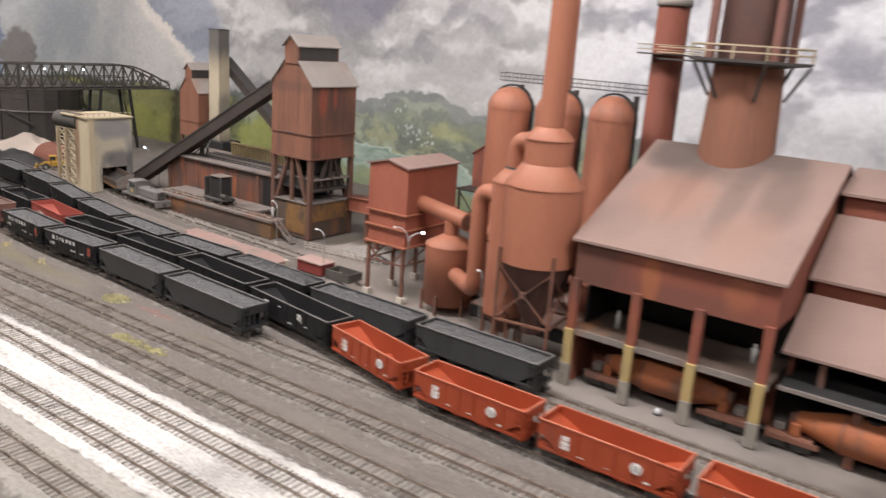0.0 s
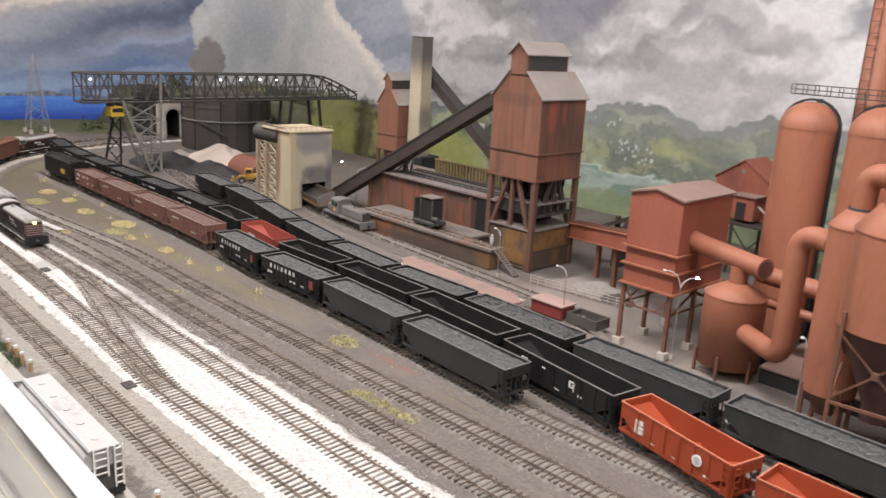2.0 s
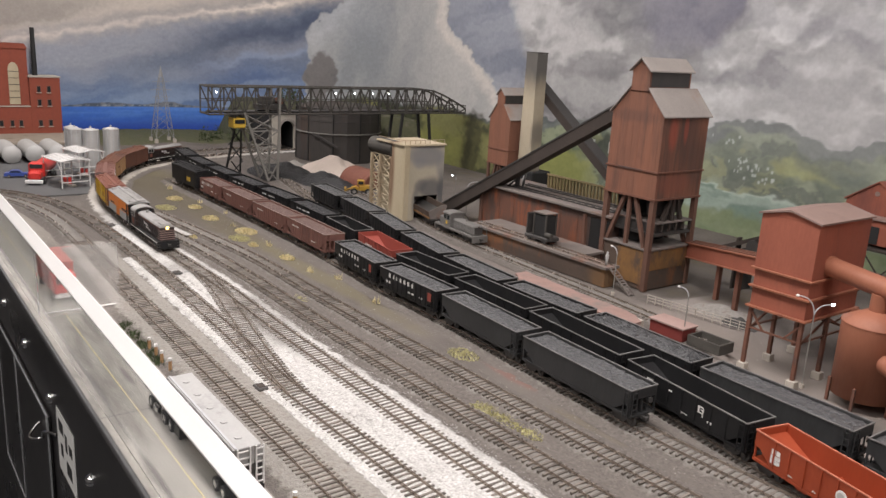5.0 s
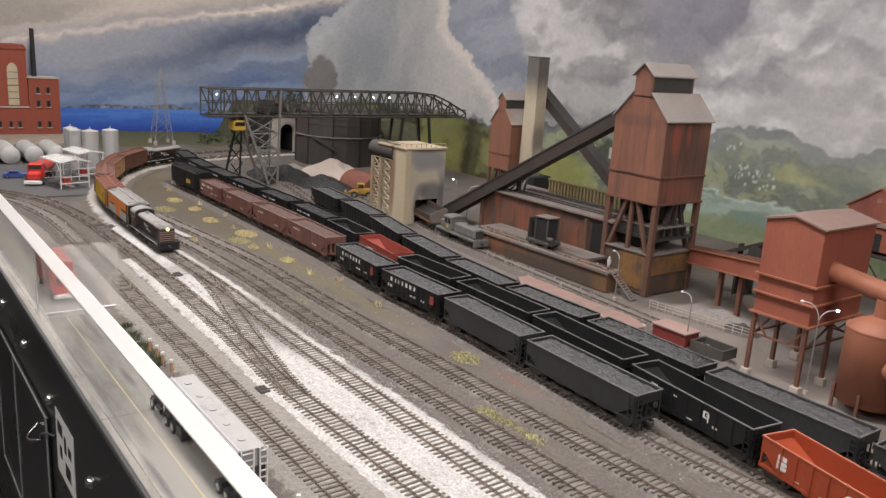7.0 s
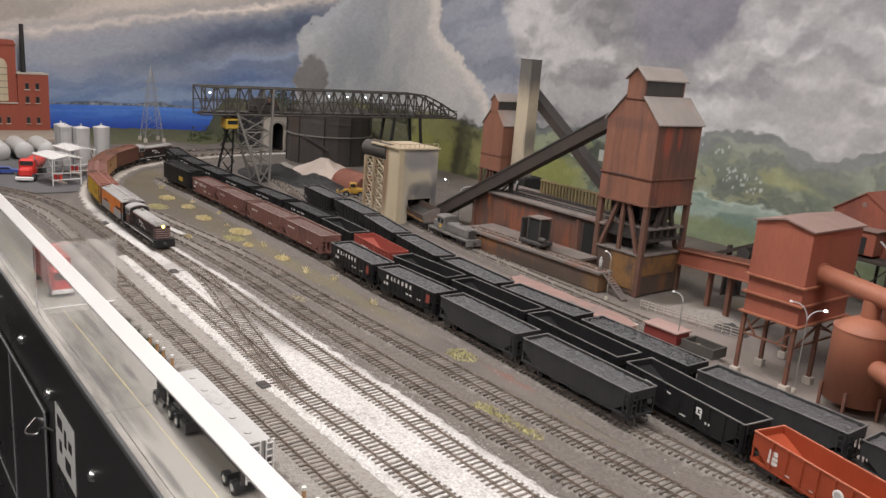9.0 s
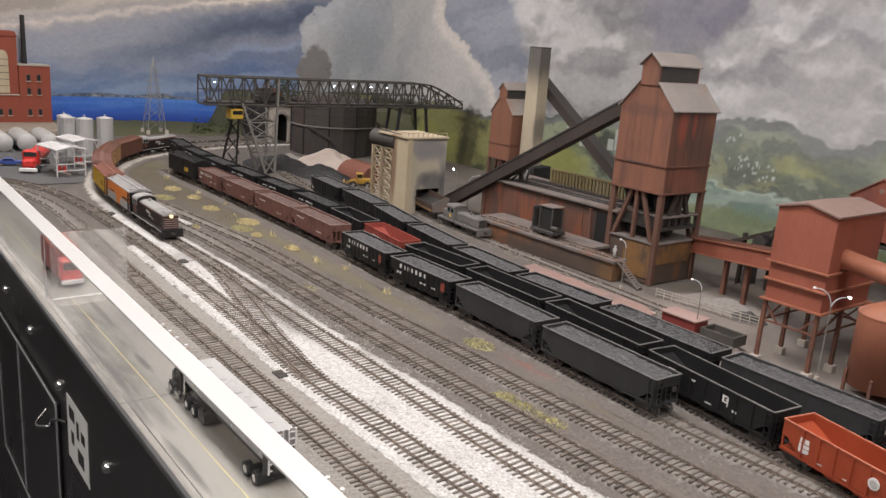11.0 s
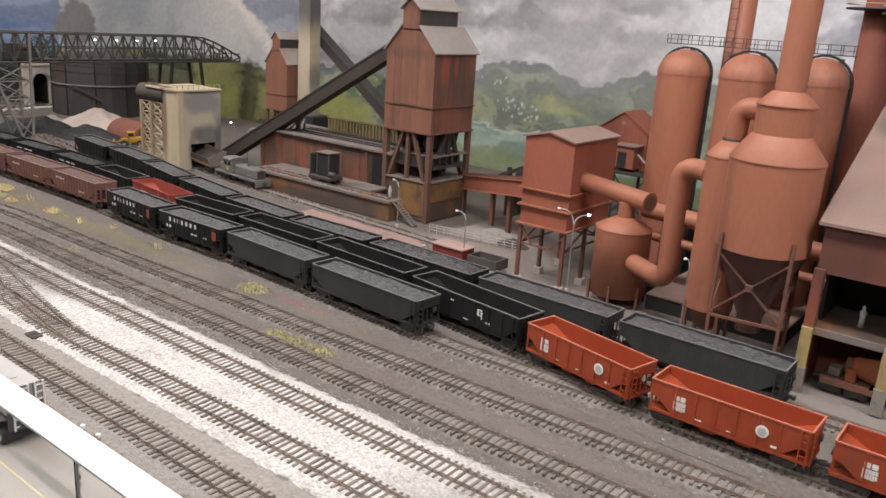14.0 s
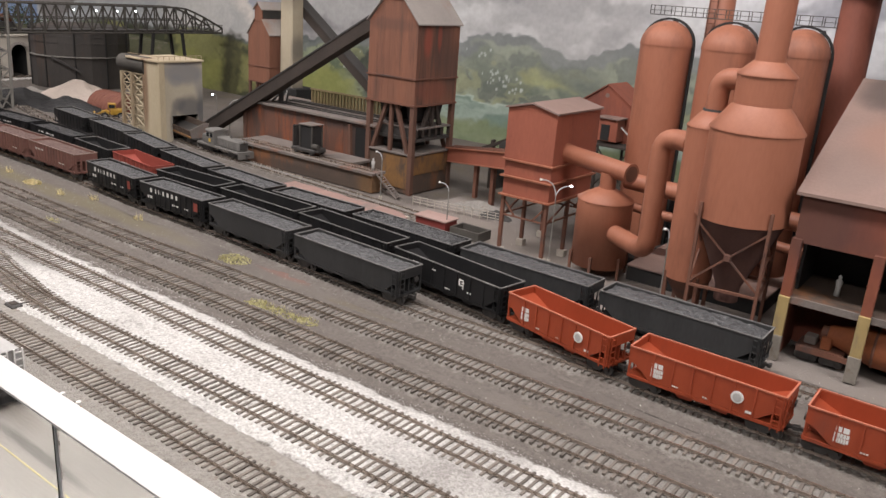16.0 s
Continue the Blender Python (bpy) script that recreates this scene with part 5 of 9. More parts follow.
# back row: dark cars with coal
for x0, x1 in ((-0.526, -0.355), (-0.700, -0.527)):
    hopper(car_pose("back_row", x0, x1), x1 - x0, M_GREYCAR, "dark grey hopper car level with coal", outer_ribs=False, group="back row of hopper cars")
for x0, x1 in ((-0.872, -0.700), (-1.022, -0.874), (-1.172, -1.024), (-1.325, -1.174), (-1.478, -1.327), (-1.631, -1.480), (-1.784, -1.633)):
    hopper(car_pose("back_row", x0, x1), x1 - x0, M_BLACK, "black hopper car heaped with lumpy coal", group="back row of hopper cars", ribs=8, lumps=420 if x1 == -0.700 else 0, heap_rise=0.0048 if x1 == -0.700 else 0.0030)


def shell(half, wall_z, roof_z, steps=6, flat=0.0):
    """The cross-section of a roof over straight sides."""
    out = [(-half, wall_z)]
    for i in range(steps + 1):
        a = math.pi * i / steps
        out.append((-half * math.cos(a), wall_z + (roof_z - wall_z) * math.sin(a) ** 0.8))
    return out + [(half, wall_z)]


def box_car(m, length, side, roof, label, lower=None, end=None, letter=(), letter_paint=None, planks=0, group="freight train"):
    """A box car: two-tone sides, peaked roof with a running board, doors, ladders, trucks."""
    car = thing("box_car", label, "box car", m, group)
    L, W = length / 2 - 0.006, 0.0185
    z0, zm, z1 = 0.0125, 0.026, 0.046
    if lower:
        part("lower_body", boxes((-L, L, -W, W, z0, zm), bevel=0.0004), lower, car)
        part("upper_body", boxes((-L, L, -W, W, zm + 0.0001, z1), bevel=0.0004), side, car)
    else:
        part("body", boxes((-L, L, -W, W, z0, z1), bevel=0.0005), side, car)
    rf = prism(bmesh.new(), [(-W - 0.0008, z1), (-W - 0.0008, z1 + 0.0012), (-0.004, z1 + 0.0045), (0.004, z1 + 0.0045), (W + 0.0008, z1 + 0.0012), (W + 0.0008, z1)], "x", -L - 0.0008, L + 0.0008)
    part("roof", rf, roof, car)
    rib = None
    for i in range(13):
        x = -L + 2 * L * (i + 0.5) / 13
        if rib is None:
            bm = bmesh.new()
            for s in (-1, 1):
                beam(bm, (0, s * 0.004, z1 + 0.0047), (0, s * (W + 0.0004), z1 + 0.0014), 0.0009)
            rib = part("roof_rib", bm, roof, car)
            rib.matrix_basis = pose(x, 0, 0)
        else:
            again(rib, pose(x, 0, 0), car)
    part("running_board", boxes((-L - 0.002, L + 0.002, -0.0026, 0.0026, z1 + 0.0052, z1 + 0.0062)), roof, car)
    for e in (-1, 1):
        bm = bmesh.new()
        for i in range(7):
            z = z0 + 0.004 + i * 0.0043
            a, b = sorted((e * L, e * (L + 0.0009)))
            box(bm, a, b, -W + 0.001, W - 0.001, z, z + 0.0026)
        part("end_rib", bm, end or roof, car)
        part("end_panel", boxes((*sorted((e * (L - 0.0003), e * (L + 0.0004))), -W + 0.0002, W - 0.0002, z0 + 0.0005, z1 - 0.0003)), end or roof, car)
        part("ladder", ladder(bmesh.new(), e * (L - 0.004), -e * (W + 0.0011), z0, z1, 0.0055, "x", 7), end or side, car)
        part("ladder", ladder(bmesh.new(), e * (L + 0.0018), e * (W - 0.005), z0, z1, 0.0055, "y", 7), end or side, car)
        part("roof_hatch", boxes((*sorted((e * (L - 0.006), e * (L - 0.014))), 0.006, 0.014, z1 + 0.002, z1 + 0.0052), bevel=0.0005), roof, car)
        part("roof_hatch", boxes((*sorted((e * (L - 0.006), e * (L - 0.014))), -0.014, -0.006, z1 + 0.002, z1 + 0.0052), bevel=0.0005), roof, car)
        coupler(car, e * L, e)
        bogie(car, e * (L - 0.017))
    for s in (-1, 1):
        a, b = sorted((s * W, s * (W + 0.0009)))
        part("door", boxes((-0.0105, 0.0105, a, b, z0 + 0.001, z1 - 0.002), bevel=0.0003), (lower and side) or side, car)
        a, b = sorted((s * (W + 0.0008), s * (W + 0.0016)))
        part("door_rail", boxes((-0.022, 0.022, a, b, z0 - 0.0002, z0 + 0.0008)), end or roof, car)
        if planks:
            bm = bmesh.new()
            a, b = sorted((s * W, s * (W + 0.00035)))
            for i in range(planks):
                x = -L + 2 * L * (i + 0.5) / planks
                if abs(x) > 0.0115:
                    box(bm, x - 0.0004, x + 0.0004, a, b, z0 + 0.001, z1 - 0.001)
            part("side_batten", bm, side, car)
        if letter:
            marks(car, "lettering", list(letter), W + 0.0001, s, letter_paint or M_INK, "lettering on the side")
        part("underframe", boxes((-L * 0.6, L * 0.6, *sorted((s * 0.004, s * 0.009)), 0.007, 0.0124)), M_STEEL, car)
    return car


M_ENGINE = mat("black_brown_engine_paint", (0.016, 0.009, 0.008), (0.038, 0.022, 0.019), 60, 0.5, bump=0.06)


def end_cab_engine(m):
    """A black road switcher with a grey roof, a cab at the rear and striped nose."""
    car = thing("diesel_locomotive", "black diesel engine with grey roof, white emblem, pale nose stripes", "locomotive", m, "freight train")
    L, W = 0.086, 0.0175
    part("frame", boxes((-L, L, -W, W, 0.0125, 0.0155), bevel=0.0003), M_BLACK, car)
    part("fuel_tank", boxes((-0.018, 0.018, -0.012, 0.012, 0.005, 0.0125), bevel=0.002), M_BLACK, car)
    hood = [(-0.0115, 0.0155), (-0.0115, 0.037), (0.0115, 0.037), (0.0115, 0.0155)]
    part("hood", prism(bmesh.new(), hood, "x", -0.0575, 0.081), M_ENGINE, car)
    part("hood_roof", prism(bmesh.new(), [(-0.0117, 0.0371)] + [(-0.0117 * math.cos(math.pi * i / 6), 0.0371 + 0.0042 * math.sin(math.pi * i / 6)) for i in range(1, 6)] + [(0.0117, 0.0371)], "x", -0.0575, 0.0812), M_PALEROOF, car, "grey curved hood roof")
    for s in (-1, 1):
        a, b = sorted((s * 0.0116, s * 0.0119))
        part("hood_band", boxes((-0.056, 0.080, a, b, 0.0342, 0.0362)), M_MAROON, car)
        bm = bmesh.new()
        for x in [-0.048 + i * 0.0105 for i in range(12)]:
            box(bm, x, x + 0.0004, *sorted((s * 0.0116, s * 0.0121)), 0.017, 0.0338)
        part("hood_door", bm, M_BLACK, car)
        part("emblem", boxes((-0.016, -0.012, a, b, 0.0268, 0.0315), (-0.0112, 0.001, a, b, 0.0275, 0.0298), (0.002, 0.008, a, b, 0.0268, 0.0292), (-0.004, 0.000, a, b, 0.0212, 0.0262), (0.0008, 0.012, a, b, 0.0225, 0.0246), (0.0128, 0.020, a, b, 0.0205, 0.0232)), M_WHITE, car, "white scrawled emblem")
        part("handrail", pipe(bmesh.new(), [(-0.056, s * 0.0165, 0.026), (0.0, s * 0.0165, 0.026), (0.083, s * 0.0165, 0.026)], 0.0003, 5), M_STEEL, car)
        bm = bmesh.new()
        for i in range(8):
            beam(bm, (-0.055 + i * 0.0195, s * 0.0165, 0.0155), (-0.055 + i * 0.0195, s * 0.0165, 0.026), 0.0005)
        part("stanchion", bm, M_STEEL, car)
        part("sill_stripe", boxes((-L, L, *sorted((s * W, s * (W + 0.0003))), 0.0132, 0.0142)), M_WHITE, car)
        for i in range(5):
            z = 0.0175 + i * 0.0035
            part("nose_stripe", boxes((0.061 + i * 0.0022, 0.0812, a, b, z, z + 0.0010)), M_NOSESTRIPE, car, "pale nose stripe")
    for i in range(5):
        z = 0.0175 + i * 0.0035
        part("nose_stripe", boxes((0.0811, 0.0815, -0.0118, 0.0118, z, z + 0.0010)), M_NOSESTRIPE, car, "pale nose stripe")
    cab = [(-0.0165, 0.0155), (-0.0165, 0.0405)] + [(-0.0165 * math.cos(math.pi * i / 8), 0.0405 + 0.0065 * math.sin(math.pi * i / 8)) for i in range(1, 8)] + [(0.0165, 0.0405), (0.0165, 0.0155)]
    part("cab", prism(bmesh.new(), cab, "x", -0.0835, -0.058), M_ENGINE, car)
    top = [(-0.0172 * math.cos(math.pi * i / 10), 0.0408 + 0.0072 * math.sin(math.pi * i / 10)) for i in range(11)]
    top += [(0.0166 * math.cos(math.pi * i / 10), 0.0402 + 0.0066 * math.sin(math.pi * i / 10)) for i in range(11)]
    part("cab_roof", prism(bmesh.new(), top, "x", -0.0855, -0.056), M_PALEROOF, car, "pale grey arched cab roof")
    for s in (-1, 1):
        part("cab_band", boxes((-0.0837, -0.0578, *sorted((s * 0.0165, s * 0.0168)), 0.031, 0.0402)), M_PALEROOF, car)
        for x in (-0.0795, -0.069):
            part("cab_window", boxes((x, x + 0.0075, *sorted((s * 0.0166, s * 0.0170)), 0.0325, 0.0392)), M_WINDOW, car)
        part("number_plate", boxes((-0.0755, -0.0655, *sorted((s * 0.0165, s * 0.0168)), 0.020, 0.028)), M_ROOFRED, car)
    for y in (-0.0095, 0.0095):
        part("cab_window", boxes((-0.0579, -0.0575, y - 0.0035, y + 0.0035, 0.0385, 0.0435)), M_WINDOW, car)
    part("exhaust_stack", tube(bmesh.new(), (-0.038, 0, 0.041), (-0.038, 0, 0.0455), 0.0024, 10), M_PALEROOF, car)
    part("radiator_fan", boxes((0.056, 0.078, -0.008, 0.008, 0.0405, 0.0422), bevel=0.0006), M_PALEROOF, car)
    part("headlight", tube(bmesh.new(), (0.0815, 0, 0.0365), (0.0835, 0, 0.0365), 0.0024, 12), M_HEADLIGHT, car, "lit yellow headlight")
    for e in (-1, 1):
        part("pilot", boxes((*sorted((e * L, e * (L + 0.0012))), -W, W, 0.003, 0.0155)), M_BLACK, car)
        bm = bmesh.new()
        for s in (-1, 1):
            for i in range(3):
                box(bm, *sorted((e * (L - 0.004), e * (L + 0.0035))), *sorted((s * (W - 0.004), s * (W + 0.0006))), 0.003 + i * 0.004, 0.0036 + i * 0.004)
        part("step", bm, M_STEEL, car)
        coupler(car, e * (L + 0.001), e)
        bogie(car, e * 0.058, 0.0058, 0.0125, M_BLACK)
    return car


def on_line(name, nose, back, length):
    """The pose of a car of that length on a plan line whose front end lies back metres behind the nose, by the length along the line."""
    line = LINES[name]
    total, here = 0.0, 0.0
    marks_at = [0.0]
    for a, b in zip(line, line[1:]):
        total += (b - a).length
        marks_at.append(total)
        if min(a.x, b.x) <= nose <= max(a.x, b.x):
            here = marks_at[-2] + (nose - a.x) / (b.x - a.x) * (b - a).length

    def place(s):
        for i in range(len(line) - 1):
            if marks_at[i] <= s <= marks_at[i + 1]:
                return line[i].lerp(line[i + 1], (s - marks_at[i]) / (marks_at[i + 1] - marks_at[i]))
        return line[0]
    p, q = place(here - back - length * 0.82), place(here - back - length * 0.18)
    return pose((p.x + q.x) / 2, (p.y + q.y) / 2, RAIL, 0, 0, math.degrees(math.atan2(q.y - p.y, q.x - p.x)))


TRAIN_NOSE = -1.502
lead = end_cab_engine(on_line("three", TRAIN_NOSE, 0.0, 0.152))
lead.scale = (0.87, 1, 1)
behind = 0.156
LET_BOX = word(-0.055, 0.028, 5, 0.028, 0.0028) + word(0.028, 0.0285, 7, 0.034, 0.0038, 0.2)
TRAIN = [
    (0.158, M_ORBOX, M_PALEROOF, "orange and silver box car with a pale grey roof", M_SILVER, M_BLACK, LET_BOX, M_INK, 0),
    (0.153, M_YELLOW, M_ROOFRED, "yellow refrigerator car with an oxide red roof", None, M_ROOFRED, word(0.0, 0.03, 3, 0.010, 0.006, 0.2) + word(0.014, 0.029, 5, 0.026, 0.002) + word(0.012, 0.024, 6, 0.028, 0.002), M_ROOFRED, 40),
    (0.150, M_WPLAST, M_MAROON, "white refrigerator car with a maroon roof", None, M_MAROON, word(-0.045, 0.034, 4, 0.02, 0.002) + word(0.02, 0.03, 6, 0.028, 0.0025), M_INK, 30),
    (0.148, M_WOODBOX, M_RUST, "weathered tan wooden box car with a rusty roof", None, M_RUST, word(-0.03, 0.03, 4, 0.02, 0.004), M_RUST, 26),
    (0.148, M_RUST, M_RUST, "plain rusty brown box car", None, None, (), None, 20),
]
for ln, side, roof, label, lower, end, let, lp, planks in TRAIN:
    box_car(on_line("three", TRAIN_NOSE, behind, ln), ln, side, roof, label, lower, end, let, lp, planks)
    behind += ln + 0.001
copy_thing(lead, on_line("three", TRAIN_NOSE, behind, 0.152) @ pose(0, 0, 0, 0, 0, 180))


def switcher(m, paint, label, group="", stripe=None):
    """A small centre-cab or end-cab yard engine."""
    car = thing("switch_engine", label, "locomotive", m, group)
    L, W = 0.066, 0.0165
    part("frame", boxes((-L, L, -W, W, 0.0115, 0.015), bevel=0.0003), paint, car)
    part("long_hood", boxes((-0.012, 0.060, -0.0105, 0.0105, 0.015, 0.0325), bevel=0.0022), paint, car)
    part("cab", boxes((-0.038, -0.0125, -0.0158, 0.0158, 0.015, 0.0395), bevel=0.001), paint, car)
    part("cab_roof", prism(bmesh.new(), shell(0.0168, 0.0397, 0.0435), "x", -0.0395, -0.011), M_LIGHTGREY if stripe else paint, car)
    part("short_hood", boxes((-0.060, -0.0382, -0.0105, 0.0105, 0.015, 0.030), bevel=0.0022), paint, car)
    for s in (-1, 1):
        for xx in (-0.035, -0.0235):
            part("cab_window", boxes((xx, xx + 0.008, *sorted((s * 0.0157, s * 0.0161)), 0.029, 0.0365)), M_WINDOW, car)
        part("number_plate", boxes((-0.028, -0.022, *sorted((s * 0.0157, s * 0.0161)), 0.020, 0.026)), M_YELLOW, car)
        part("handrail", pipe(bmesh.new(), [(-0.062, s * 0.0158, 0.0245), (0.0, s * 0.0158, 0.0245), (0.064, s * 0.0158, 0.0245)], 0.0004, 5), paint, car)
        bm = bmesh.new()
        for i in range(9):
            beam(bm, (-0.062 + i * 0.01575, s * 0.0158, 0.015), (-0.062 + i * 0.01575, s * 0.0158, 0.0245), 0.0006)
        part("stanchion", bm, paint, car)
        bm = bmesh.new()
        for i in range(6):
            box(bm, -0.006 + i * 0.0105, -0.0055 + i * 0.0105, *sorted((s * 0.0105, s * 0.0110)), 0.0165, 0.030)
        part("hood_door", bm, paint, car)
    part("exhaust_stack", tube(bmesh.new(), (0.02, 0, 0.0325), (0.02, 0, 0.037), 0.002, 10), paint, car)
    part("radiator_grille", boxes((0.0598, 0.0604, -0.008, 0.008, 0.018, 0.030)), M_STEEL, car)
    part("headlight", tube(bmesh.new(), (0.0604, 0, 0.031), (0.0618, 0, 0.031), 0.0018, 10), M_CHROME, car)
    for e in (-1, 1):
        part("pilot", boxes((*sorted((e * L, e * (L + 0.0012))), -W, W, 0.003, 0.015)), paint, car)
        coupler(car, e * (L + 0.001), e)
        bogie(car, e * 0.042, 0.0055, 0.0115)
    return car


GREYLOCO = mat("dusty_grey_engine_paint", (0.10, 0.096, 0.090), (0.185, 0.177, 0.166), 60, 0.75, bump=0.08, c3=(0.10, 0.085, 0.07), spots=0.4)
switcher(car_pose("quench", -1.462, -1.316), GREYLOCO, "dusty grey yard engine beside the coke ovens")
box_car(car_pose("front_row", -2.098, -1.938), 0.160, M_BLACK, M_BLACK, "tall black box car with yellow and white lettering", None, None, word(0.018, 0.021, 3, 0.022, 0.009, 0.2), M_YELLOW, 0, "front row of hopper cars")


def quench_car(m):
    """A hot-coke car: a lean-sided rusty body on two trucks."""
    q = thing("quench_car", "dusty brown hot-coke car with one tall leaning side", "railway car", m)
    part("frame", boxes((-0.062, 0.062, -0.0155, 0.0155, 0.011, 0.0145), bevel=0.0004), M_STEEL, q)
    part("back_side", prism(bmesh.new(), [(0.0125, 0.0146), (0.0150, 0.0146), (0.0185, 0.041), (0.0165, 0.041)], "x", -0.060, 0.060), M_TANCONC, q)
    part("sloping_floor", prism(bmesh.new(), [(-0.0150, 0.0150), (0.0124, 0.030), (0.0124, 0.0315), (-0.0150, 0.0165)], "x", -0.060, 0.060), M_STEEL, q)
    part("front_side", prism(bmesh.new(), [(-0.0162, 0.0146), (-0.0146, 0.0146), (-0.0176, 0.029), (-0.0190, 0.029)], "x", -0.060, 0.060), M_TANCONC, q)
    part("front_sill", boxes((-0.061, 0.061, -0.0185, -0.0164, 0.0148, 0.0178)), M_ORRUST, q)
    for x in (-0.0615, 0.0600):
        part("end_plate", prism(bmesh.new(), [(-0.0158, 0.0146), (0.0152, 0.0146), (0.0187, 0.042), (0.008, 0.042), (-0.0192, 0.030)], "x", x, x + 0.0015), M_BENCHTOP, q)
    for i in range(5):
        x = -0.05 + i * 0.025
        part("side_stay", beam(bmesh.new(), (x, -0.0165, 0.015), (x, -0.0195, 0.0292), 0.0014), M_TANCONC, q)
    for e in (-1, 1):
        coupler(q, e * 0.062, e)
        bogie(q, e * 0.042, 0.0055, 0.0105)
    return q


quench_car(car_pose("quench", -1.604, -1.466))

# ---------------------------------------------------------------- steel works, north side


def siding(bm, x0, x1, y0, y1, z0, z1, step=0.008, t=0.0008, faces="sewn"):
    """Thin vertical battens on the walls of a box."""
    def run(a, b):
        n = max(1, int((b - a) / step))
        return [a + (b - a) * (i + 0.5) / n for i in range(n)]
    if "s" in faces:
        for x in run(x0, x1):
            box(bm, x - t / 2, x + t / 2, y0 - t, y0, z0, z1)
    if "n" in faces:
        for x in run(x0, x1):
            box(bm, x - t / 2, x + t / 2, y1, y1 + t, z0, z1)
    if "e" in faces:
        for y in run(y0, y1):
            box(bm, x1, x1 + t, y - t / 2, y + t / 2, z0, z1)
    if "w" in faces:
        for y in run(y0, y1):
            box(bm, x0 - t, x0, y - t / 2, y + t / 2, z0, z1)
    return bm


def gable_y(bm, x0, x1, y0, y1, z0, z1, over=0.003, t=0.0022):
    """Two roof slabs whose ridge runs along y."""
    xm = (x0 + x1) / 2
    for a in (x0 - over, x1 + over):
        zz = z0 - (z1 - z0) * over / (xm - x0)
        prism(bm, [(a, zz), (xm, z1), (xm, z1 + t), (a, zz + t)], "y", y0 - over, y1 + over)
    return bm


M_TOWERLEG = mat("brown_tower_timber", (0.075, 0.040, 0.029), (0.150, 0.074, 0.050), 50, 0.85, bump=0.2, c3=(0.06, 0.04, 0.033), spots=0.4, stretch=(1, 1, 0.2))


def coal_tower(m, k=(1.0, 1.0, 1.0), label=""):
    """A coal bunker tower on timber legs with a head house; its foot is at the front east corner."""
    tw = thing("coal_tower", label or "tall rust-red sheet-metal coal bunker on dark timber legs", "coal tower", m)
    tw.scale = k
    w, d = 0.103, 0.112
    zb, ze, zr = 0.137, 0.266, 0.305
    part("bunker_wall", boxes((-w, 0, 0, d, zb, ze)), M_TOWER, tw)
    part("wall_batten", siding(bmesh.new(), -w, 0, 0, d, zb, ze, 0.0124, 0.0003), M_TOWER, tw)
    for y in (0.0, d):
        part("gable_wall", prism(bmesh.new(), [(-w, ze), (0, ze), (-0.033, zr), (-w + 0.033, zr)], "y", y, y + 0.0008), M_TOWER, tw)
    bm = bmesh.new()
    for a, b in ((0.004, -0.033), (-w - 0.004, -w + 0.033)):
        prism(bm, [(a, ze - 0.002), (b, zr), (b, zr + 0.002), (a, ze)], "y", -0.004, d + 0.004)
    part("roof", bm, M_ROOFGREY, tw, "dusty grey sloping roof")
    part("belt", boxes((-w - 0.002, 0.002, -0.002, d + 0.002, 0.178, 0.1805), (-w - 0.002, 0.002, -0.002, d + 0.002, zb - 0.002, zb + 0.001)), M_RUST, tw)
    part("head_house", boxes((-w + 0.034, -0.034, -0.002, d - 0.014, zr - 0.004, 0.333)), M_TOWER, tw)
    part("louvre_panel", boxes((-0.0345, -0.0335, 0.002, d - 0.018, zr + 0.003, 0.331)), M_STEEL, tw, "dark grey louvred band")
    part("head_roof", gable_y(bmesh.new(), -w + 0.033, -0.033, -0.004, d - 0.012, 0.333, 0.350), M_ROOFGREY, tw)
    part("head_gable", prism(bmesh.new(), [(-w + 0.034, 0.333), (-0.034, 0.333), (-w / 2, 0.3485)], "y", -0.0022, 0.0), M_TOWER, tw)
    for x in (-w + 0.004, -0.004):
        for y in (0.004, d - 0.004):
            part("leg", boxes((x - 0.0042, x + 0.0042, y - 0.0042, y + 0.0042, -0.013, zb)), M_TOWERLEG, tw)
    for dx, ex in ((-0.010, -0.040), (0.0, 0.0), (0.010, 0.038)):
        for y in (0.005, d - 0.005):
            part("inner_leg", beam(bmesh.new(), (-w / 2 + ex, y, 0.056), (-w / 2 + dx, y, zb), 0.0058), M_TOWERLEG, tw)
    for dy, ey in ((-0.008, -0.022), (0.0, 0.0), (0.008, 0.022)):
        part("inner_leg", beam(bmesh.new(), (-0.006, d / 2 + ey, 0.099), (-0.006, d / 2 + dy, zb), 0.0062), M_DARKWOOD, tw)
    bm = bmesh.new()
    for i in range(3):
        x = -w * (0.22 + 0.28 * i)
        prism(bm, [(x - 0.012, zb), (x + 0.012, zb), (x + 0.005, zb - 0.03), (x - 0.005, zb - 0.03)], "y", 0.02, d - 0.02)
    part("chute", bm, M_SOOTSHADE, tw)
    part("floor_deck", boxes((-w + 0.016, 0.001, 0.012, d - 0.010, 0.0965, 0.0990)), M_BENCHTOP, tw, "dusty grey deck between the legs")
    # The upper box is a solid dark fill for the shaded gap between decks.
    part("deck_joist", boxes((-w + 0.016, -0.001, 0.012, d - 0.010, 0.076, 0.081), (-w + 0.02, -0.012, 0.014, d - 0.012, 0.0812, 0.0964)), M_STEEL, tw)
    # Black boxes added so the space between the legs lies in painted shade.
    part("hopper_mouth", boxes((-w + 0.014, -w * 0.46, 0.030, d - 0.018, 0.0562, 0.0755), (-w + 0.014, -w * 0.40, 0.034, d - 0.018, 0.0992, zb - 0.031)), M_SOOTSHADE, tw)
    bm = bmesh.new()
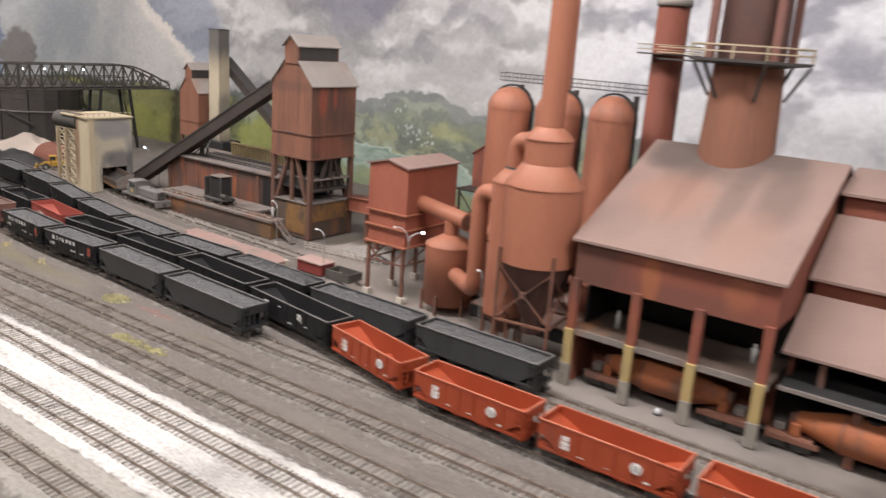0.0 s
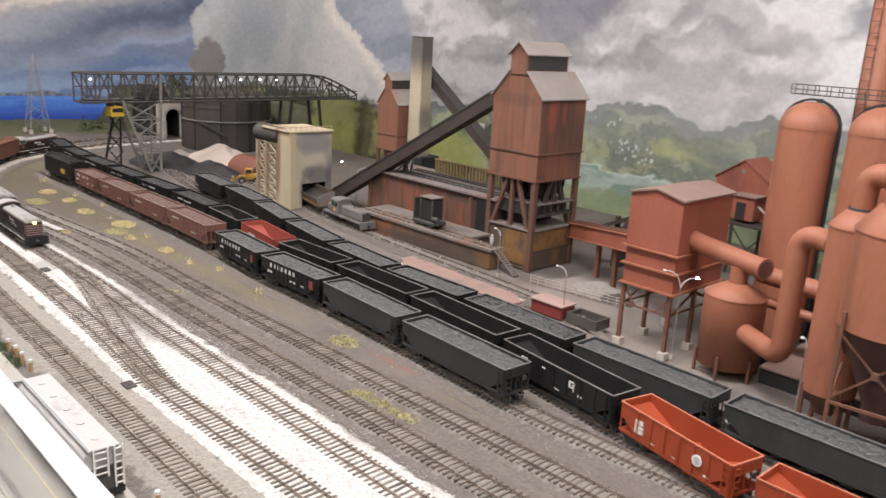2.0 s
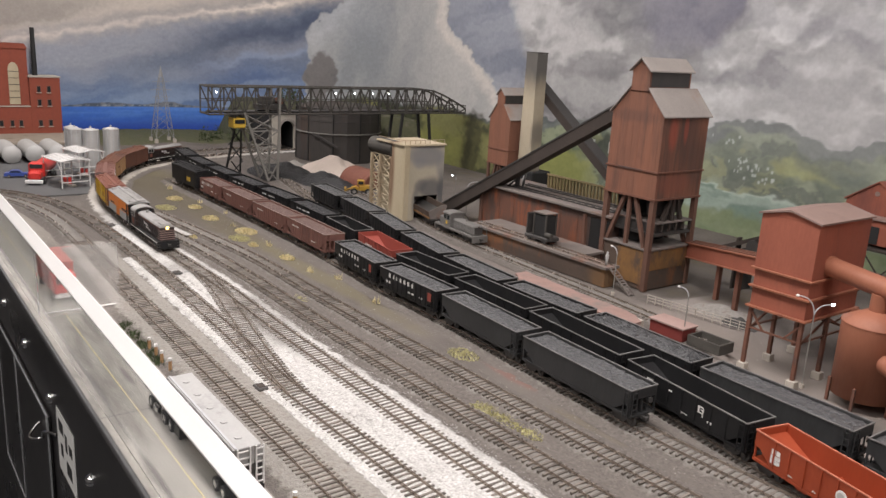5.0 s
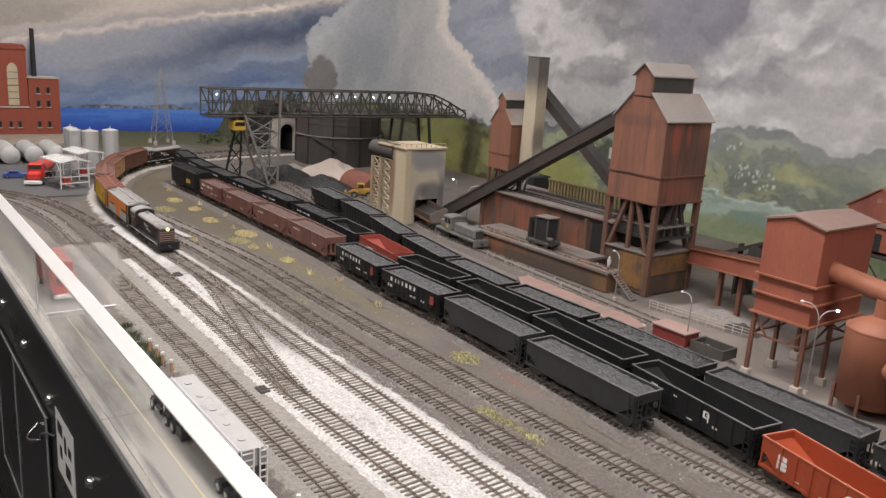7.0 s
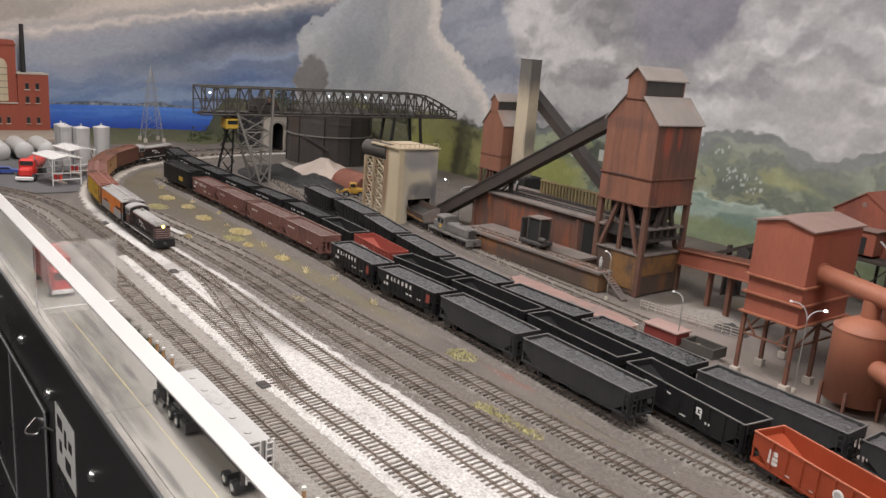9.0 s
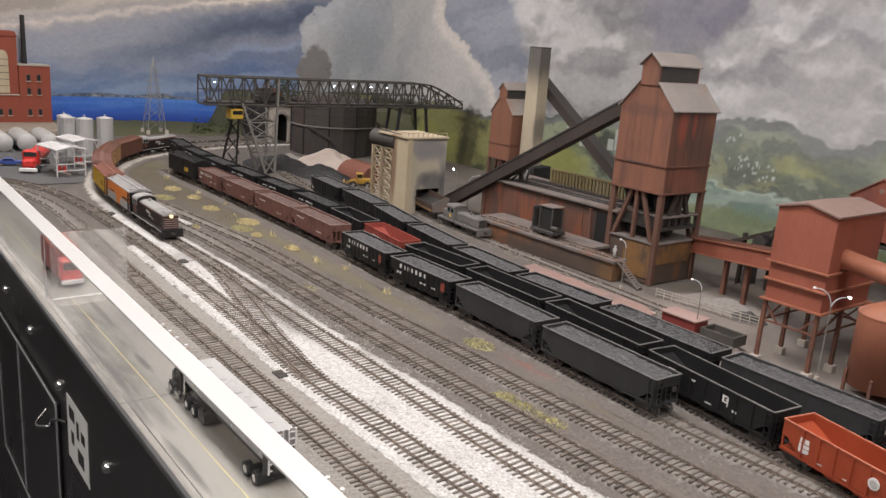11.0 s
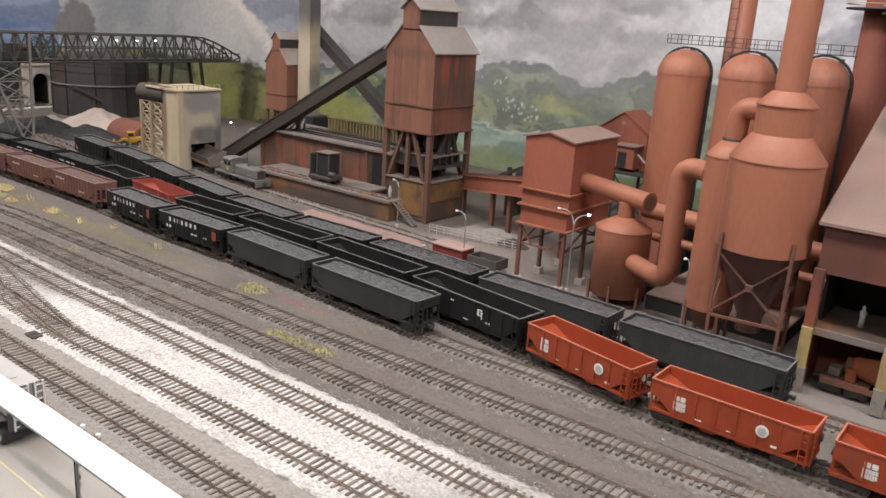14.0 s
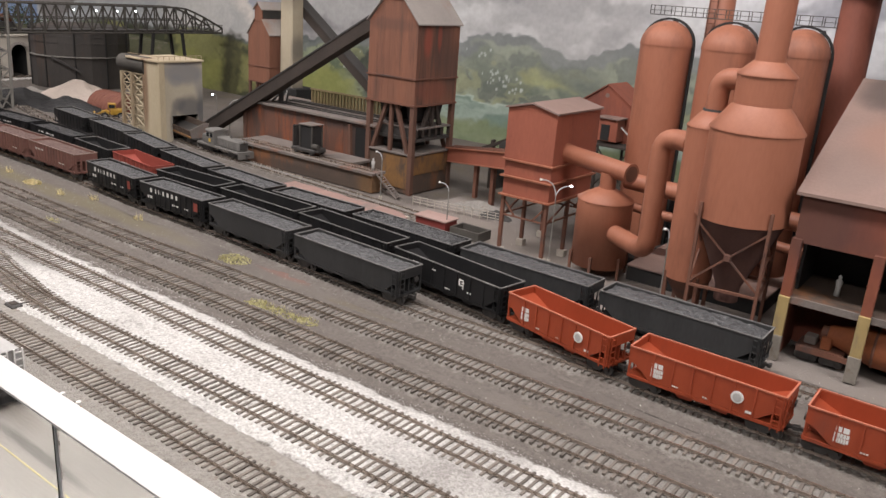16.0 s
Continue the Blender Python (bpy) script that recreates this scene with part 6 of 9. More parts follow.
    for i in range(6):
        y = 0.012 + i * (d - 0.024) / 5
        box(bm, -0.004, 0.0, y - 0.0015, y + 0.0015, 0.083, 0.095)
    part("deck_rail", bm, M_DARKWOOD, tw)
    part("base_wall", boxes((-w + 0.003, -0.003, 0.003, d - 0.003, -0.013, 0.053), bevel=0.001), M_TANCONC, tw, "rust-stained base wall")
    part("base_panel", boxes((-0.0029, -0.0019, 0.010, d - 0.010, 0.020, 0.051)), M_ORRUST, tw, "orange rust panel")
    part("base_panel", boxes((-w + 0.040, -0.010, 0.0019, 0.0029, -0.004, 0.051)), M_ORRUST, tw, "rust-brown panel")
    part("base_cap", boxes((-w, 0.0, 0.0, d, 0.0532, 0.056)), M_BENCHTOP, tw)
    return tw


coal_tower(pose(-1.027, 0.994, 0))
coal_tower(pose(-1.543, 1.138, 0), (0.66, 0.66, 0.77), "smaller rust-red coal bunker tower beside the stack")


def conveyor(p, q, w, h, label, legs=()):
    c = thing("conveyor", label, "conveyor")
    part("gallery", beam(bmesh.new(), p, q, w, h), M_DARKWOOD, c)
    up = Vector((0, 0, h * 0.55))
    part("gallery_roof", beam(bmesh.new(), Vector(p) + up, Vector(q) + up, w * 1.1, h * 0.12), M_STEEL, c)
    for s in legs:
        t = Vector(p).lerp(Vector(q), s)
        bm = bmesh.new()
        for e in (-1, 1):
            beam(bm, (t.x, t.y + e * w, 0), (t.x, t.y + e * w * 0.4, t.z - h / 2), 0.004)
        part("trestle", bm, M_DARKWOOD, c)
    return c


conveyor((-1.56, 0.99, 0.018), (-1.105, 1.03, 0.284), 0.028, 0.022, "long dark covered conveyor sloping up to the coal tower")
conveyor((-1.532, 1.208, 0.276), (-1.27, 1.20, 0.100), 0.024, 0.020, "dark covered conveyor sloping down behind the stack")

st = thing("smoke_stack", "square weathered cream and grey concrete stack", "stack", pose(-1.515, 1.175, 0))
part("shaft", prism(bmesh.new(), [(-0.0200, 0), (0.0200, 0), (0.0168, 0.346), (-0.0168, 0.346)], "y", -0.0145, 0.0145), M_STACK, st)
part("top_rim", boxes((-0.0174, 0.0174, -0.0152, 0.0152, 0.3462, 0.349)), M_GIRDER, st, "soot-grey top")
part("base_block", boxes((-0.03, 0.034, -0.018, 0.035, 0, 0.10), bevel=0.002), M_SOOTSHADE, st)

M_FENCE = mat("tan_olive_pickets", (0.16, 0.12, 0.055), (0.25, 0.195, 0.10), 60, 0.85, bump=0.1)
# coke ovens: long battery and the bench before it
ck = thing("coke_oven_battery", "long low rust-streaked coke oven building", "industrial building")
M_OVENWALL = mat("rust_run_oven_wall", (0.044, 0.031, 0.027), (0.115, 0.066, 0.050), 70, 0.85, bump=0.2, c3=(0.27, 0.080, 0.030), spots=0.60, stretch=(1, 1, 0.16), soot=((-1.37, 1.0, 0.060, 0.045, 0.03, 0.030, 0.35, (0.21, 0.070, 0.034)), (-1.29, 1.0, 0.050, 0.060, 0.03, 0.040, 0.35, (0.185, 0.060, 0.034)), (-1.20, 1.0, 0.050, 0.035, 0.03, 0.045, 0.35, (0.20, 0.066, 0.032)), (-1.43, 1.0, 0.045, 0.025, 0.03, 0.05, 0.6, (0.060, 0.046, 0.040)), (-1.25, 1.0, 0.082, 0.16, 0.03, 0.010, 0.6, (0.050, 0.036, 0.031)), (-1.28, 1.0, 0.010, 0.16, 0.03, 0.016, 0.5, (0.055, 0.038, 0.032))))
part("wall", boxes((-1.452, -1.115, 1.0, 1.10, 0, 0.089)), M_OVENWALL, ck)
part("corner_post", boxes((-1.4555, -1.4485, 0.9955, 0.9992, 0, 0.0890)), M_TOWERLEG, ck)
part("bay_post", beam(bmesh.new(), (-1.164, 0.9965, 0.0), (-1.170, 0.9965, 0.086), 0.006, 0.004), M_TOWERLEG, ck)
for i in range(6):
    part("wall_seam", boxes((-1.400 + i * 0.042, -1.3992 + i * 0.042, 0.9992, 0.9999, 0.002, 0.087)), M_OVENWALL, ck)
# Flat black plate on the wall stands for the shade inside a bay.
part("dark_recess", boxes((-1.158, -1.1152, 0.9982, 0.9992, 0.0, 0.083)), mat("black_bay", (0.004, 0.004, 0.004), (0.009, 0.008, 0.008), 30, 0.9, bump=0.1), ck, "black plate painted for the shade of the end bay")
part("roof_slab", boxes((-1.458, -1.110, 0.9945, 1.106, 0.0892, 0.0940), bevel=0.0008), M_BENCHTOP, ck, "dusty rust-grey flat roof")
for yy in (1.018, 1.034, 1.058, 1.072):
    part("roof_rail", boxes((-1.40, -1.125, yy - 0.0008, yy + 0.0008, 0.0942, 0.0962)), M_STEEL, ck)
for i in range(17):
    for yy in (1.026, 1.065):
        part("charging_lid", tube(bmesh.new(), (-1.392 + i * 0.0162, yy, 0.0941), (-1.392 + i * 0.0162, yy, 0.0957), 0.0030, 10), M_STEEL, ck)
bm = bmesh.new()
for i in range(24):
    box(bm, -1.36 + i * 0.0085, -1.356 + i * 0.0085, 1.085, 1.089, 0.094, 0.118)
box(bm, -1.362, -1.155, 1.084, 1.090, 0.118, 0.121)
part("roof_fence", bm, M_FENCE, ck, "tan picket rail on the roof")
bm = bmesh.new()
for a, b in (((-1.40, 1.02), (-1.40, 1.08)), ((-1.36, 1.02), (-1.38, 1.05))):
    beam(bm, (*a, 0.094), (*b, 0.135), 0.003)
tube(bm, (-1.385, 1.03, 0.094), (-1.385, 1.03, 0.128), 0.005, 10)
part("roof_pipe", bm, M_STEEL, ck)

bn = thing("quench_bench", "low tan concrete bench wall before the coke ovens", "retaining wall")
part("wall", boxes((-1.382, -1.1202, 0.918, 0.990, 0, 0.0288), (-1.12, -1.044, 0.918, 0.944, 0, 0.0288)), M_TANCONC, bn)
part("top_slab", boxes((-1.386, -1.1162, 0.915, 0.994, 0.0290, 0.0330), (-1.116, -1.041, 0.915, 0.947, 0.0290, 0.0330)), M_BENCHTOP, bn, "dusty top slab")
for yy in (0.925, 0.939):
    part("bench_rail", boxes((-1.372, -1.048, yy - 0.0007, yy + 0.0007, 0.0332, 0.0356)), M_RAIL, bn, "rusty rail on the bench")
pm = thing("pusher_machine", "dark pusher machine with an open cabin on the bench", "machine", pose(-1.208, 0.937, 0.0357))
part("frame", boxes((-0.030, 0.026, -0.015, 0.015, 0.004, 0.010), bevel=0.001), M_STEEL, pm)
part("cabin", boxes((-0.012, 0.016, -0.010, 0.013, 0.0102, 0.047), bevel=0.0008), M_SOOTSHADE, pm)
# Posts and roof plate are coloured lighter to stand for edge highlights.
for xx in (-0.0125, 0.0165):
    for yy in (-0.0105, 0.0135):
        part("cabin_post", boxes((xx - 0.0012, xx + 0.0012, yy - 0.0012, yy + 0.0012, 0.0102, 0.0495)), M_GIRDER, pm)
part("cabin_roof", boxes((-0.0145, 0.0185, -0.0125, 0.0155, 0.0496, 0.0510)), M_BENCHTOP, pm, "thin pale roof plate")
part("screen", boxes((-0.0290, -0.0265, -0.013, 0.012, 0.0102, 0.0460), bevel=0.0004), M_STEEL, pm)
part("screen_stay", beam(bmesh.new(), (-0.0264, -0.012, 0.044), (-0.0138, -0.0105, 0.049), 0.0012), M_STEEL, pm)
part("motor", boxes((0.0185, 0.0330, -0.013, 0.006, 0.0060, 0.0140), bevel=0.0014), M_STEEL, pm)
part("motor_drum", tube(bmesh.new(), (0.0200, -0.011, 0.0160), (0.0330, -0.011, 0.0160), 0.0042, 14), M_GIRDER, pm)
for xx in (-0.020, 0.018):
    for yy in (-0.012, 0.012):
        part("wheel", tube(bmesh.new(), (xx, yy - 0.002, 0.0042), (xx, yy + 0.002, 0.0042), 0.0042, 12), M_STEEL, pm)

# stairs down from the bench
sr = thing("stairs", "thin grey steel stairs leaning on the bench", "stairs")
for yy in (0.923, 0.934):
    part("stringer", beam(bmesh.new(), (-1.041, yy, 0.033), (-0.996, yy, 0.000), 0.0012, 0.0024), M_BENCHTOP, sr)
for i in range(11):
    f = (i + 0.5) / 11
    part("tread", boxes((-1.041 + 0.045 * f - 0.0018, -1.041 + 0.045 * f + 0.0018, 0.9242, 0.9328, 0.0325 - 0.033 * f, 0.0334 - 0.033 * f)), M_BENCHTOP, sr)


def quench_tower():
    q = thing("quench_tower", "cream and sooty grey quenching tower with a round tank", "tower")
    x0, x1, y0, y1, h = -1.700, -1.563, 0.885, 0.982, 0.152
    ring = [(y0, 0), (y0 + 0.026, 0), (y0 + 0.026, 0.050), (y1 - 0.013, 0.050), (y1 - 0.013, 0), (y1, 0), (y1, h), (y0, h)]
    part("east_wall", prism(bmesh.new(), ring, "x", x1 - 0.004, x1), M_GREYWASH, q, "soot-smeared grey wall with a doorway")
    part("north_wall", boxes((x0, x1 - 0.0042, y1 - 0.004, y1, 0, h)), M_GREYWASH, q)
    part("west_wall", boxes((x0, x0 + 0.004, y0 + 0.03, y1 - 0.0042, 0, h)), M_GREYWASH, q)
    part("south_wall", boxes((x1 - 0.050, x1 - 0.0042, y0, y0 + 0.006, 0, h)), M_CREAM, q, "cream south wall")
    part("corner_post", boxes((x1 - 0.002, x1 + 0.002, y0 - 0.002, y0 + 0.010, 0, h)), M_CREAM, q)
    part("inner_wall", boxes((x0 + 0.0045, x1 - 0.052, y0 + 0.026, y0 + 0.030, 0, h)), M_CREAM, q)
    part("dark_lining", boxes((x0 + 0.02, x1 - 0.006, y0 + 0.032, y1 - 0.006, 0.052, 0.055)), M_SOOTSHADE, q)
    for ya, yb in ((y0 + 0.0305, y0 + 0.032), (y1 - 0.0055, y1 - 0.0042)):
        part("dark_lining", boxes((x0 + 0.02, x1 - 0.006, ya, yb, 0.0, 0.052)), M_SOOTSHADE, q)
    for x in (x0 + 0.006, x0 + 0.040, x1 - 0.054):
        part("lattice_post", boxes((x - 0.003, x + 0.003, y0, y0 + 0.006, 0, 0.124)), M_CREAM, q)
    n = 6
    for k, (a, b) in enumerate(((x0 + 0.008, x0 + 0.038), (x0 + 0.042, x1 - 0.056))):
        bm = bmesh.new()
        for i in range(n):
            z0, z1 = 0.124 * i / n, 0.124 * (i + 1) / n
            beam(bm, (a, y0 + 0.003, z0), (b, y0 + 0.003, z1), 0.002)
            beam(bm, (b, y0 + 0.003, z0), (a, y0 + 0.003, z1), 0.002)
            beam(bm, (a, y0 + 0.003, z1), (b, y0 + 0.003, z1), 0.002)
        part("lattice", bm, M_CREAM, q)
    part("roof", boxes((x0 + 0.03, x1 + 0.003, y0 - 0.003, y1 + 0.003, h + 0.0002, h + 0.004), bevel=0.0006), M_CREAM, q)
    bm = bmesh.new()
    for i in range(9):
        y = y0 + i * (y1 - y0) / 8
        beam(bm, (x1 - 0.002, y, h + 0.004), (x1 - 0.002, y, h + 0.012), 0.001)
    beam(bm, (x1 - 0.002, y0, h + 0.012), (x1 - 0.002, y1, h + 0.012), 0.001)
    beam(bm, (x0 + 0.035, y0, h + 0.010), (x1 - 0.002, y0, h + 0.012), 0.001)
    part("roof_rail", bm, M_CREAM, q)
    tank = tube(bmesh.new(), (x0 - 0.004, y0 + 0.014, 0.140), (x1 - 0.052, y0 + 0.014, 0.140), 0.0175, 24)
    part("tank", tank, M_GIRDER, q, "round grey tank lying under the roof")
    return q


quench_tower()


def gantry_crane():
    g = thing("gantry_crane", "long grey steel ore bridge crane on lattice legs", "gantry crane")
    x0, x1, za, zb = -2.128, -2.075, 0.166, 0.230
    ya, yb = 0.672, 1.43
    n = 26
    for x in (x0, x1):
        ys = [ya + (yb - ya) * i / n for i in range(n + 1)]
        tz = [zb if y < 1.30 else zb - (zb - za - 0.012) * ((y - 1.30) / (yb - 1.30)) ** 1.3 for y in ys]
        part("top_chord", pipe(bmesh.new(), [(x, y, z) for y, z in zip(ys, tz)], 0.003, 4), M_GIRDER, g)
        part("bottom_chord", pipe(bmesh.new(), [(x, ya, za), (x, (ya + yb) / 2, za), (x, yb, za)], 0.003, 4), M_GIRDER, g)
        for i in range(n + 1):
            part("upright", beam(bmesh.new(), (x, ys[i], za), (x, ys[i], tz[i]), 0.0028), M_GIRDER, g)
        for i in range(n):
            a, b = (i, i + 1) if i % 2 else (i + 1, i)
            part("diagonal", beam(bmesh.new(), (x, ys[a], za), (x, ys[b], tz[b]), 0.0026), M_GIRDER, g)
    for i in range(0, n + 1, 2):
        y = ya + (yb - ya) * i / n
        part("cross_beam", beam(bmesh.new(), (x0, y, za), (x1, y, za), 0.003), M_GIRDER, g)
        part("cross_beam", beam(bmesh.new(), (x0, y, zb if y < 1.30 else za + 0.02), (x1, y, zb if y < 1.30 else za + 0.02), 0.003), M_GIRDER, g)
    # the lattice leg by the yard, wide at the top, and a dark lattice pier behind the cab
    for x in (x0, x1):
        part("leg", beam(bmesh.new(), (x, 0.822, 0.0), (x, 0.760, za + 0.004), 0.0048), M_PALEGIRDER, g, "pale grey lattice leg")
        part("leg", beam(bmesh.new(), (x, 0.846, 0.0), (x, 0.853, zb), 0.0048), M_PALEGIRDER, g, "pale grey lattice leg")
        zs = [0.0, 0.045, 0.085, 0.125, za]
        for z0, z1 in zip(zs, zs[1:]):
            l0, l1 = 0.822 - 0.062 * z0 / za, 0.822 - 0.062 * z1 / za
            part("leg_brace", beam(bmesh.new(), (x, l0, z0), (x, 0.848, z1), 0.0026), M_PALEGIRDER, g)
            part("leg_brace", beam(bmesh.new(), (x, 0.848, z0), (x, l1, z1), 0.0026), M_PALEGIRDER, g)
            part("leg_strut", beam(bmesh.new(), (x, l1, z1), (x, 0.850, z1), 0.0028), M_PALEGIRDER, g)
    for y, z in ((0.835, 0.02), (0.80, 0.085), (0.849, 0.085), (0.849, 0.125)):
        part("leg_tie", beam(bmesh.new(), (x0, y, z), (x1, y, z), 0.0026), M_PALEGIRDER, g)
    for y in (0.755, 0.795):
        part("pier_leg", beam(bmesh.new(), (-2.19, y, 0.0), (-2.15, 0.775 + (y - 0.775) * 0.4, 0.130), 0.0042), M_SOOTSHADE, g)
    for z0, z1 in ((0.0, 0.04), (0.04, 0.08), (0.08, 0.125)):
        part("pier_brace", beam(bmesh.new(), (-2.17, 0.757, z0), (-2.16, 0.790, z1), 0.0024), M_SOOTSHADE, g)
        part("pier_brace", beam(bmesh.new(), (-2.17, 0.793, z0), (-2.16, 0.760, z1), 0.0024), M_SOOTSHADE, g)
    for x in (x0, x1):
        for y in (1.215, 1.30):
            part("far_leg", beam(bmesh.new(), (x, y + (0.02 if y > 1.25 else -0.02), 0.0), (x, y, za), 0.0065), M_SOOTSHADE, g)
    for x in (x0 + 0.001, x1 - 0.001):
        part("mid_chord", beam(bmesh.new(), (x, ya, (za + zb) / 2), (x, 1.30, (za + zb) / 2), 0.0022), M_GIRDER, g)
    part("catwalk", boxes((x0 + 0.006, x1 - 0.006, ya + 0.01, yb - 0.05, za + 0.004, za + 0.006)), M_STEEL, g)
    part("trolley", boxes((x0 + 0.008, x1 - 0.008, 0.80, 0.872, za + 0.010, za + 0.022), (x0 + 0.014, x1 - 0.016, 0.812, 0.846, za + 0.0222, za + 0.040)), M_STEEL, g, "dark hoist trolley inside the bridge")
    part("hoist_drum", tube(bmesh.new(), (x0 + 0.012, 0.862, za + 0.030), (x1 - 0.012, 0.862, za + 0.030), 0.008, 14), M_RUST, g)
    part("trolley_cab", boxes((-2.115, -2.08, 0.735, 0.766, 0.132, 0.156), bevel=0.002), M_YELLOW, g, "yellow operator's cab under the bridge")
    part("cab_window", boxes((-2.0798, -2.079, 0.738, 0.763, 0.143, 0.152)), M_WINDOW, g)
    part("cab_hanger", boxes((-2.112, -2.082, 0.738, 0.742, 0.1555, 0.166), (-2.112, -2.082, 0.759, 0.763, 0.1555, 0.166)), M_GIRDER, g)
    for y in (0.69, 1.005, 1.06, 1.115, 1.165):
        bulb = lathe(bmesh.new(), [(0, -0.0022), (0.0022, 0), (0, 0.0022)], (x1 + 0.004, y, zb - 0.012), 10)
        part("work_light", bulb, M_GLOW, g, "small lit white work light")
    return g


gantry_crane()

gt = thing("gas_holder", "wide black ribbed gas holder tank with a walkway ring", "storage tank", pose(-2.40, 1.198, 0))
part("shell", lathe(bmesh.new(), [(0.0, 0.0), (0.128, 0.0), (0.128, 0.155), (0.10, 0.162), (0.0, 0.165)], seg=20, smooth=False), mat("black_rust_streaked_plate", (0.026, 0.024, 0.023), (0.068, 0.060, 0.054), 30, 0.7, bump=0.15, c3=(0.085, 0.05, 0.033), spots=0.34, stretch=(1, 1, 0.2)), gt)
for zz, dr, hh in ((0.082, 0.004, 0.003), (0.118, 0.0012, 0.0016), (0.135, 0.0012, 0.0016), (0.152, 0.0030, 0.004)):
    part("hoop", lathe(bmesh.new(), [(0.1275, zz), (0.128 + dr, zz), (0.128 + dr, zz + hh), (0.1275, zz + hh)], seg=20, smooth=False), M_PALEGIRDER if zz == 0.082 else M_STEEL, gt)
for i in range(10):
    a = 2 * math.pi * i / 10
    part("column", beam(bmesh.new(), (0.129 * math.cos(a), 0.129 * math.sin(a), 0), (0.129 * math.cos(a), 0.129 * math.sin(a), 0.160), 0.003), M_SOOTSHADE, gt)
a0, a1 = math.radians(-62), math.radians(-30)
part("stair", beam(bmesh.new(), (0.134 * math.cos(a0), 0.134 * math.sin(a0), 0.082), (0.136 * math.cos(a1), 0.136 * math.sin(a1), 0.046), 0.004, 0.006), M_STEEL, gt, "steel stair on the tank's side")

tp = thing("tunnel_portal", "grey stone tunnel portal with a dark arch", "tunnel portal")
bm = bmesh.new()
PC, PR = 1.124, 0.024
arch = [(PC - PR * math.cos(math.pi * i / 12), 0.066 + PR * math.sin(math.pi * i / 12)) for i in range(13)]
outline = [(1.074, 0), (1.074, 0.112), (1.176, 0.112), (1.176, 0), (PC + PR, 0)] + arch[::-1] + [(PC - PR, 0)]
prism(bm, outline, "x", -2.612, -2.60)
part("stone_face", bm, M_CONC, tp)
part("coping", boxes((-2.616, -2.595, 1.070, 1.180, 0.1122, 0.118), bevel=0.001), M_CONC, tp)
# Bore walls are coloured black in place of the tunnel's inner shade.
part("dark_bore", boxes((-2.78, -2.775, 1.07, 1.18, 0.001, 0.10), (-2.775, -2.6122, 1.074, PC - PR - 0.001, 0.001, 0.10), (-2.775, -2.6122, PC + PR + 0.001, 1.176, 0.001, 0.10), (-2.775, -2.6122, 1.074, 1.176, 0.10, 0.104)), M_SOOTSHADE, tp, "tunnel bore with its shade painted black")
for i in range(13):
    a = math.pi * (i + 0.5) / 13
    k = part("voussoir", boxes((-2.5998, -2.5975, -0.0025, 0.0025, 0.0245, 0.032)), M_ROOFGREY, tp) if i == 0 else again(k, Matrix(), tp)
    k.matrix_basis = Matrix.Translation((0, PC, 0.066)) @ Matrix.Rotation(a - math.pi / 2, 4, "X")
for s in (-1, 1):
    for zz in (0.004, 0.022, 0.040):
        part("quoin", boxes((-2.5998, -2.5978, *sorted((PC + s * 0.0245, PC + s * 0.033)), zz, zz + 0.015)), M_ROOFGREY, tp)

# ---------------------------------------------------------------- blast furnace plant
# Rust colour darkened to carry shade on the hopper cone and furnace throat.
M_SHADERUST = mat("dark_maroon_rust", (0.045, 0.02, 0.016), (0.09, 0.04, 0.03), 40, 0.8, bump=0.15)


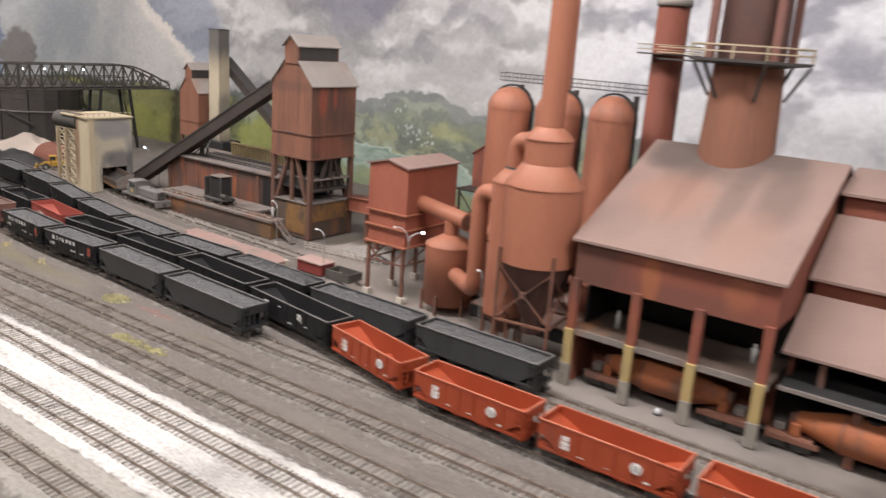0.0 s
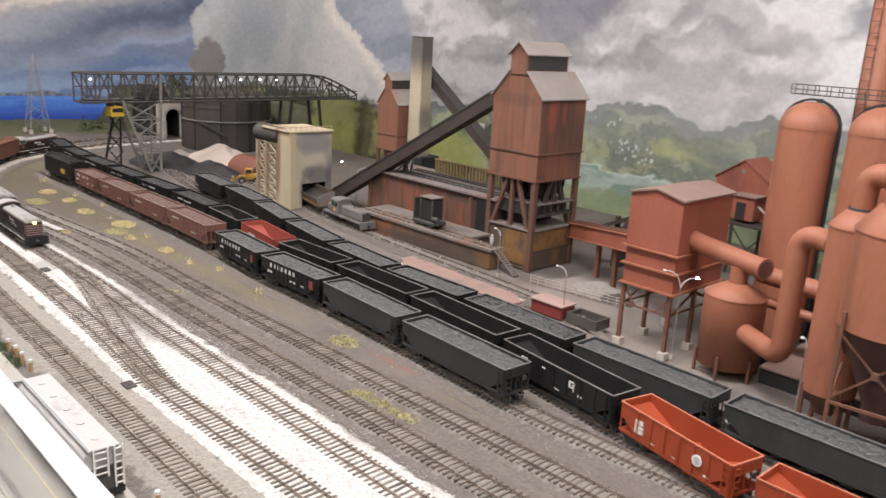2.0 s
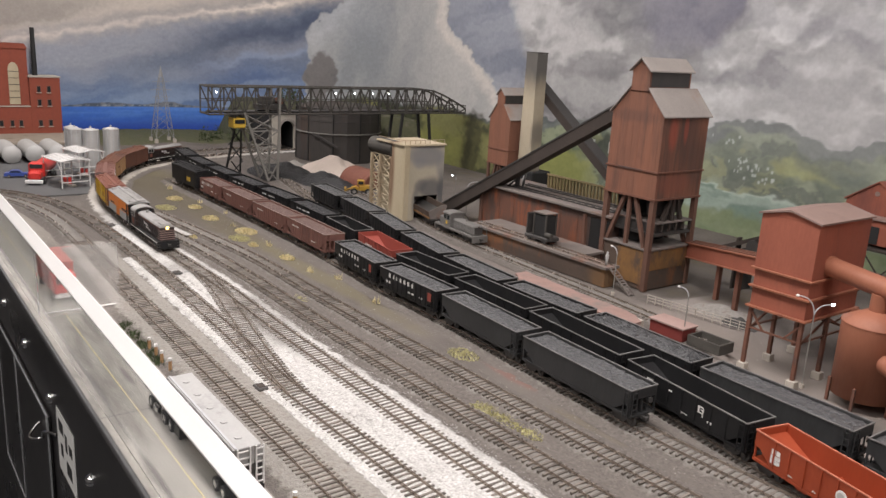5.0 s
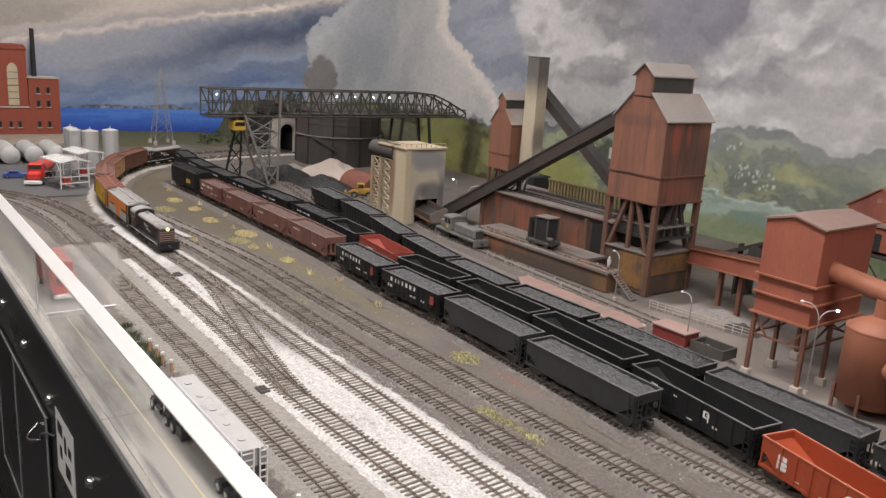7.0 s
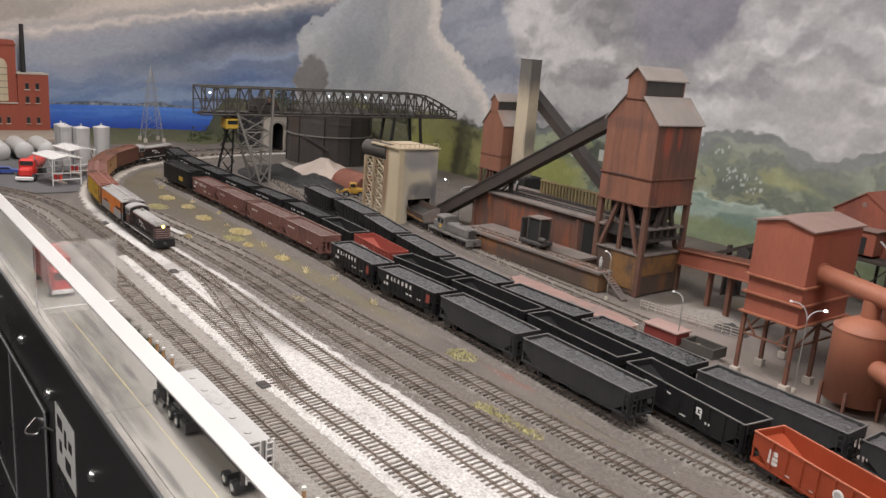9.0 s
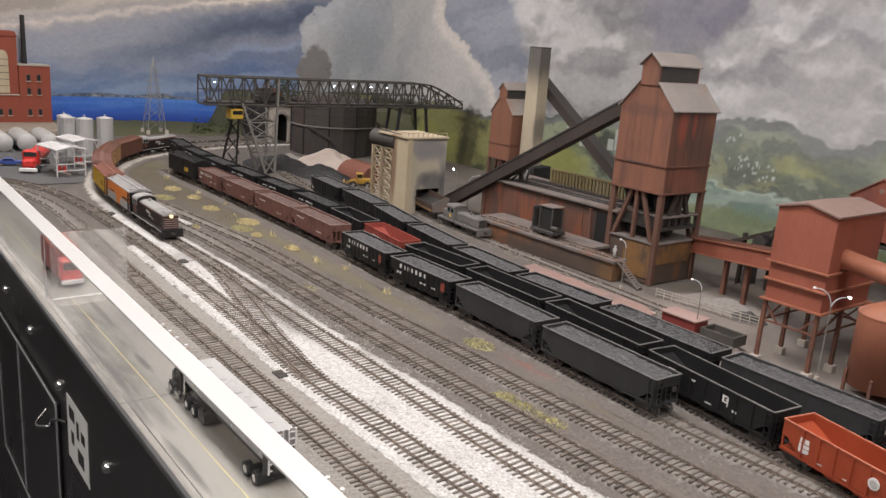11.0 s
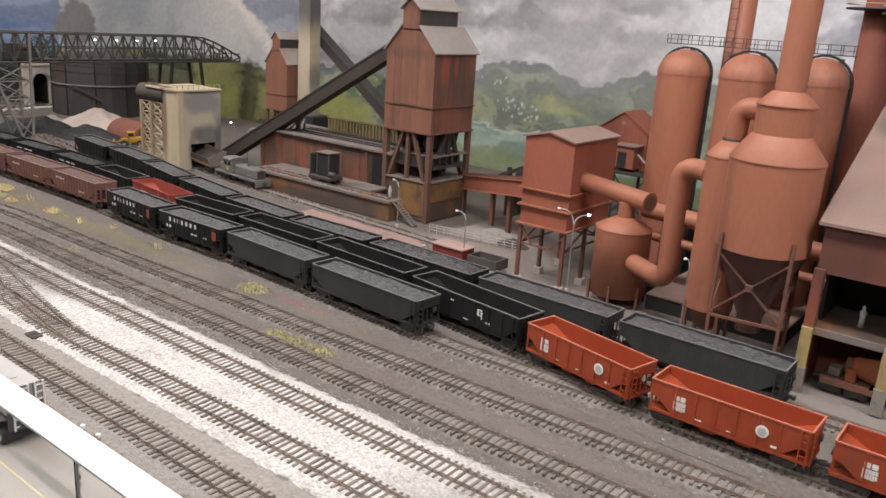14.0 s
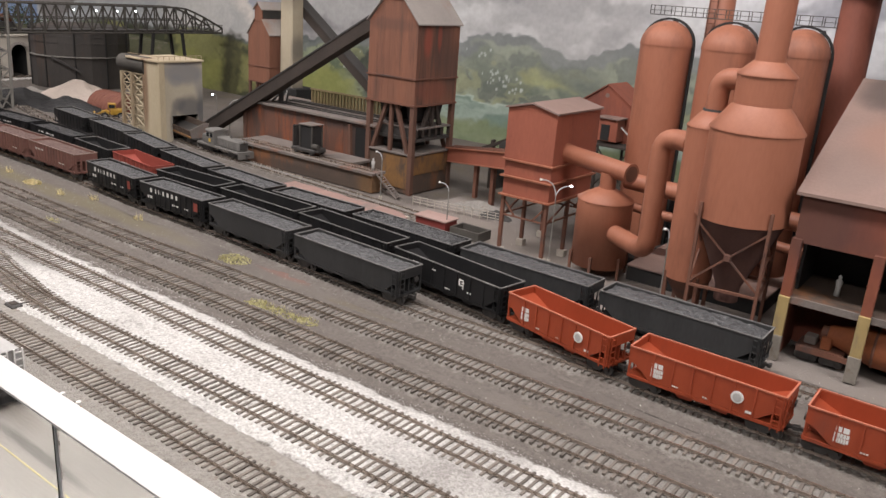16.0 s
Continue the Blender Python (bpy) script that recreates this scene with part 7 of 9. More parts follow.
def coal_bin():
    b = thing("hopper_bin", "rust-red storage bin on braced steel legs with a pinkish roof", "storage bin")
    x0, x1, y0, y1 = -0.753, -0.682, 0.846, 0.962
    zt = 0.184
    part("upper_wall", boxes((x0, x1, y0, y1, 0.118, zt)), M_BINRED, b)
    part("gable", prism(bmesh.new(), [(x0, zt), (x1, zt), ((x0 + x1) / 2, 0.1915)], "y", y0 - 0.0003, y1 + 0.0003), M_BINRED, b)
    part("roof", gable_y(bmesh.new(), x0, x1, y0, y1, zt, 0.1925), M_ROOF, b, "dusty pinkish roof")
    part("lower_wall", boxes((x0 + 0.001, x1 - 0.001, y0 + 0.001, y1 - 0.001, 0.070, 0.1178)), M_BINRED, b)
    for zz in (0.117, 0.095, 0.070):
        part("belt", boxes((x0 - 0.003, x1 + 0.003, y0 - 0.003, y1 + 0.003, zz, zz + 0.0022)), M_TERRA, b)
    for x in (x0 + 0.003, x1 - 0.003):
        for y in (y0 + 0.002, (y0 + y1) / 2, y1 - 0.002):
            lg = part("leg", boxes((x - 0.0022, x + 0.0022, y - 0.0022, y + 0.0022, -0.002, 0.070)), M_RUST, b)
            part("footing", boxes((x - 0.0055, x + 0.0055, y - 0.0050, y + 0.0050, -0.0115, -0.0015), bevel=0.0008), M_CONC, b, "pale concrete footing")
    for y in (y0 + 0.002, y1 - 0.002):
        part("brace", beam(bmesh.new(), (x0 + 0.003, y, 0.066), (x0 + 0.022, y, 0.044), 0.002), M_RUST, b)
        part("brace", beam(bmesh.new(), (x1 - 0.003, y, 0.066), (x1 - 0.022, y, 0.044), 0.002), M_RUST, b)
        part("brace", beam(bmesh.new(), (x0 + 0.003, y, 0.044), (x1 - 0.003, y, 0.044), 0.002), M_RUST, b)
    for x in (x0 + 0.003, x1 - 0.003):
        part("brace", beam(bmesh.new(), (x, y0, 0.040), (x, (y0 + y1) / 2, 0.066), 0.002), M_RUST, b)
        part("brace", beam(bmesh.new(), (x, (y0 + y1) / 2, 0.066), (x, y1, 0.040), 0.002), M_RUST, b)
        part("brace", beam(bmesh.new(), (x, y0, 0.044), (x, y1, 0.044), 0.002), M_RUST, b)
    return b


coal_bin()

sk = thing("conveyor_bridge", "rust-red girder bridge between the coal tower and the bin", "conveyor bridge")
B0, B1 = Vector((-1.030, 1.110, 0.044)), Vector((-0.754, 0.921, 0.1015))
part("girder", beam(bmesh.new(), B0, B1, 0.020, 0.022), M_BINRED, sk)
for dz in (-0.0115, 0.0122):
    part("flange", beam(bmesh.new(), B0 + Vector((0, 0, dz)), B1 + Vector((0, 0, dz)), 0.026, 0.0018), M_TERRA, sk)
for dy in (-0.009, 0.0, 0.009):
    part("timber_rail", beam(bmesh.new(), B0 + Vector((0, dy, 0.0145)), B1 + Vector((0, dy, 0.0145)), 0.003, 0.003), M_RUST, sk)
for f in (0.385, 0.60):
    p = B0.lerp(B1, f)
    part("post", boxes((p.x - 0.003, p.x + 0.003, p.y - 0.004, p.y + 0.004, -0.002, p.z - 0.0135)), M_RUST, sk)

ch = thing("coal_chute", "thin dark inclined coal chute behind the bin", "chute")
part("beam", beam(bmesh.new(), (-1.005, 1.12, 0.048), (-0.845, 1.12, 0.122), 0.010, 0.006), M_DARKWOOD, ch)
part("beam", beam(bmesh.new(), (-1.00, 1.135, 0.040), (-0.845, 1.135, 0.105), 0.004, 0.004), M_DARKWOOD, ch)
for xx in (-0.955, -0.905, -0.87):
    part("post", boxes((xx - 0.002, xx + 0.002, 1.122, 1.132, -0.013, 0.062 + (xx + 1.0) * 0.42)), M_DARKWOOD, ch)
part("drum", tube(bmesh.new(), (-0.922, 1.112, 0.074), (-0.922, 1.142, 0.074), 0.011, 14), M_STEEL, ch)
part("winch_frame", boxes((-0.940, -0.885, 1.108, 1.114, 0.040, 0.044), (-0.940, -0.885, 1.138, 1.144, 0.040, 0.044), (-0.938, -0.934, 1.108, 1.144, -0.013, 0.066), (-0.892, -0.888, 1.108, 1.144, -0.013, 0.074)), M_STEEL, ch)

hs = thing("brick_shed", "rust-red gabled shed on a dark trestle", "shed", pose(-0.828, 1.285, 0, 0, 0, 0))
part("wall", boxes((-0.047, 0.047, 0, 0.07, 0.085, 0.150)), M_BINRED, hs)
part("gable", prism(bmesh.new(), [(-0.047, 0.150), (0.047, 0.150), (0.0, 0.181)], "y", -0.0003, 0.0703), M_BINRED, hs)
part("roof", gable_y(bmesh.new(), -0.047, 0.047, 0, 0.07, 0.150, 0.182), M_BINRED, hs)
part("lean_to", boxes((0.004, 0.040, -0.03, -0.0004, 0.089, 0.128), bevel=0.001), M_BINRED, hs)
part("lean_to_roof", boxes((0.000, 0.044, -0.034, -0.0004, 0.1282, 0.1305)), M_ROOF, hs)
part("doorway", boxes((0.010, 0.026, -0.0312, -0.0302, 0.091, 0.118)), M_SOOTSHADE, hs)
part("round_vent", tube(bmesh.new(), (0, -0.0004, 0.164), (0, -0.0012, 0.164), 0.004, 14), M_ROOF, hs)
part("deck", boxes((-0.055, 0.075, -0.04, 0.075, 0.081, 0.0848)), M_DARKWOOD, hs)
part("stair_rail", beam(bmesh.new(), (0.050, -0.036, 0.118), (0.085, -0.036, 0.090), 0.0022), M_LIGHTGREY, hs)
for xx in (-0.05, 0.01, 0.07):
    for yy in (-0.036, 0.07):
        part("trestle_leg", boxes((xx - 0.002, xx + 0.002, yy - 0.002, yy + 0.002, 0, 0.081)), M_DARKWOOD, hs)
for xx in (-0.05, 0.01):
    part("trestle_brace", beam(bmesh.new(), (xx, -0.036, 0.010), (xx + 0.06, -0.036, 0.078), 0.002), M_DARKWOOD, hs)
    part("trestle_brace", beam(bmesh.new(), (xx + 0.06, -0.036, 0.010), (xx, -0.036, 0.078), 0.002), M_DARKWOOD, hs)


def stove(x, y, h, r=0.0325):
    s = thing("hot_blast_stove", "tall terracotta stove with a domed cap", "stove tank", pose(x, y, 0), "hot blast stoves")
    dome = [(r * math.cos(math.pi / 2 * i / 8), h - 0.030 + 0.030 * math.sin(math.pi / 2 * i / 8)) for i in range(9)]
    part("shell", lathe(bmesh.new(), [(r, 0.0), (r, h - 0.030)], seg=40), M_TERRA, s)
    part("dome", lathe(bmesh.new(), [(r + 0.0006, h - 0.031)] + [(a + 0.0006 if a > 1e-4 else 0, b) for a, b in dome], seg=40), M_TERRA, s)
    band = bmesh.new()
    for i in range(13):
        a, b = math.pi * i / 13, math.pi * (i + 1) / 13
        p = Vector(((r + 0.002) * math.cos(a), 0.004, h - 0.030 + 0.0325 * math.sin(a)))
        q = Vector(((r + 0.002) * math.cos(b), 0.004, h - 0.030 + 0.0325 * math.sin(b)))
        beam(band, p, q, 0.004, 0.0025)
    beam(band, (r + 0.0015, 0.004, 0), (r + 0.0015, 0.004, h - 0.03), 0.004, 0.0025)
    part("dark_band", band, M_SOOTSHADE, s, "dark band over the dome")
    part("base_ring", lathe(bmesh.new(), [(r + 0.004, 0), (r + 0.004, 0.006), (r + 0.0005, 0.008)], seg=32), M_RUST, s)
    return s


stove(-0.6155, 0.988, 0.302)
stove(-0.534, 0.984, 0.303)
stove(-0.446, 0.965, 0.305, 0.030)

wk = thing("roof_walkway", "thin grey steel walkway across the stove tops", "walkway")
part("floor", boxes((-0.656, -0.40, 1.018, 1.030, 0.3075, 0.3085)), M_GIRDER, wk)
for yy in (1.018, 1.030):
    part("rail", boxes((-0.656, -0.40, yy - 0.0005, yy + 0.0005, 0.3190, 0.3198)), M_GIRDER, wk)
    part("rail", boxes((-0.656, -0.40, yy - 0.0004, yy + 0.0004, 0.3132, 0.3138)), M_GIRDER, wk)
for i in range(19):
    xx = -0.656 + i * 0.0142
    for yy in (1.018, 1.030):
        part("post", boxes((xx - 0.0004, xx + 0.0004, yy - 0.0004, yy + 0.0004, 0.3086, 0.3189)), M_GIRDER, wk)
for xx in (-0.622, -0.532, -0.441):
    part("bracket", boxes((xx - 0.002, xx + 0.002, 1.019, 1.029, 0.25, 0.304)), M_STEEL, wk)

FX, FY = -0.425, 0.768
dc = thing("dust_catcher", "large terracotta dust catcher with conical top on rusty braced legs", "dust catcher", pose(FX, FY, 0))
R = 0.0430
part("vessel", lathe(bmesh.new(), [(R + 0.001, 0.126), (R, 0.2125)], seg=48), M_TERRA, dc)
part("shoulder", lathe(bmesh.new(), [(R + 0.0010, 0.2120), (R + 0.0010, 0.2135), (0.0265, 0.2365)], seg=48), M_TERRA, dc)
part("neck", lathe(bmesh.new(), [(0.0262, 0.2360), (0.0262, 0.2635)], seg=40), M_TERRA, dc)
part("neck_cone", lathe(bmesh.new(), [(0.0275, 0.2630), (0.0275, 0.2645), (0.0145, 0.2765)], seg=40), M_TERRA, dc)
part("uptake", tube(bmesh.new(), (0, 0, 0.276), (0.004, 0.004, 0.62), 0.0138, 28), M_TERRA, dc)
# The cone's dark maroon includes its shadow below the vessel.
part("hopper_cone", lathe(bmesh.new(), [(R, 0.1262), (0.012, 0.055), (0.012, 0.040)], seg=36), M_SHADERUST, dc)
for i in range(4):
    a = math.radians(52 + 90 * i)
    c, s = math.cos(a) * (R + 0.003), math.sin(a) * (R + 0.003)
    part("leg", beam(bmesh.new(), (c, s, 0), (c, s, 0.142), 0.0030), M_RUST, dc)
    a2 = math.radians(142 + 90 * i)
    c2, s2 = math.cos(a2) * (R + 0.003), math.sin(a2) * (R + 0.003)
    mid = Vector(((c + c2) / 2, (s + s2) / 2, 0.092))
    for p, q in (((c, s, 0.122), (c2, s2, 0.062)), ((c, s, 0.062), (c2, s2, 0.122))):
        part("cross_brace", beam(bmesh.new(), p, q, 0.0018), M_RUST, dc)
    part("gusset", boxes((mid.x - 0.003, mid.x + 0.003, mid.y - 0.003, mid.y + 0.003, 0.089, 0.095)), M_RUST, dc)
    part("ring_beam", beam(bmesh.new(), (c, s, 0.058), (c2, s2, 0.058), 0.0026), M_RUST, dc)
    part("foot", boxes((c - 0.004, c + 0.004, s - 0.004, s + 0.004, -0.001, 0.006), bevel=0.0006), M_CONC, dc)

WX, WY = FX - 0.0455, FY + 0.010
dw = thing("gas_washer", "slim terracotta gas washer beside the dust catcher", "washer tank", pose(WX, WY, 0))
part("vessel", lathe(bmesh.new(), [(0.0245, 0.050), (0.0245, 0.2075)], seg=32), M_TERRA, dw)
part("cone", lathe(bmesh.new(), [(0.0252, 0.2070), (0.0252, 0.2085), (0.0120, 0.2235), (0.0, 0.2240)], seg=32), M_TERRA, dw)
part("lower_cone", lathe(bmesh.new(), [(0.0245, 0.0502), (0.008, 0.026)], seg=28), M_RUST, dw)
for i in range(4):
    a = math.radians(45 + 90 * i)
    part("leg", beam(bmesh.new(), (0.0235 * math.cos(a), 0.0235 * math.sin(a), 0), (0.0235 * math.cos(a), 0.0235 * math.sin(a), 0.056), 0.0035), M_RUST, dw)
part("top_pipe", pipe(bmesh.new(), [Vector((0, 0, 0.220)), Vector((0, 0, 0.234))] + arc((0, 0, 0.240), (0, 0, 0.2565), (0.014, -0.003, 0.2565)) + [Vector((0.030, -0.006, 0.2565))], 0.0105, 20), M_TERRA, dw, "terracotta elbow pipe")
part("pipe_ring", lathe(bmesh.new(), [(0.0122, 0.2225), (0.0122, 0.2255), (0.0106, 0.2255)], seg=20), M_SOOTSHADE, dw)

SX, SY = -0.609, 0.855
sm = thing("settling_tank", "small terracotta tank with a conical lid on short legs", "tank", pose(SX, SY, 0))
part("vessel", lathe(bmesh.new(), [(0.0, 0.011), (0.0335, 0.011), (0.0335, 0.092)], seg=36), M_TERRA, sm)
part("lid", lathe(bmesh.new(), [(0.0342, 0.0915), (0.0342, 0.0930), (0.0108, 0.1060), (0.0, 0.1060)], seg=36), M_TERRA, sm)
part("neck", tube(bmesh.new(), (0, 0, 0.1055), (0, 0, 0.124), 0.0098, 20), M_TERRA, sm)
for i in range(6):
    a = math.radians(-80 + 60 * i)
    part("leg", beam(bmesh.new(), (0.0350 * math.cos(a), 0.0350 * math.sin(a), -0.001), (0.0350 * math.cos(a), 0.0350 * math.sin(a), 0.026), 0.0030), M_RUST, sm)
da, db = Vector((-0.071, 0.025, 0.1335)), Vector((0.030, -0.007, 0.1295))
part("drum", tube(bmesh.new(), da, db, 0.0112, 28), M_TERRA, sm, "terracotta drum lying on the tank")
for q, s in ((da, -1), (db, 1)):
    v = (db - da).normalized() * 0.0012
    part("drum_flange", tube(bmesh.new(), q - v, q + v, 0.0124, 28), M_TERRA, sm)
part("drum_end", tube(bmesh.new(), db + (db - da).normalized() * 0.0011, db + (db - da).normalized() * 0.0016, 0.0095, 24), M_RUST, sm)

gp = thing("gas_pipe", "thick terracotta pipe with two bends beside the dust catcher", "pipe")
px, py = -0.527, 0.797
pts = [Vector((WX - 0.018, WY + 0.002, 0.187)), Vector((px + 0.026, py - 0.006, 0.187))] + arc((px + 0.018, py - 0.004, 0.187), (px, py, 0.187), (px, py, 0.169)) + [Vector((px, py, 0.12))] + arc((px, py, 0.076), (px, py, 0.058), (px - 0.017, py + 0.012, 0.058)) + [Vector((-0.583, 0.835, 0.058))]
part("pipe", pipe(bmesh.new(), pts, 0.0108, 20), M_TERRA, gp)
hp = thing("gas_main", "horizontal terracotta gas main between the tanks", "pipe")
part("pipe", pipe(bmesh.new(), [(-0.605, 0.90, 0.110), (-0.52, 0.895, 0.108), (-0.40, 0.89, 0.104), (-0.33, 0.89, 0.102)], 0.0105, 18), M_TERRA, hp)
part("pipe", pipe(bmesh.new(), [(-0.66, 0.91, 0.080), (-0.55, 0.90, 0.076), (-0.36, 0.885, 0.072)], 0.0060, 14), M_TERRA, hp)
for xx in (-0.575, -0.49):
    part("foot", boxes((xx - 0.003, xx + 0.003, 0.893, 0.899, 0, 0.098)), M_RUST, hp)
bs = thing("furnace_plinth", "dock with dark sides and a dusty pink top under the furnace tanks", "plinth")
part("slab", boxes((-0.66, -0.5712, 0.905, 1.03, -0.002, 0.012), bevel=0.001), M_SOOTSHADE, bs)
part("dock_wall", boxes((-0.571, -0.409, 0.859, 1.03, -0.002, 0.0158)), M_SOOTSHADE, bs)
part("dock_top", boxes((-0.5715, -0.4078, 0.8575, 1.03, 0.0160, 0.0188), bevel=0.0006), M_ROOF, bs, "dusty pinkish top slab")
part("rear_screen", boxes((-0.66, -0.376, 1.035, 1.040, -0.002, 0.075)), M_SOOTSHADE, bs)


def chimney(x, y, r0, r1, h, ring=None, rungs=False, label="", paint=None):
    c = thing("chimney", label, "chimney", pose(x, y, 0))
    part("shaft", lathe(bmesh.new(), [(r0, 0), (r1, h), (r1 * 0.8, h), (r1 * 0.8, h - 0.01)], seg=28), paint or M_TERRA, c)
    if ring:
        part("platform", lathe(bmesh.new(), [(r1, ring), (r1 + 0.020, ring), (r1 + 0.020, ring + 0.002), (r1, ring + 0.002)], seg=20), M_STEEL, c)
        for zz in (0.006, 0.012):
            part("guard_rail", lathe(bmesh.new(), [(r1 + 0.0195, ring + zz), (r1 + 0.0205, ring + zz), (r1 + 0.0205, ring + zz + 0.001), (r1 + 0.0195, ring + zz + 0.001)], seg=20), M_CREAM, c)
    if h < 0.5:
        part("cap_ring", lathe(bmesh.new(), [(r1 + 0.0002, h - 0.007), (r1 + 0.0022, h - 0.007), (r1 + 0.0022, h + 0.001), (r1 * 0.8, h + 0.001)], seg=28), M_ROOFGREY, c, "pale ring round the top")
    if rungs:
        part("rung_ladder", ladder(bmesh.new(), -0.004, -r0 - 0.003, 0.20, h, 0.010, "x", 34, 0.0006), M_RUST, c)
    return c


chimney(-0.578, 1.062, 0.0170, 0.0160, 0.66, None, True, "tall terracotta chimney with a rung ladder")
chimney(-0.408, 1.030, 0.0215, 0.0205, 0.428, 0.360, False, "dull rust-red chimney with a railed platform", M_BRICKRED)

M_FURNACE = mat("dark_red_furnace_plate", (0.13, 0.058, 0.046), (0.20, 0.092, 0.072), 26, 0.8, bump=0.15, c3=(0.08, 0.05, 0.042), spots=0.4, stretch=(1, 1, 0.2))
bf = thing("blast_furnace", "massive rust-red blast furnace stack rising through the cast house roof", "blast furnace", pose(-0.279, 0.950, 0))
part("shaft", lathe(bmesh.new(), [(0.046, 0.0), (0.046, 0.20), (0.0425, 0.26), (0.0385, 0.3535)], seg=36), M_TOWER, bf)
# Dark throat colour stands for the shaded recess between the columns.
part("throat", lathe(bmesh.new(), [(0.0375, 0.3536), (0.034, 0.62), (0.0, 0.62)], seg=28), M_SHADERUST, bf)
part("platform", lathe(bmesh.new(), [(0.036, 0.354), (0.068, 0.358), (0.068, 0.361), (0.036, 0.361)], seg=12, smooth=False), M_STEEL, bf)
for zz in (0.368, 0.375):
    part("guard_rail", lathe(bmesh.new(), [(0.0665, zz), (0.068, zz), (0.068, zz + 0.0015), (0.0665, zz + 0.0015)], seg=12, smooth=False), M_CREAM, bf)
for i in range(12):
    a = 2 * math.pi * i / 12
    c, s = math.cos(a), math.sin(a)
    part("rail_post", beam(bmesh.new(), (c * 0.067, s * 0.067, 0.360), (c * 0.067, s * 0.067, 0.376), 0.0013), M_CREAM, bf)
    if i % 2 == 0:
        part("bracket", beam(bmesh.new(), (c * 0.066, s * 0.066, 0.357), (c * 0.043, s * 0.043, 0.318), 0.003), M_STEEL, bf)
for i in range(4):
    a = math.radians(45 + 90 * i)
    part("column", beam(bmesh.new(), (0.050 * math.cos(a), 0.050 * math.sin(a), 0.361), (0.050 * math.cos(a), 0.050 * math.sin(a), 0.66), 0.008), M_FURNACE, bf)
br = thing("platform_bridge", "railed footbridge between the chimney and the furnace platform", "footbridge")
part("deck", boxes((-0.40, -0.325, 0.975, 0.99, 0.3545, 0.3565)), M_STEEL, br)
for yy in (0.975, 0.990):
    for zz in (0.363, 0.3695):
        part("rail", boxes((-0.40, -0.325, yy - 0.0006, yy + 0.0006, zz, zz + 0.0012)), M_CREAM, br)


def cast_house(x0, x1, y0, z_eave, z_wall, y_ridge, z_ridge, posts, label, deck=0.060):
    c = thing("cast_house", label, "industrial building")
    yb = y_ridge + 0.12
    part("front_wall", boxes((x0 + 0.002, x1 - 0.002, y0 + 0.004, y0 + 0.007, z_wall, z_eave - 0.001)), M_BRICKRED, c)
    t = 0.003
    part("front_roof", prism(bmesh.new(), [(y0 - 0.002, z_eave), (y_ridge, z_ridge), (y_ridge, z_ridge + t), (y0 - 0.002, z_eave + t)], "x", x0 - 0.003, x1 + 0.003), M_ROOF, c, "dusty pinkish brown roof")
    part("rear_roof", prism(bmesh.new(), [(yb, z_eave + 0.03), (y_ridge, z_ridge), (y_ridge, z_ridge + t), (yb, z_eave + 0.03 + t)], "x", x0 - 0.003, x1 + 0.003), M_ROOF, c)
    for x in (x0 + 0.002, x1 - 0.005):
        part("gable_wall", prism(bmesh.new(), [(y0 + 0.0072, z_wall), (yb - 0.004, z_wall), (yb - 0.004, z_eave + 0.03), (y_ridge, z_ridge - 0.0005), (y0 + 0.0072, z_eave + 0.0025)], "x", x, x + 0.003), M_BRICKRED, c)
    part("rear_wall", boxes((x0 + 0.002, x1 - 0.002, yb - 0.0035, yb - 0.0005, 0, z_eave + 0.028)), M_BRICKRED, c)
    part("deck", boxes((x0, x1, y0 + 0.004, yb - 0.004, deck, deck + 0.005)), M_TANCONC, c, "dusty working deck")
    part("deck_edge", boxes((x0 - 0.001, x1 + 0.001, y0 + 0.001, y0 + 0.0038, deck - 0.001, deck + 0.0056)), M_BENCHTOP, c)
    for x in posts:
        part("post", boxes((x - 0.0045, x + 0.0045, y0 - 0.001, y0 + 0.0068, deck + 0.0056, z_wall + 0.004)), M_BRICKRED, c)
        part("yellow_post", boxes((x - 0.0050, x + 0.0050, y0 - 0.004, y0 + 0.0008, 0.0, deck + 0.0056), bevel=0.0005), M_YELLOWPOST, c, "faded yellow pier with grey foot")
        part("pier_foot", boxes((x - 0.0055, x + 0.0055, y0 - 0.0046, y0 + 0.001, 0.0, 0.026), bevel=0.0005), M_PIERFOOT, c)
        part("rear_post", boxes((x - 0.0045, x + 0.0045, yb - 0.02, yb - 0.012, 0, deck)), M_RUST, c)
    part("back_panel", boxes((x0 + 0.004, x1 - 0.004, y0 + 0.062, y0 + 0.066, 0.0, deck - 0.001)), M_BRICKRED, c)
    part("side_panel", boxes((x0 + 0.004, x0 + 0.007, y0 + 0.012, y0 + 0.0618, 0.0, deck - 0.001)), M_BRICKRED, c)
    # Black sheets added inside to stand for shade above the deck.
    part("inner_wall", boxes((x0 + 0.006, x1 - 0.006, y0 + 0.095, y0 + 0.099, deck + 0.0052, z_wall + 0.03)), M_SOOTSHADE, c)
    part("inner_side", boxes((x0 + 0.006, x0 + 0.009, y0 + 0.03, y0 + 0.0948, deck + 0.0052, z_wall + 0.0)), M_SOOTSHADE, c)
    return c


cast_house(-0.371, -0.157, 0.750, 0.163, 0.118, 0.945, 0.257, (-0.366, -0.296, -0.230, -0.163), "cast house with rust-red wall and wide dusty roof on yellow piers")
sb = thing("stock_house", "stepped rust-red works building with pinkish roofs", "industrial building")
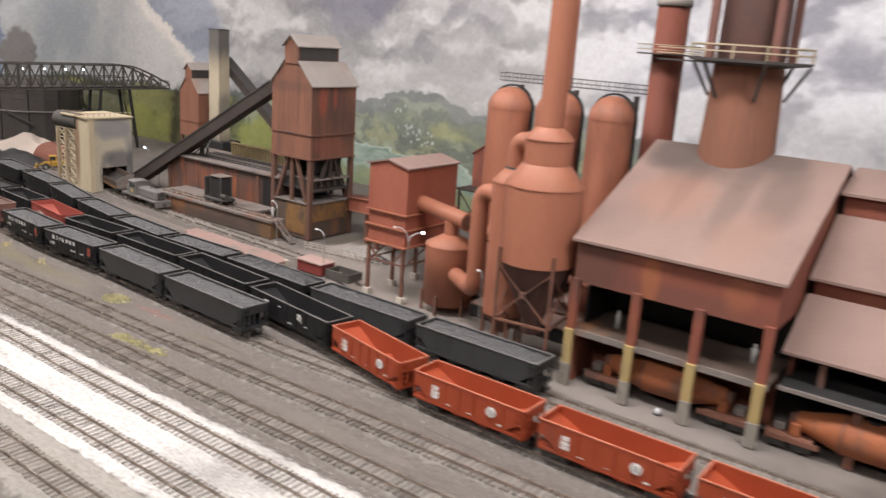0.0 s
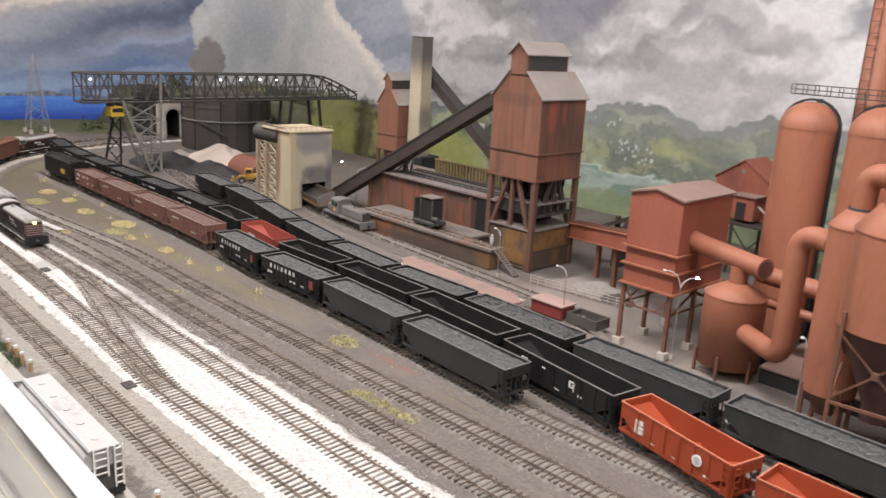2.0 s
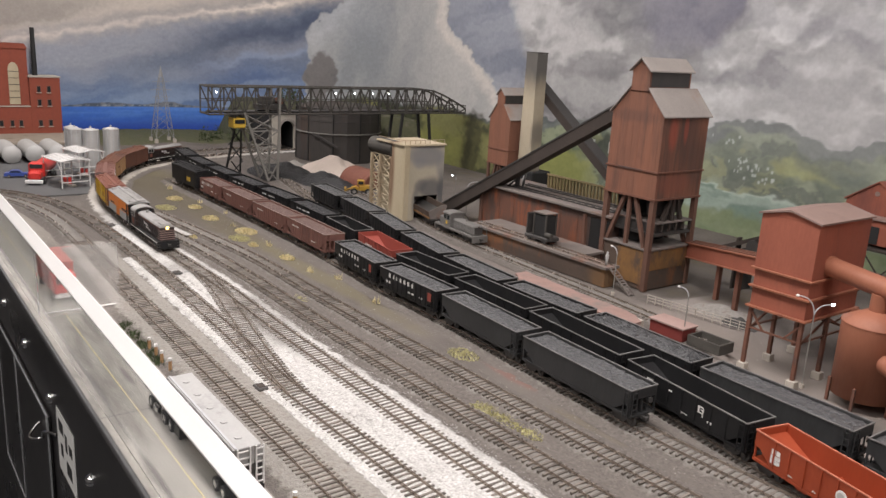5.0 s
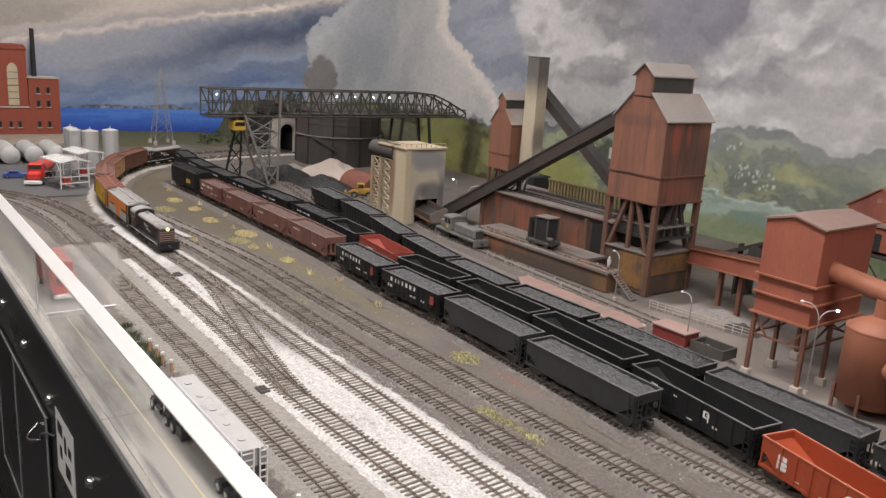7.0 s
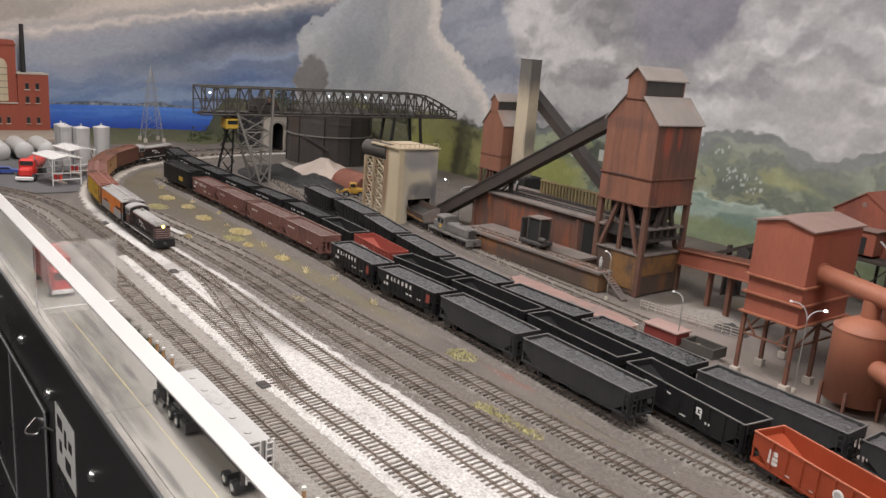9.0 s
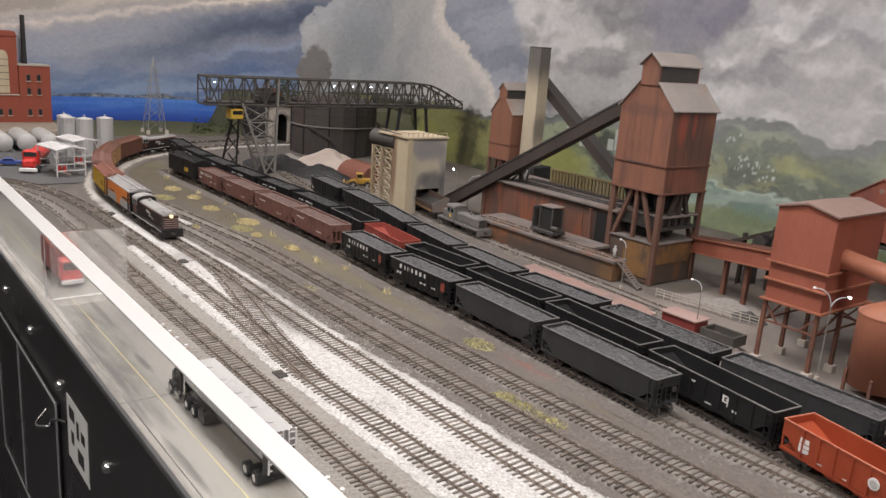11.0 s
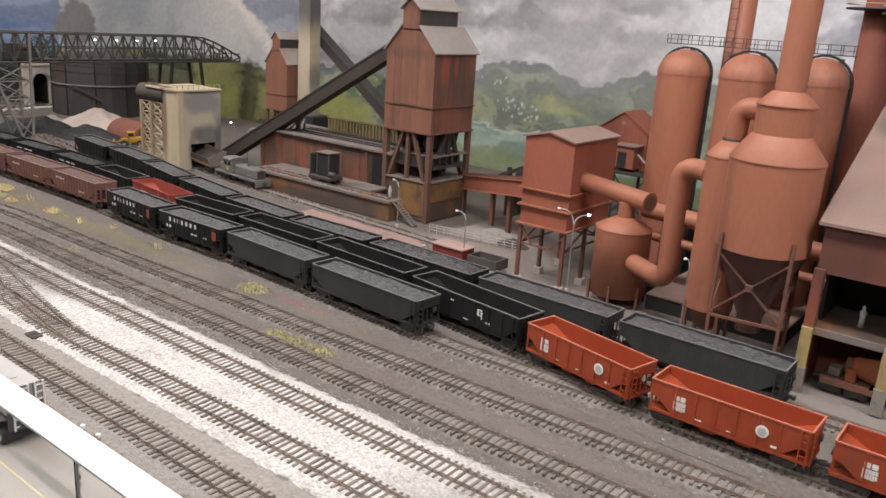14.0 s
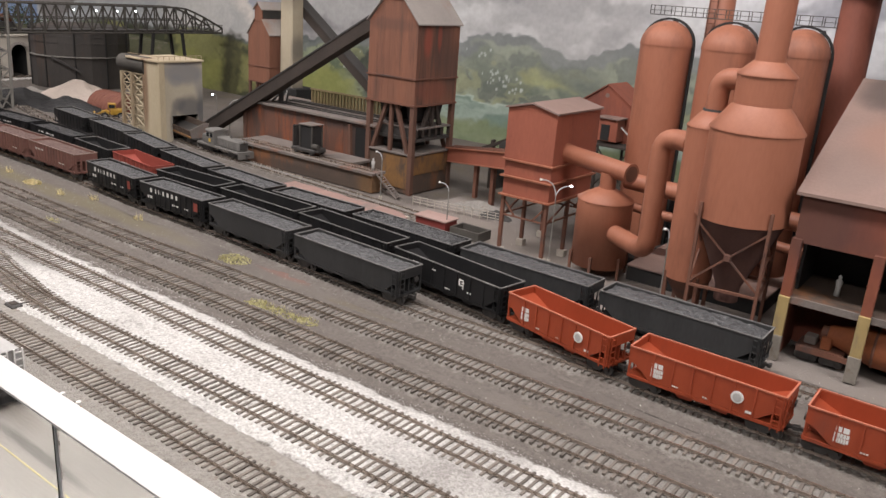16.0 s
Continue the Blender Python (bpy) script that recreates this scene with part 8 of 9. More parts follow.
# Not a wall: a black sheet painted for shade in the open recess.
part("lower_wall", boxes((-0.146, 1.2, 0.848, 0.8498, 0.0650, 0.130)), M_SOOTSHADE, sb, "black sheet for the shade under the lower roof")
for i in range(8):
    xx = -0.118 + i * 0.07
    part("eave_post", boxes((xx - 0.003, xx + 0.003, 0.784, 0.790, 0.0647, 0.096)), M_RUST, sb)
part("lower_roof", prism(bmesh.new(), [(0.778, 0.091), (0.848, 0.134), (0.848, 0.137), (0.778, 0.094)], "x", -0.155, 1.2), M_ROOF, sb)
part("middle_wall", boxes((-0.150, 1.2, 0.850, 0.854, 0.124, 0.152)), M_BRICKRED, sb)
part("middle_roof", prism(bmesh.new(), [(0.842, 0.152), (0.925, 0.206), (0.925, 0.209), (0.842, 0.155)], "x", -0.155, 1.2), M_ROOF, sb)
part("upper_wall", boxes((-0.150, 1.2, 0.927, 0.931, 0.196, 0.230)), M_BRICKRED, sb)
part("upper_roof", prism(bmesh.new(), [(0.919, 0.230), (0.99, 0.251), (0.99, 0.254), (0.919, 0.233)], "x", -0.155, 1.2), M_ROOF, sb)
part("rear_wall", boxes((-0.150, 1.2, 0.986, 0.99, 0, 0.248)), M_BRICKRED, sb)
part("end_wall", prism(bmesh.new(), [(0.7965, 0.0648), (0.7965, 0.101), (0.85, 0.132), (0.8545, 0.156), (0.925, 0.202), (0.9315, 0.230), (0.985, 0.246), (0.985, 0.0648)], "x", -0.150, -0.147), M_BRICKRED, sb)
# Deck coloured black for the same shade.
part("deck", boxes((-0.150, 1.2, 0.764, 0.985, 0.0605, 0.0645)), M_SOOTSHADE, sb)
part("deck_edge", boxes((-0.150, 1.2, 0.7605, 0.7637, 0.0610, 0.0648)), M_BENCHTOP, sb)
for i in range(9):
    xx = -0.08 + i * 0.075
    part("post", boxes((xx - 0.004, xx + 0.004, 0.770, 0.778, 0, 0.0604)), M_RUST, sb)


M_LADLE = mat("heat_scorched_orange_steel", (0.20, 0.056, 0.021), (0.34, 0.108, 0.038), 40, 0.75, bump=0.2, c3=(0.13, 0.060, 0.040), spots=0.5)


def ladle_car(m):
    """A torpedo ladle: a cigar-shaped vessel slung between two end platforms."""
    c = thing("ladle_car", "scorched rust-orange torpedo ladle car under the works deck", "ladle car", m, "ladle cars")
    prof = [(0.0, -0.064), (0.0085, -0.064), (0.0095, -0.062), (0.0105, -0.056), (0.0120, -0.050), (0.0188, -0.026), (0.0200, -0.020), (0.0200, 0.020), (0.0188, 0.026), (0.0120, 0.050), (0.0105, 0.056), (0.0095, 0.062), (0.0085, 0.064), (0.0, 0.064)]
    bm = lathe(bmesh.new(), prof, seg=28)
    bmesh.ops.rotate(bm, verts=bm.verts, cent=(0, 0, 0), matrix=Matrix.Rotation(math.pi / 2, 3, "Y"))
    bmesh.ops.translate(bm, verts=bm.verts, vec=(0, 0, 0.029))
    ladle = part("ladle", bm, M_LADLE, c)
    part("mouth", tube(bmesh.new(), (0, 0, 0.0480), (0, 0, 0.0515), 0.0065, 16), M_SOOTSHADE, ladle)
    for x in (-0.0225, 0.0225):
        hoop = lathe(bmesh.new(), [(0.0200, -0.0012), (0.0206, -0.0012), (0.0206, 0.0012), (0.0200, 0.0012)], seg=28)
        bmesh.ops.rotate(hoop, verts=hoop.verts, cent=(0, 0, 0), matrix=Matrix.Rotation(math.pi / 2, 3, "Y"))
        bmesh.ops.translate(hoop, verts=hoop.verts, vec=(x, 0, 0.029))
        part("hoop", hoop, M_RUST, ladle)
    for e in (-1, 1):
        part("platform", boxes((*sorted((e * 0.046, e * 0.089)), -0.0135, 0.0135, 0.0115, 0.0155), bevel=0.0006), M_RUST, c)
        part("bearing_block", boxes((*sorted((e * 0.0585, e * 0.0680)), -0.0115, 0.0115, 0.0156, 0.0285), bevel=0.0008), M_LADLE, c)
        part("bearing_cap", tube(bmesh.new(), (e * 0.0642, 0, 0.029), (e * 0.0700, 0, 0.029), 0.0072, 16), M_RUST, c)
        part("gear_box", boxes((*sorted((e * 0.073, e * 0.084)), -0.006, 0.007, 0.0156, 0.0235), bevel=0.0008), M_BENCHTOP, c, "dusty gear box")
        for s in (-1, 1):
            part("side_sill", boxes((*sorted((e * 0.040, e * 0.088)), *sorted((s * 0.0136, s * 0.0158)), 0.0095, 0.0145)), M_RUST, c)
        bogie(c, e * 0.056, 0.0048, 0.0060)
        bogie(c, e * 0.079, 0.0048, 0.0060)
        coupler(c, e * 0.089, e)
    return c


for xx in (-0.262, -0.066, 0.13):
    ladle_car(pose(xx, 0.781, 0.0))
for xx, yy in ((-0.258, 0.7535),):
    pk = thing("ground_light", "small silver dome light on the ground", "light", pose(xx, yy, 0))
    part("dome", lathe(bmesh.new(), [(0.0, 0.0062), (0.0022, 0.0055), (0.0038, 0.0030), (0.0040, -0.0005), (0.0, -0.0005)], seg=16), M_SILVER, pk)
    part("foot", tube(bmesh.new(), (0, 0, -0.0008), (0, 0, 0.0006), 0.0048, 14), M_STEEL, pk)

# ---------------------------------------------------------------- front edge: road, shield, truck
road = bmesh.new()
box(road, -2.1, EAST, 0.1552, 0.236, -0.004, 0.0016)
solid("road", road, M_ASPH, "pale grey worn road along the table's edge", kind="structure")
solid("road_line", boxes((-1.9, EAST, 0.1905, 0.1915, 0.0014, 0.0020)), mat("worn_yellow_line", (0.55, 0.46, 0.16), (0.42, 0.39, 0.27), 60, 0.8, c3=(0.36, 0.345, 0.31), spots=0.4, stretch=(0.3, 1, 1)), "thin yellow line down the road", kind="structure")
for xx in (-1.6, -0.9645, -0.37):
    solid("road_joint", boxes((xx, xx + 0.0008, 0.1556, 0.2355, 0.0014, 0.00175)), M_LOT, "dark joint across the road", kind="structure")
solid("table_edge", boxes((WEST, EAST, 0.1514, 0.1550, -0.004, 0.0022), bevel=0.0006), M_LOT, "dull grey metal edge strip of the table", kind="structure")

sh = thing("clear_shield", "clear acrylic shield with a white plastic cap along the table", "shield", kind="")
part("cap", prism(bmesh.new(), [(0.1575, 0.0905), (0.1660, 0.0880), (0.1684, 0.0985), (0.1676, 0.1012), (0.1660, 0.1020), (0.1571, 0.0925)], "x", -1.9, 1.2), M_WPLAST, sh, "glossy white plastic cap strip")
for a, b in ((-1.9, -1.285), (-1.28, -0.5885), (-0.5835, 0.2), (0.205, 1.2)):
    pn = part("pane", boxes((a, b, 0.1610, 0.1630, 0.002, 0.0890)), M_ACRYL, sh, "clear acrylic pane")
    pn.visible_shadow = False
for a in (-1.2825, -0.586, 0.2025):
    part("pane_joint", boxes((a - 0.0005, a + 0.0005, 0.1608, 0.1632, 0.002, 0.0880)), M_SILVER, sh)
dv = thing("clear_divider", "upright clear acrylic sheet standing across the road", "divider")
pn = part("sheet", boxes((-1.2875, -1.2855, 0.170, 0.258, 0.0017, 0.085)), clear("hazy_acrylic", (0.95, 0.95, 0.94), 0.10, 0.09), dv)
pn.visible_shadow = False
part("edge_strip", boxes((-1.2878, -1.2852, 0.170, 0.262, 0.0016, 0.0028)), M_WPLAST, dv)

for xx, zz in ((-1.806, -0.042), (-1.655, -0.043), (-1.500, -0.045), (-1.337, -0.052), (-1.185, -0.067), (-0.998, -0.078), (-0.806, -0.082), (-0.608, -0.084), (-0.41, -0.084)):
    sc = thing("fascia_screw", "bright dome-headed screw in the black panel", "screw", pose(xx, 0.1515, zz) @ Matrix.Scale(1.3, 4), "panel screws")
    dome = lathe(bmesh.new(), [(0.0052, 0.0), (0.0046, 0.0022), (0.0028, 0.0040), (0.0, 0.0046)], seg=16)
    bmesh.ops.rotate(dome, verts=dome.verts, cent=(0, 0, 0), matrix=Matrix.Rotation(math.pi / 2, 3, "X"))
    part("head", dome, M_CHROME, sc)
ps = thing("paper_notice", "white paper notice with black marks pinned to the panel", "notice", pose(-1.152, 0.1511, -0.0625) @ Matrix.Scale(0.82, 4))
part("sheet", boxes((0.0, 0.105, -0.0008, 0.0, -0.092, 0.0)), M_PAPER, ps)
bm = boxes((0.012, 0.040, -0.0012, -0.0009, -0.030, -0.012), (0.050, 0.062, -0.0012, -0.0009, -0.045, -0.020), (0.020, 0.034, -0.0012, -0.0009, -0.064, -0.046), (0.052, 0.082, -0.0012, -0.0009, -0.078, -0.058), (0.072, 0.090, -0.0012, -0.0009, -0.040, -0.026))
part("print", bm, M_INK, ps)["kind"] = "stuff"
fr = thing("hinged_panel", "black framed access panel in the fascia with thin grey edges", "access panel")
part("panel", boxes((-1.57, -1.19, 0.1472, 0.1513, -0.32, -0.092), bevel=0.001), M_FASCIA, fr)
for a, b in (((-1.57, -0.092), (-1.19, -0.092)), ((-1.57, -0.32), (-1.19, -0.32)), ((-1.57, -0.092), (-1.57, -0.32)), ((-1.19, -0.092), (-1.19, -0.32)), ((-1.41, -0.092), (-1.41, -0.32))):
    part("edge_trim", beam(bmesh.new(), (a[0], 0.1467, a[1]), (b[0], 0.1467, b[1]), 0.002), M_SILVER, fr)
part("wire_hook", pipe(bmesh.new(), arc((-1.24, 0.146, -0.120), (-1.235, 0.120, -0.140), (-1.20, 0.143, -0.122), 8) + arc((-1.20, 0.143, -0.122), (-1.18, 0.135, -0.098), (-1.155, 0.150, -0.100), 5), 0.0016, 8), M_CHROME, fr, "bent bright wire hook")


def road_wheel(parent, x, y, r=0.0062, w=0.005, name="wheel"):
    t = part(name, tube(bmesh.new(), (x, y - w / 2, r), (x, y + w / 2, r), r, 18), M_RUBBER, parent)
    part("rim", tube(bmesh.new(), (x, y - w / 2 - 0.0003, r), (x, y + w / 2 + 0.0003, r), r * 0.55, 14), M_CHROME, t)
    return t


tk = thing("semi_truck", "black tractor truck with pale grey bulk trailer on the road", "truck", pose(-0.858, 0.2165, 0.0017))
part("trailer_body", prism(bmesh.new(), [(-0.0070, 0.0225), (-0.0125, 0.0255), (-0.0150, 0.0300), (-0.0150, 0.0370), (-0.0138, 0.0410), (-0.0110, 0.0438), (-0.0070, 0.0448), (0.0070, 0.0448), (0.0110, 0.0438), (0.0138, 0.0410), (0.0150, 0.0370), (0.0150, 0.0300), (0.0125, 0.0255), (0.0070, 0.0225)], "x", -0.064, 0.088), M_TRAILER, tk)
part("trailer_roof", boxes((-0.066, 0.090, -0.0115, 0.0115, 0.0449, 0.0462), bevel=0.0005), M_TRAILER, tk)
part("roof_walk", boxes((-0.066, 0.090, -0.0100, -0.0080, 0.0462, 0.0470)), M_SILVER, tk)
for i in range(5):
    part("roof_hatch", tube(bmesh.new(), (-0.048 + i * 0.03, 0, 0.0462), (-0.048 + i * 0.03, 0, 0.0468), 0.0032, 14), M_TRAILER, tk)
for i in range(7):
    x = -0.060 + i * 0.0243
    part("side_rib", boxes((x - 0.0007, x + 0.0007, -0.0157, 0.0157, 0.0300, 0.0370)), M_TRAILER, tk)
part("rear_frame", boxes((0.0882, 0.0895, -0.0120, 0.0120, 0.012, 0.0300)), M_STEEL, tk)
part("ladder", ladder(bmesh.new(), 0.0906, -0.003, 0.012, 0.046, 0.010, "y", 6, 0.0006), M_WPLAST, tk)
part("ladder", ladder(bmesh.new(), 0.0906, 0.010, 0.012, 0.046, 0.006, "y", 6, 0.0006), M_WPLAST, tk)
part("chassis", boxes((-0.062, 0.092, -0.005, 0.005, 0.0125, 0.0224)), M_STEEL, tk)
part("landing_gear", boxes((-0.034, -0.030, -0.012, -0.009, 0.0, 0.0158), (-0.034, -0.030, 0.009, 0.012, 0.0, 0.0158), (-0.040, -0.026, -0.013, 0.013, 0.0035, 0.0125)), M_STEEL, tk)
for x in (0.064, 0.080):
    for y in (-0.0125, 0.0125):
        road_wheel(tk, x, y)
    part("mudguard", boxes((x + 0.0066, x + 0.0074, -0.015, 0.015, 0.004, 0.013)), M_RUBBER, tk)
part("tractor_frame", boxes((-0.115, -0.045, -0.006, 0.006, 0.0075, 0.0105)), M_STEEL, tk)
part("cab", boxes((-0.098, -0.080, -0.0122, 0.0122, 0.009, 0.032), bevel=0.002), M_BLACK, tk)
part("bonnet", boxes((-0.117, -0.0985, -0.0092, 0.0092, 0.009, 0.0215), bevel=0.0025), M_BLACK, tk)
part("windscreen", boxes((-0.0986, -0.0980, -0.0100, 0.0100, 0.023, 0.0298)), M_WINDOW, tk)
for y in (-0.0124, 0.0121):
    part("side_window", boxes((-0.0955, -0.086, y, y + 0.0003, 0.0225, 0.0292)), M_WINDOW, tk)
    part("exhaust_stack", tube(bmesh.new(), (-0.077, y * 0.9, 0.010), (-0.077, y * 0.9, 0.038), 0.0012, 8), M_CHROME, tk)
part("bumper", boxes((-0.1195, -0.1173, -0.0120, 0.0120, 0.004, 0.009), bevel=0.0005), M_CHROME, tk)
part("fuel_tank", tube(bmesh.new(), (-0.094, -0.0115, 0.0075), (-0.080, -0.0115, 0.0075), 0.0038, 14), M_CHROME, tk)
for x in (-0.106, -0.066, -0.049):
    for y in (-0.0112, 0.0112):
        road_wheel(tk, x, y)

rt = thing("red_truck", "red box truck with a pale bumper parked on the road", "truck", pose(-1.375, 0.203, 0.0017))
part("box_body", boxes((-0.06, 0.022, -0.0145, 0.0145, 0.010, 0.046), bevel=0.0008), M_REDCAR, rt)
part("cab", boxes((0.024, 0.046, -0.013, 0.013, 0.008, 0.036), bevel=0.0025), M_RED, rt)
part("windscreen", boxes((0.0458, 0.0464, -0.0105, 0.0105, 0.023, 0.0325)), M_WINDOW, rt)
part("bumper", boxes((0.0462, 0.0492, -0.0135, 0.0135, 0.0045, 0.0105), bevel=0.0008), M_WPLAST, rt)
for x in (-0.045, 0.034):
    for y in (-0.012, 0.012):
        road_wheel(rt, x, y, 0.006)

for xx, yy in ((-1.115, 0.245), (-1.092, 0.2455), (-1.070, 0.245), (-1.045, 0.246), (-0.742, 0.244), (-0.722, 0.245)):
    gpst = thing("guard_post", "short wooden guard post with a white top", "post", pose(xx, yy, 0), "guard posts")
    part("post", tube(bmesh.new(), (0, 0, -0.002), (0, 0, 0.0115), 0.0018, 10), M_WOODBOX, gpst)
    part("white_top", tube(bmesh.new(), (0, 0, 0.01155), (0, 0, 0.0145), 0.0019, 10), M_WPLAST, gpst)

# ---------------------------------------------------------------- tufts, weeds and loose stones


def tuft(x, y, r, h, n, material, label, flat=False):
    """A clump of thin blades."""
    bm = bmesh.new()
    for i in range(n):
        a, d = random.uniform(0, 2 * math.pi), r * random.random() ** 0.6
        px, py = x + d * math.cos(a) * 1.5, y + d * math.sin(a)
        hh = h * random.uniform(0.4, 1.1) * (1 - 0.6 * d / r)
        b = random.uniform(0, 2 * math.pi)
        lx, ly = random.uniform(-0.6, 0.6) * hh, random.uniform(-0.6, 0.6) * hh
        w = 0.0007 if not flat else 0.0012
        p0, p1 = Vector((px - w * math.cos(b), py - w * math.sin(b), -0.0006)), Vector((px + w * math.cos(b), py + w * math.sin(b), -0.0006))
        q = Vector((px + lx, py + ly, hh))
        m1, m2 = p0.lerp(q, 0.6) , p1.lerp(q, 0.6)
        vs = [bm.verts.new(v) for v in (p0, p1, m2, m1, q)]
        bm.faces.new((vs[0], vs[1], vs[2], vs[3]))
        bm.faces.new((vs[3], vs[2], vs[4]))
    solid("grass_tuft", bm, material, label, "grass", group="yard weeds")


MATS = ((-1.94, 0.545, 0.016), (-1.841, 0.554, 0.013), (-1.73, 0.546, 0.015), (-1.602, 0.565, 0.019), (-1.595, 0.467, 0.010), (-1.405, 0.554, 0.011), (-1.505, 0.537, 0.008))
for xx, yy, r in MATS:
    tuft(xx, yy, r, 0.007, int(380 * r / 0.015), M_GRASS, "low star-shaped mat of straw-coloured grass in the dirt", True)
SPRIGS = ((-2.055, 0.572, 0.020), (-1.885, 0.580, 0.014), (-1.76, 0.589, 0.011), (-1.655, 0.562, 0.007), (-1.492, 0.561, 0.014), (-1.318, 0.551, 0.014), (-1.265, 0.572, 0.015), (-1.143, 0.564, 0.014))
for xx, yy, h in SPRIGS:
    tuft(xx, yy, 0.0055, h, 26, M_GRASS, "upright sprig of dry straw-yellow grass")
for xx, yy, r in ((-1.206, 0.486, 0.014), (-0.931, 0.554, 0.016), (-0.777, 0.491, 0.019), (-0.742, 0.493, 0.014), (-0.803, 0.490, 0.013), (-0.812, 0.476, 0.007), (-1.56, 0.535, 0.018), (-1.86, 0.50, 0.02)):
    tuft(xx, yy, r, 0.003, int(340 * r / 0.015), M_MOSS, "flat patch of yellow-green weeds", True)
for xx in (-1.20, -1.165, -1.13, -1.10, -1.075):
    tuft(xx, 0.2435 + random.uniform(-0.002, 0.003), 0.010, 0.009, 150, M_SHRUB, "low dark green bush beside the road")

stones = bmesh.new()
for nm, half, count in (("three", 0.030, 8000), ("two", 0.026, 6000)):
    pts = [p for p in along(LINES[nm], 0.004) if -1.25 < p[0] < -0.05]
    for i in range(count):
        x, y, a = random.choice(pts)
        y += random.uniform(-1, 1) * half
        x += random.uniform(-0.002, 0.002)
        r = random.uniform(0.0005, 0.0010)
        t = [stones.verts.new((x + r * random.uniform(-1, 1), y + r * random.uniform(-1, 1), 0.0038 + r * q)) for q in (0.0, 0.2, 0.9, 0.6)]
        for f in ((0, 1, 2), (0, 2, 3), (0, 3, 1), (1, 3, 2)):
            stones.faces.new([t[k] for k in f])
for nm, half, count, xr in (("three", 0.034, 2600, (-1.9, 0.0)), ("two", 0.033, 1800, (-1.5, 0.0))):
    pts = [p for p in along(LINES[nm], 0.004) if xr[0] < p[0] < xr[1]]
    for i in range(count):
        x, y, a = random.choice(pts)
        side = random.choice((-1, 1)) * (half + random.gauss(-0.003, 0.004))
        y += side * math.cos(math.radians(a)) + (0.004 if nm == "three" else 0)
        x += -side * math.sin(math.radians(a)) + random.uniform(-0.002, 0.002)
        r = random.uniform(0.0004, 0.0010)
        z = 0.0012 if abs(side) < half else 0.0
        t = [stones.verts.new((x + r * random.uniform(-1, 1), y + r * random.uniform(-1, 1), z + r * q)) for q in (0.0, 0.2, 0.9, 0.6)]
        for f in ((0, 1, 2), (0, 2, 3), (0, 3, 1), (1, 3, 2)):
            stones.faces.new([t[k] for k in f])
bmesh.ops.recalc_face_normals(stones, faces=stones.faces)
solid("loose_stones", stones, M_WHITEBAL, "loose white ballast stones beside the tracks", "ballast", kind="stuff")
grit = bmesh.new()
for i in range(9000):
    x, y = random.uniform(-1.7, -0.1), random.choice((random.uniform(0.24, 0.27), random.uniform(0.43, 0.60), random.uniform(0.48, 0.58), random.uniform(0.72, 0.95)))
    r = random.uniform(0.0003, 0.0009)
    t = [grit.verts.new((x + r * random.uniform(-1, 1), y + r * random.uniform(-1, 1), -0.0002 + r * q)) for q in (0.0, 0.2, 0.9, 0.6)]
    for f in ((0, 1, 2), (0, 2, 3), (0, 3, 1), (1, 3, 2)):
        grit.faces.new([t[k] for k in f])
bmesh.ops.recalc_face_normals(grit, faces=grit.faces)
solid("loose_grit", grit, mat("grit", (0.12, 0.11, 0.10), (0.5, 0.48, 0.44), 500, 0.9, bump=0.0, island=0.6), "loose grey grit on the yard's dirt", "grit", kind="stuff")

# ---------------------------------------------------------------- switch stands and lamps
for xx, yy in ((-0.952, 0.308), (-1.383, 0.366), (-1.727, 0.360)):
    sw = thing("switch_machine", "small dark switch machine beside the track", "switch machine", pose(xx, yy, 0.001))
    part("housing", boxes((-0.008, 0.008, -0.0055, 0.0055, 0.0, 0.0048), bevel=0.001), M_STEEL, sw)
    part("throw_bar", boxes((-0.001, 0.001, 0.0045, 0.022, 0.002, 0.0032)), M_STEEL, sw)
    part("lid", boxes((-0.0045, 0.0045, -0.0035, 0.0035, 0.0049, 0.0056), bevel=0.0003), M_DARKWOOD, sw)


def street_lamp(m, h, arms, lit):
    lp = thing("street_lamp", "thin grey street lamp with curved arm", "street lamp", m, "yard lamps")
    part("pole", tube(bmesh.new(), (0, 0, -0.001), (0, 0, h), 0.0009, 8, 0.0006), M_PALEGIRDER, lp)
    part("base", tube(bmesh.new(), (0, 0, -0.001), (0, 0, 0.004), 0.0026, 10), M_CONC, lp)
    for (dx, dy, up), on in zip(arms, lit):
        part("arm", pipe(bmesh.new(), arc((0, 0, h - 0.001), (dx * 0.15, dy * 0.15, h + up + 0.002), (dx, dy, h + up)), 0.0007, 6), M_SILVER, lp)
        part("lamp_head", lathe(bmesh.new(), [(0, 0.002), (0.0017, 0.0012), (0.0021, -0.0006), (0.0, -0.0012)], (dx, dy, h + up), 12), M_GLOW if on else M_WPLAST, lp, "lit white lamp head" if on else "white lamp head")
    return lp


street_lamp(pose(-0.667, 0.836, 0), 0.088, ((-0.016, -0.012, 0.018), (0.010, 0.018, 0.010)), (False, True))
street_lamp(pose(-0.832, 0.838, 0), 0.060, ((-0.014, -0.003, 0.009),), (False,))
street_lamp(pose(-1.013, 0.905, 0.0), 0.064, ((-0.015, 0.004, 0.008),), (False,))
street_lamp(pose(-1.540, 1.030, 0), 0.068, ((0.022, 0.020, 0.011),), (False,))
street_lamp(pose(-1.62, 1.06, 0), 0.068, ((0.010, -0.018, 0.011),), (True,))
street_lamp(pose(-0.487, 0.752, 0), 0.094, ((-0.004, -0.003, 0.008),), (False,))

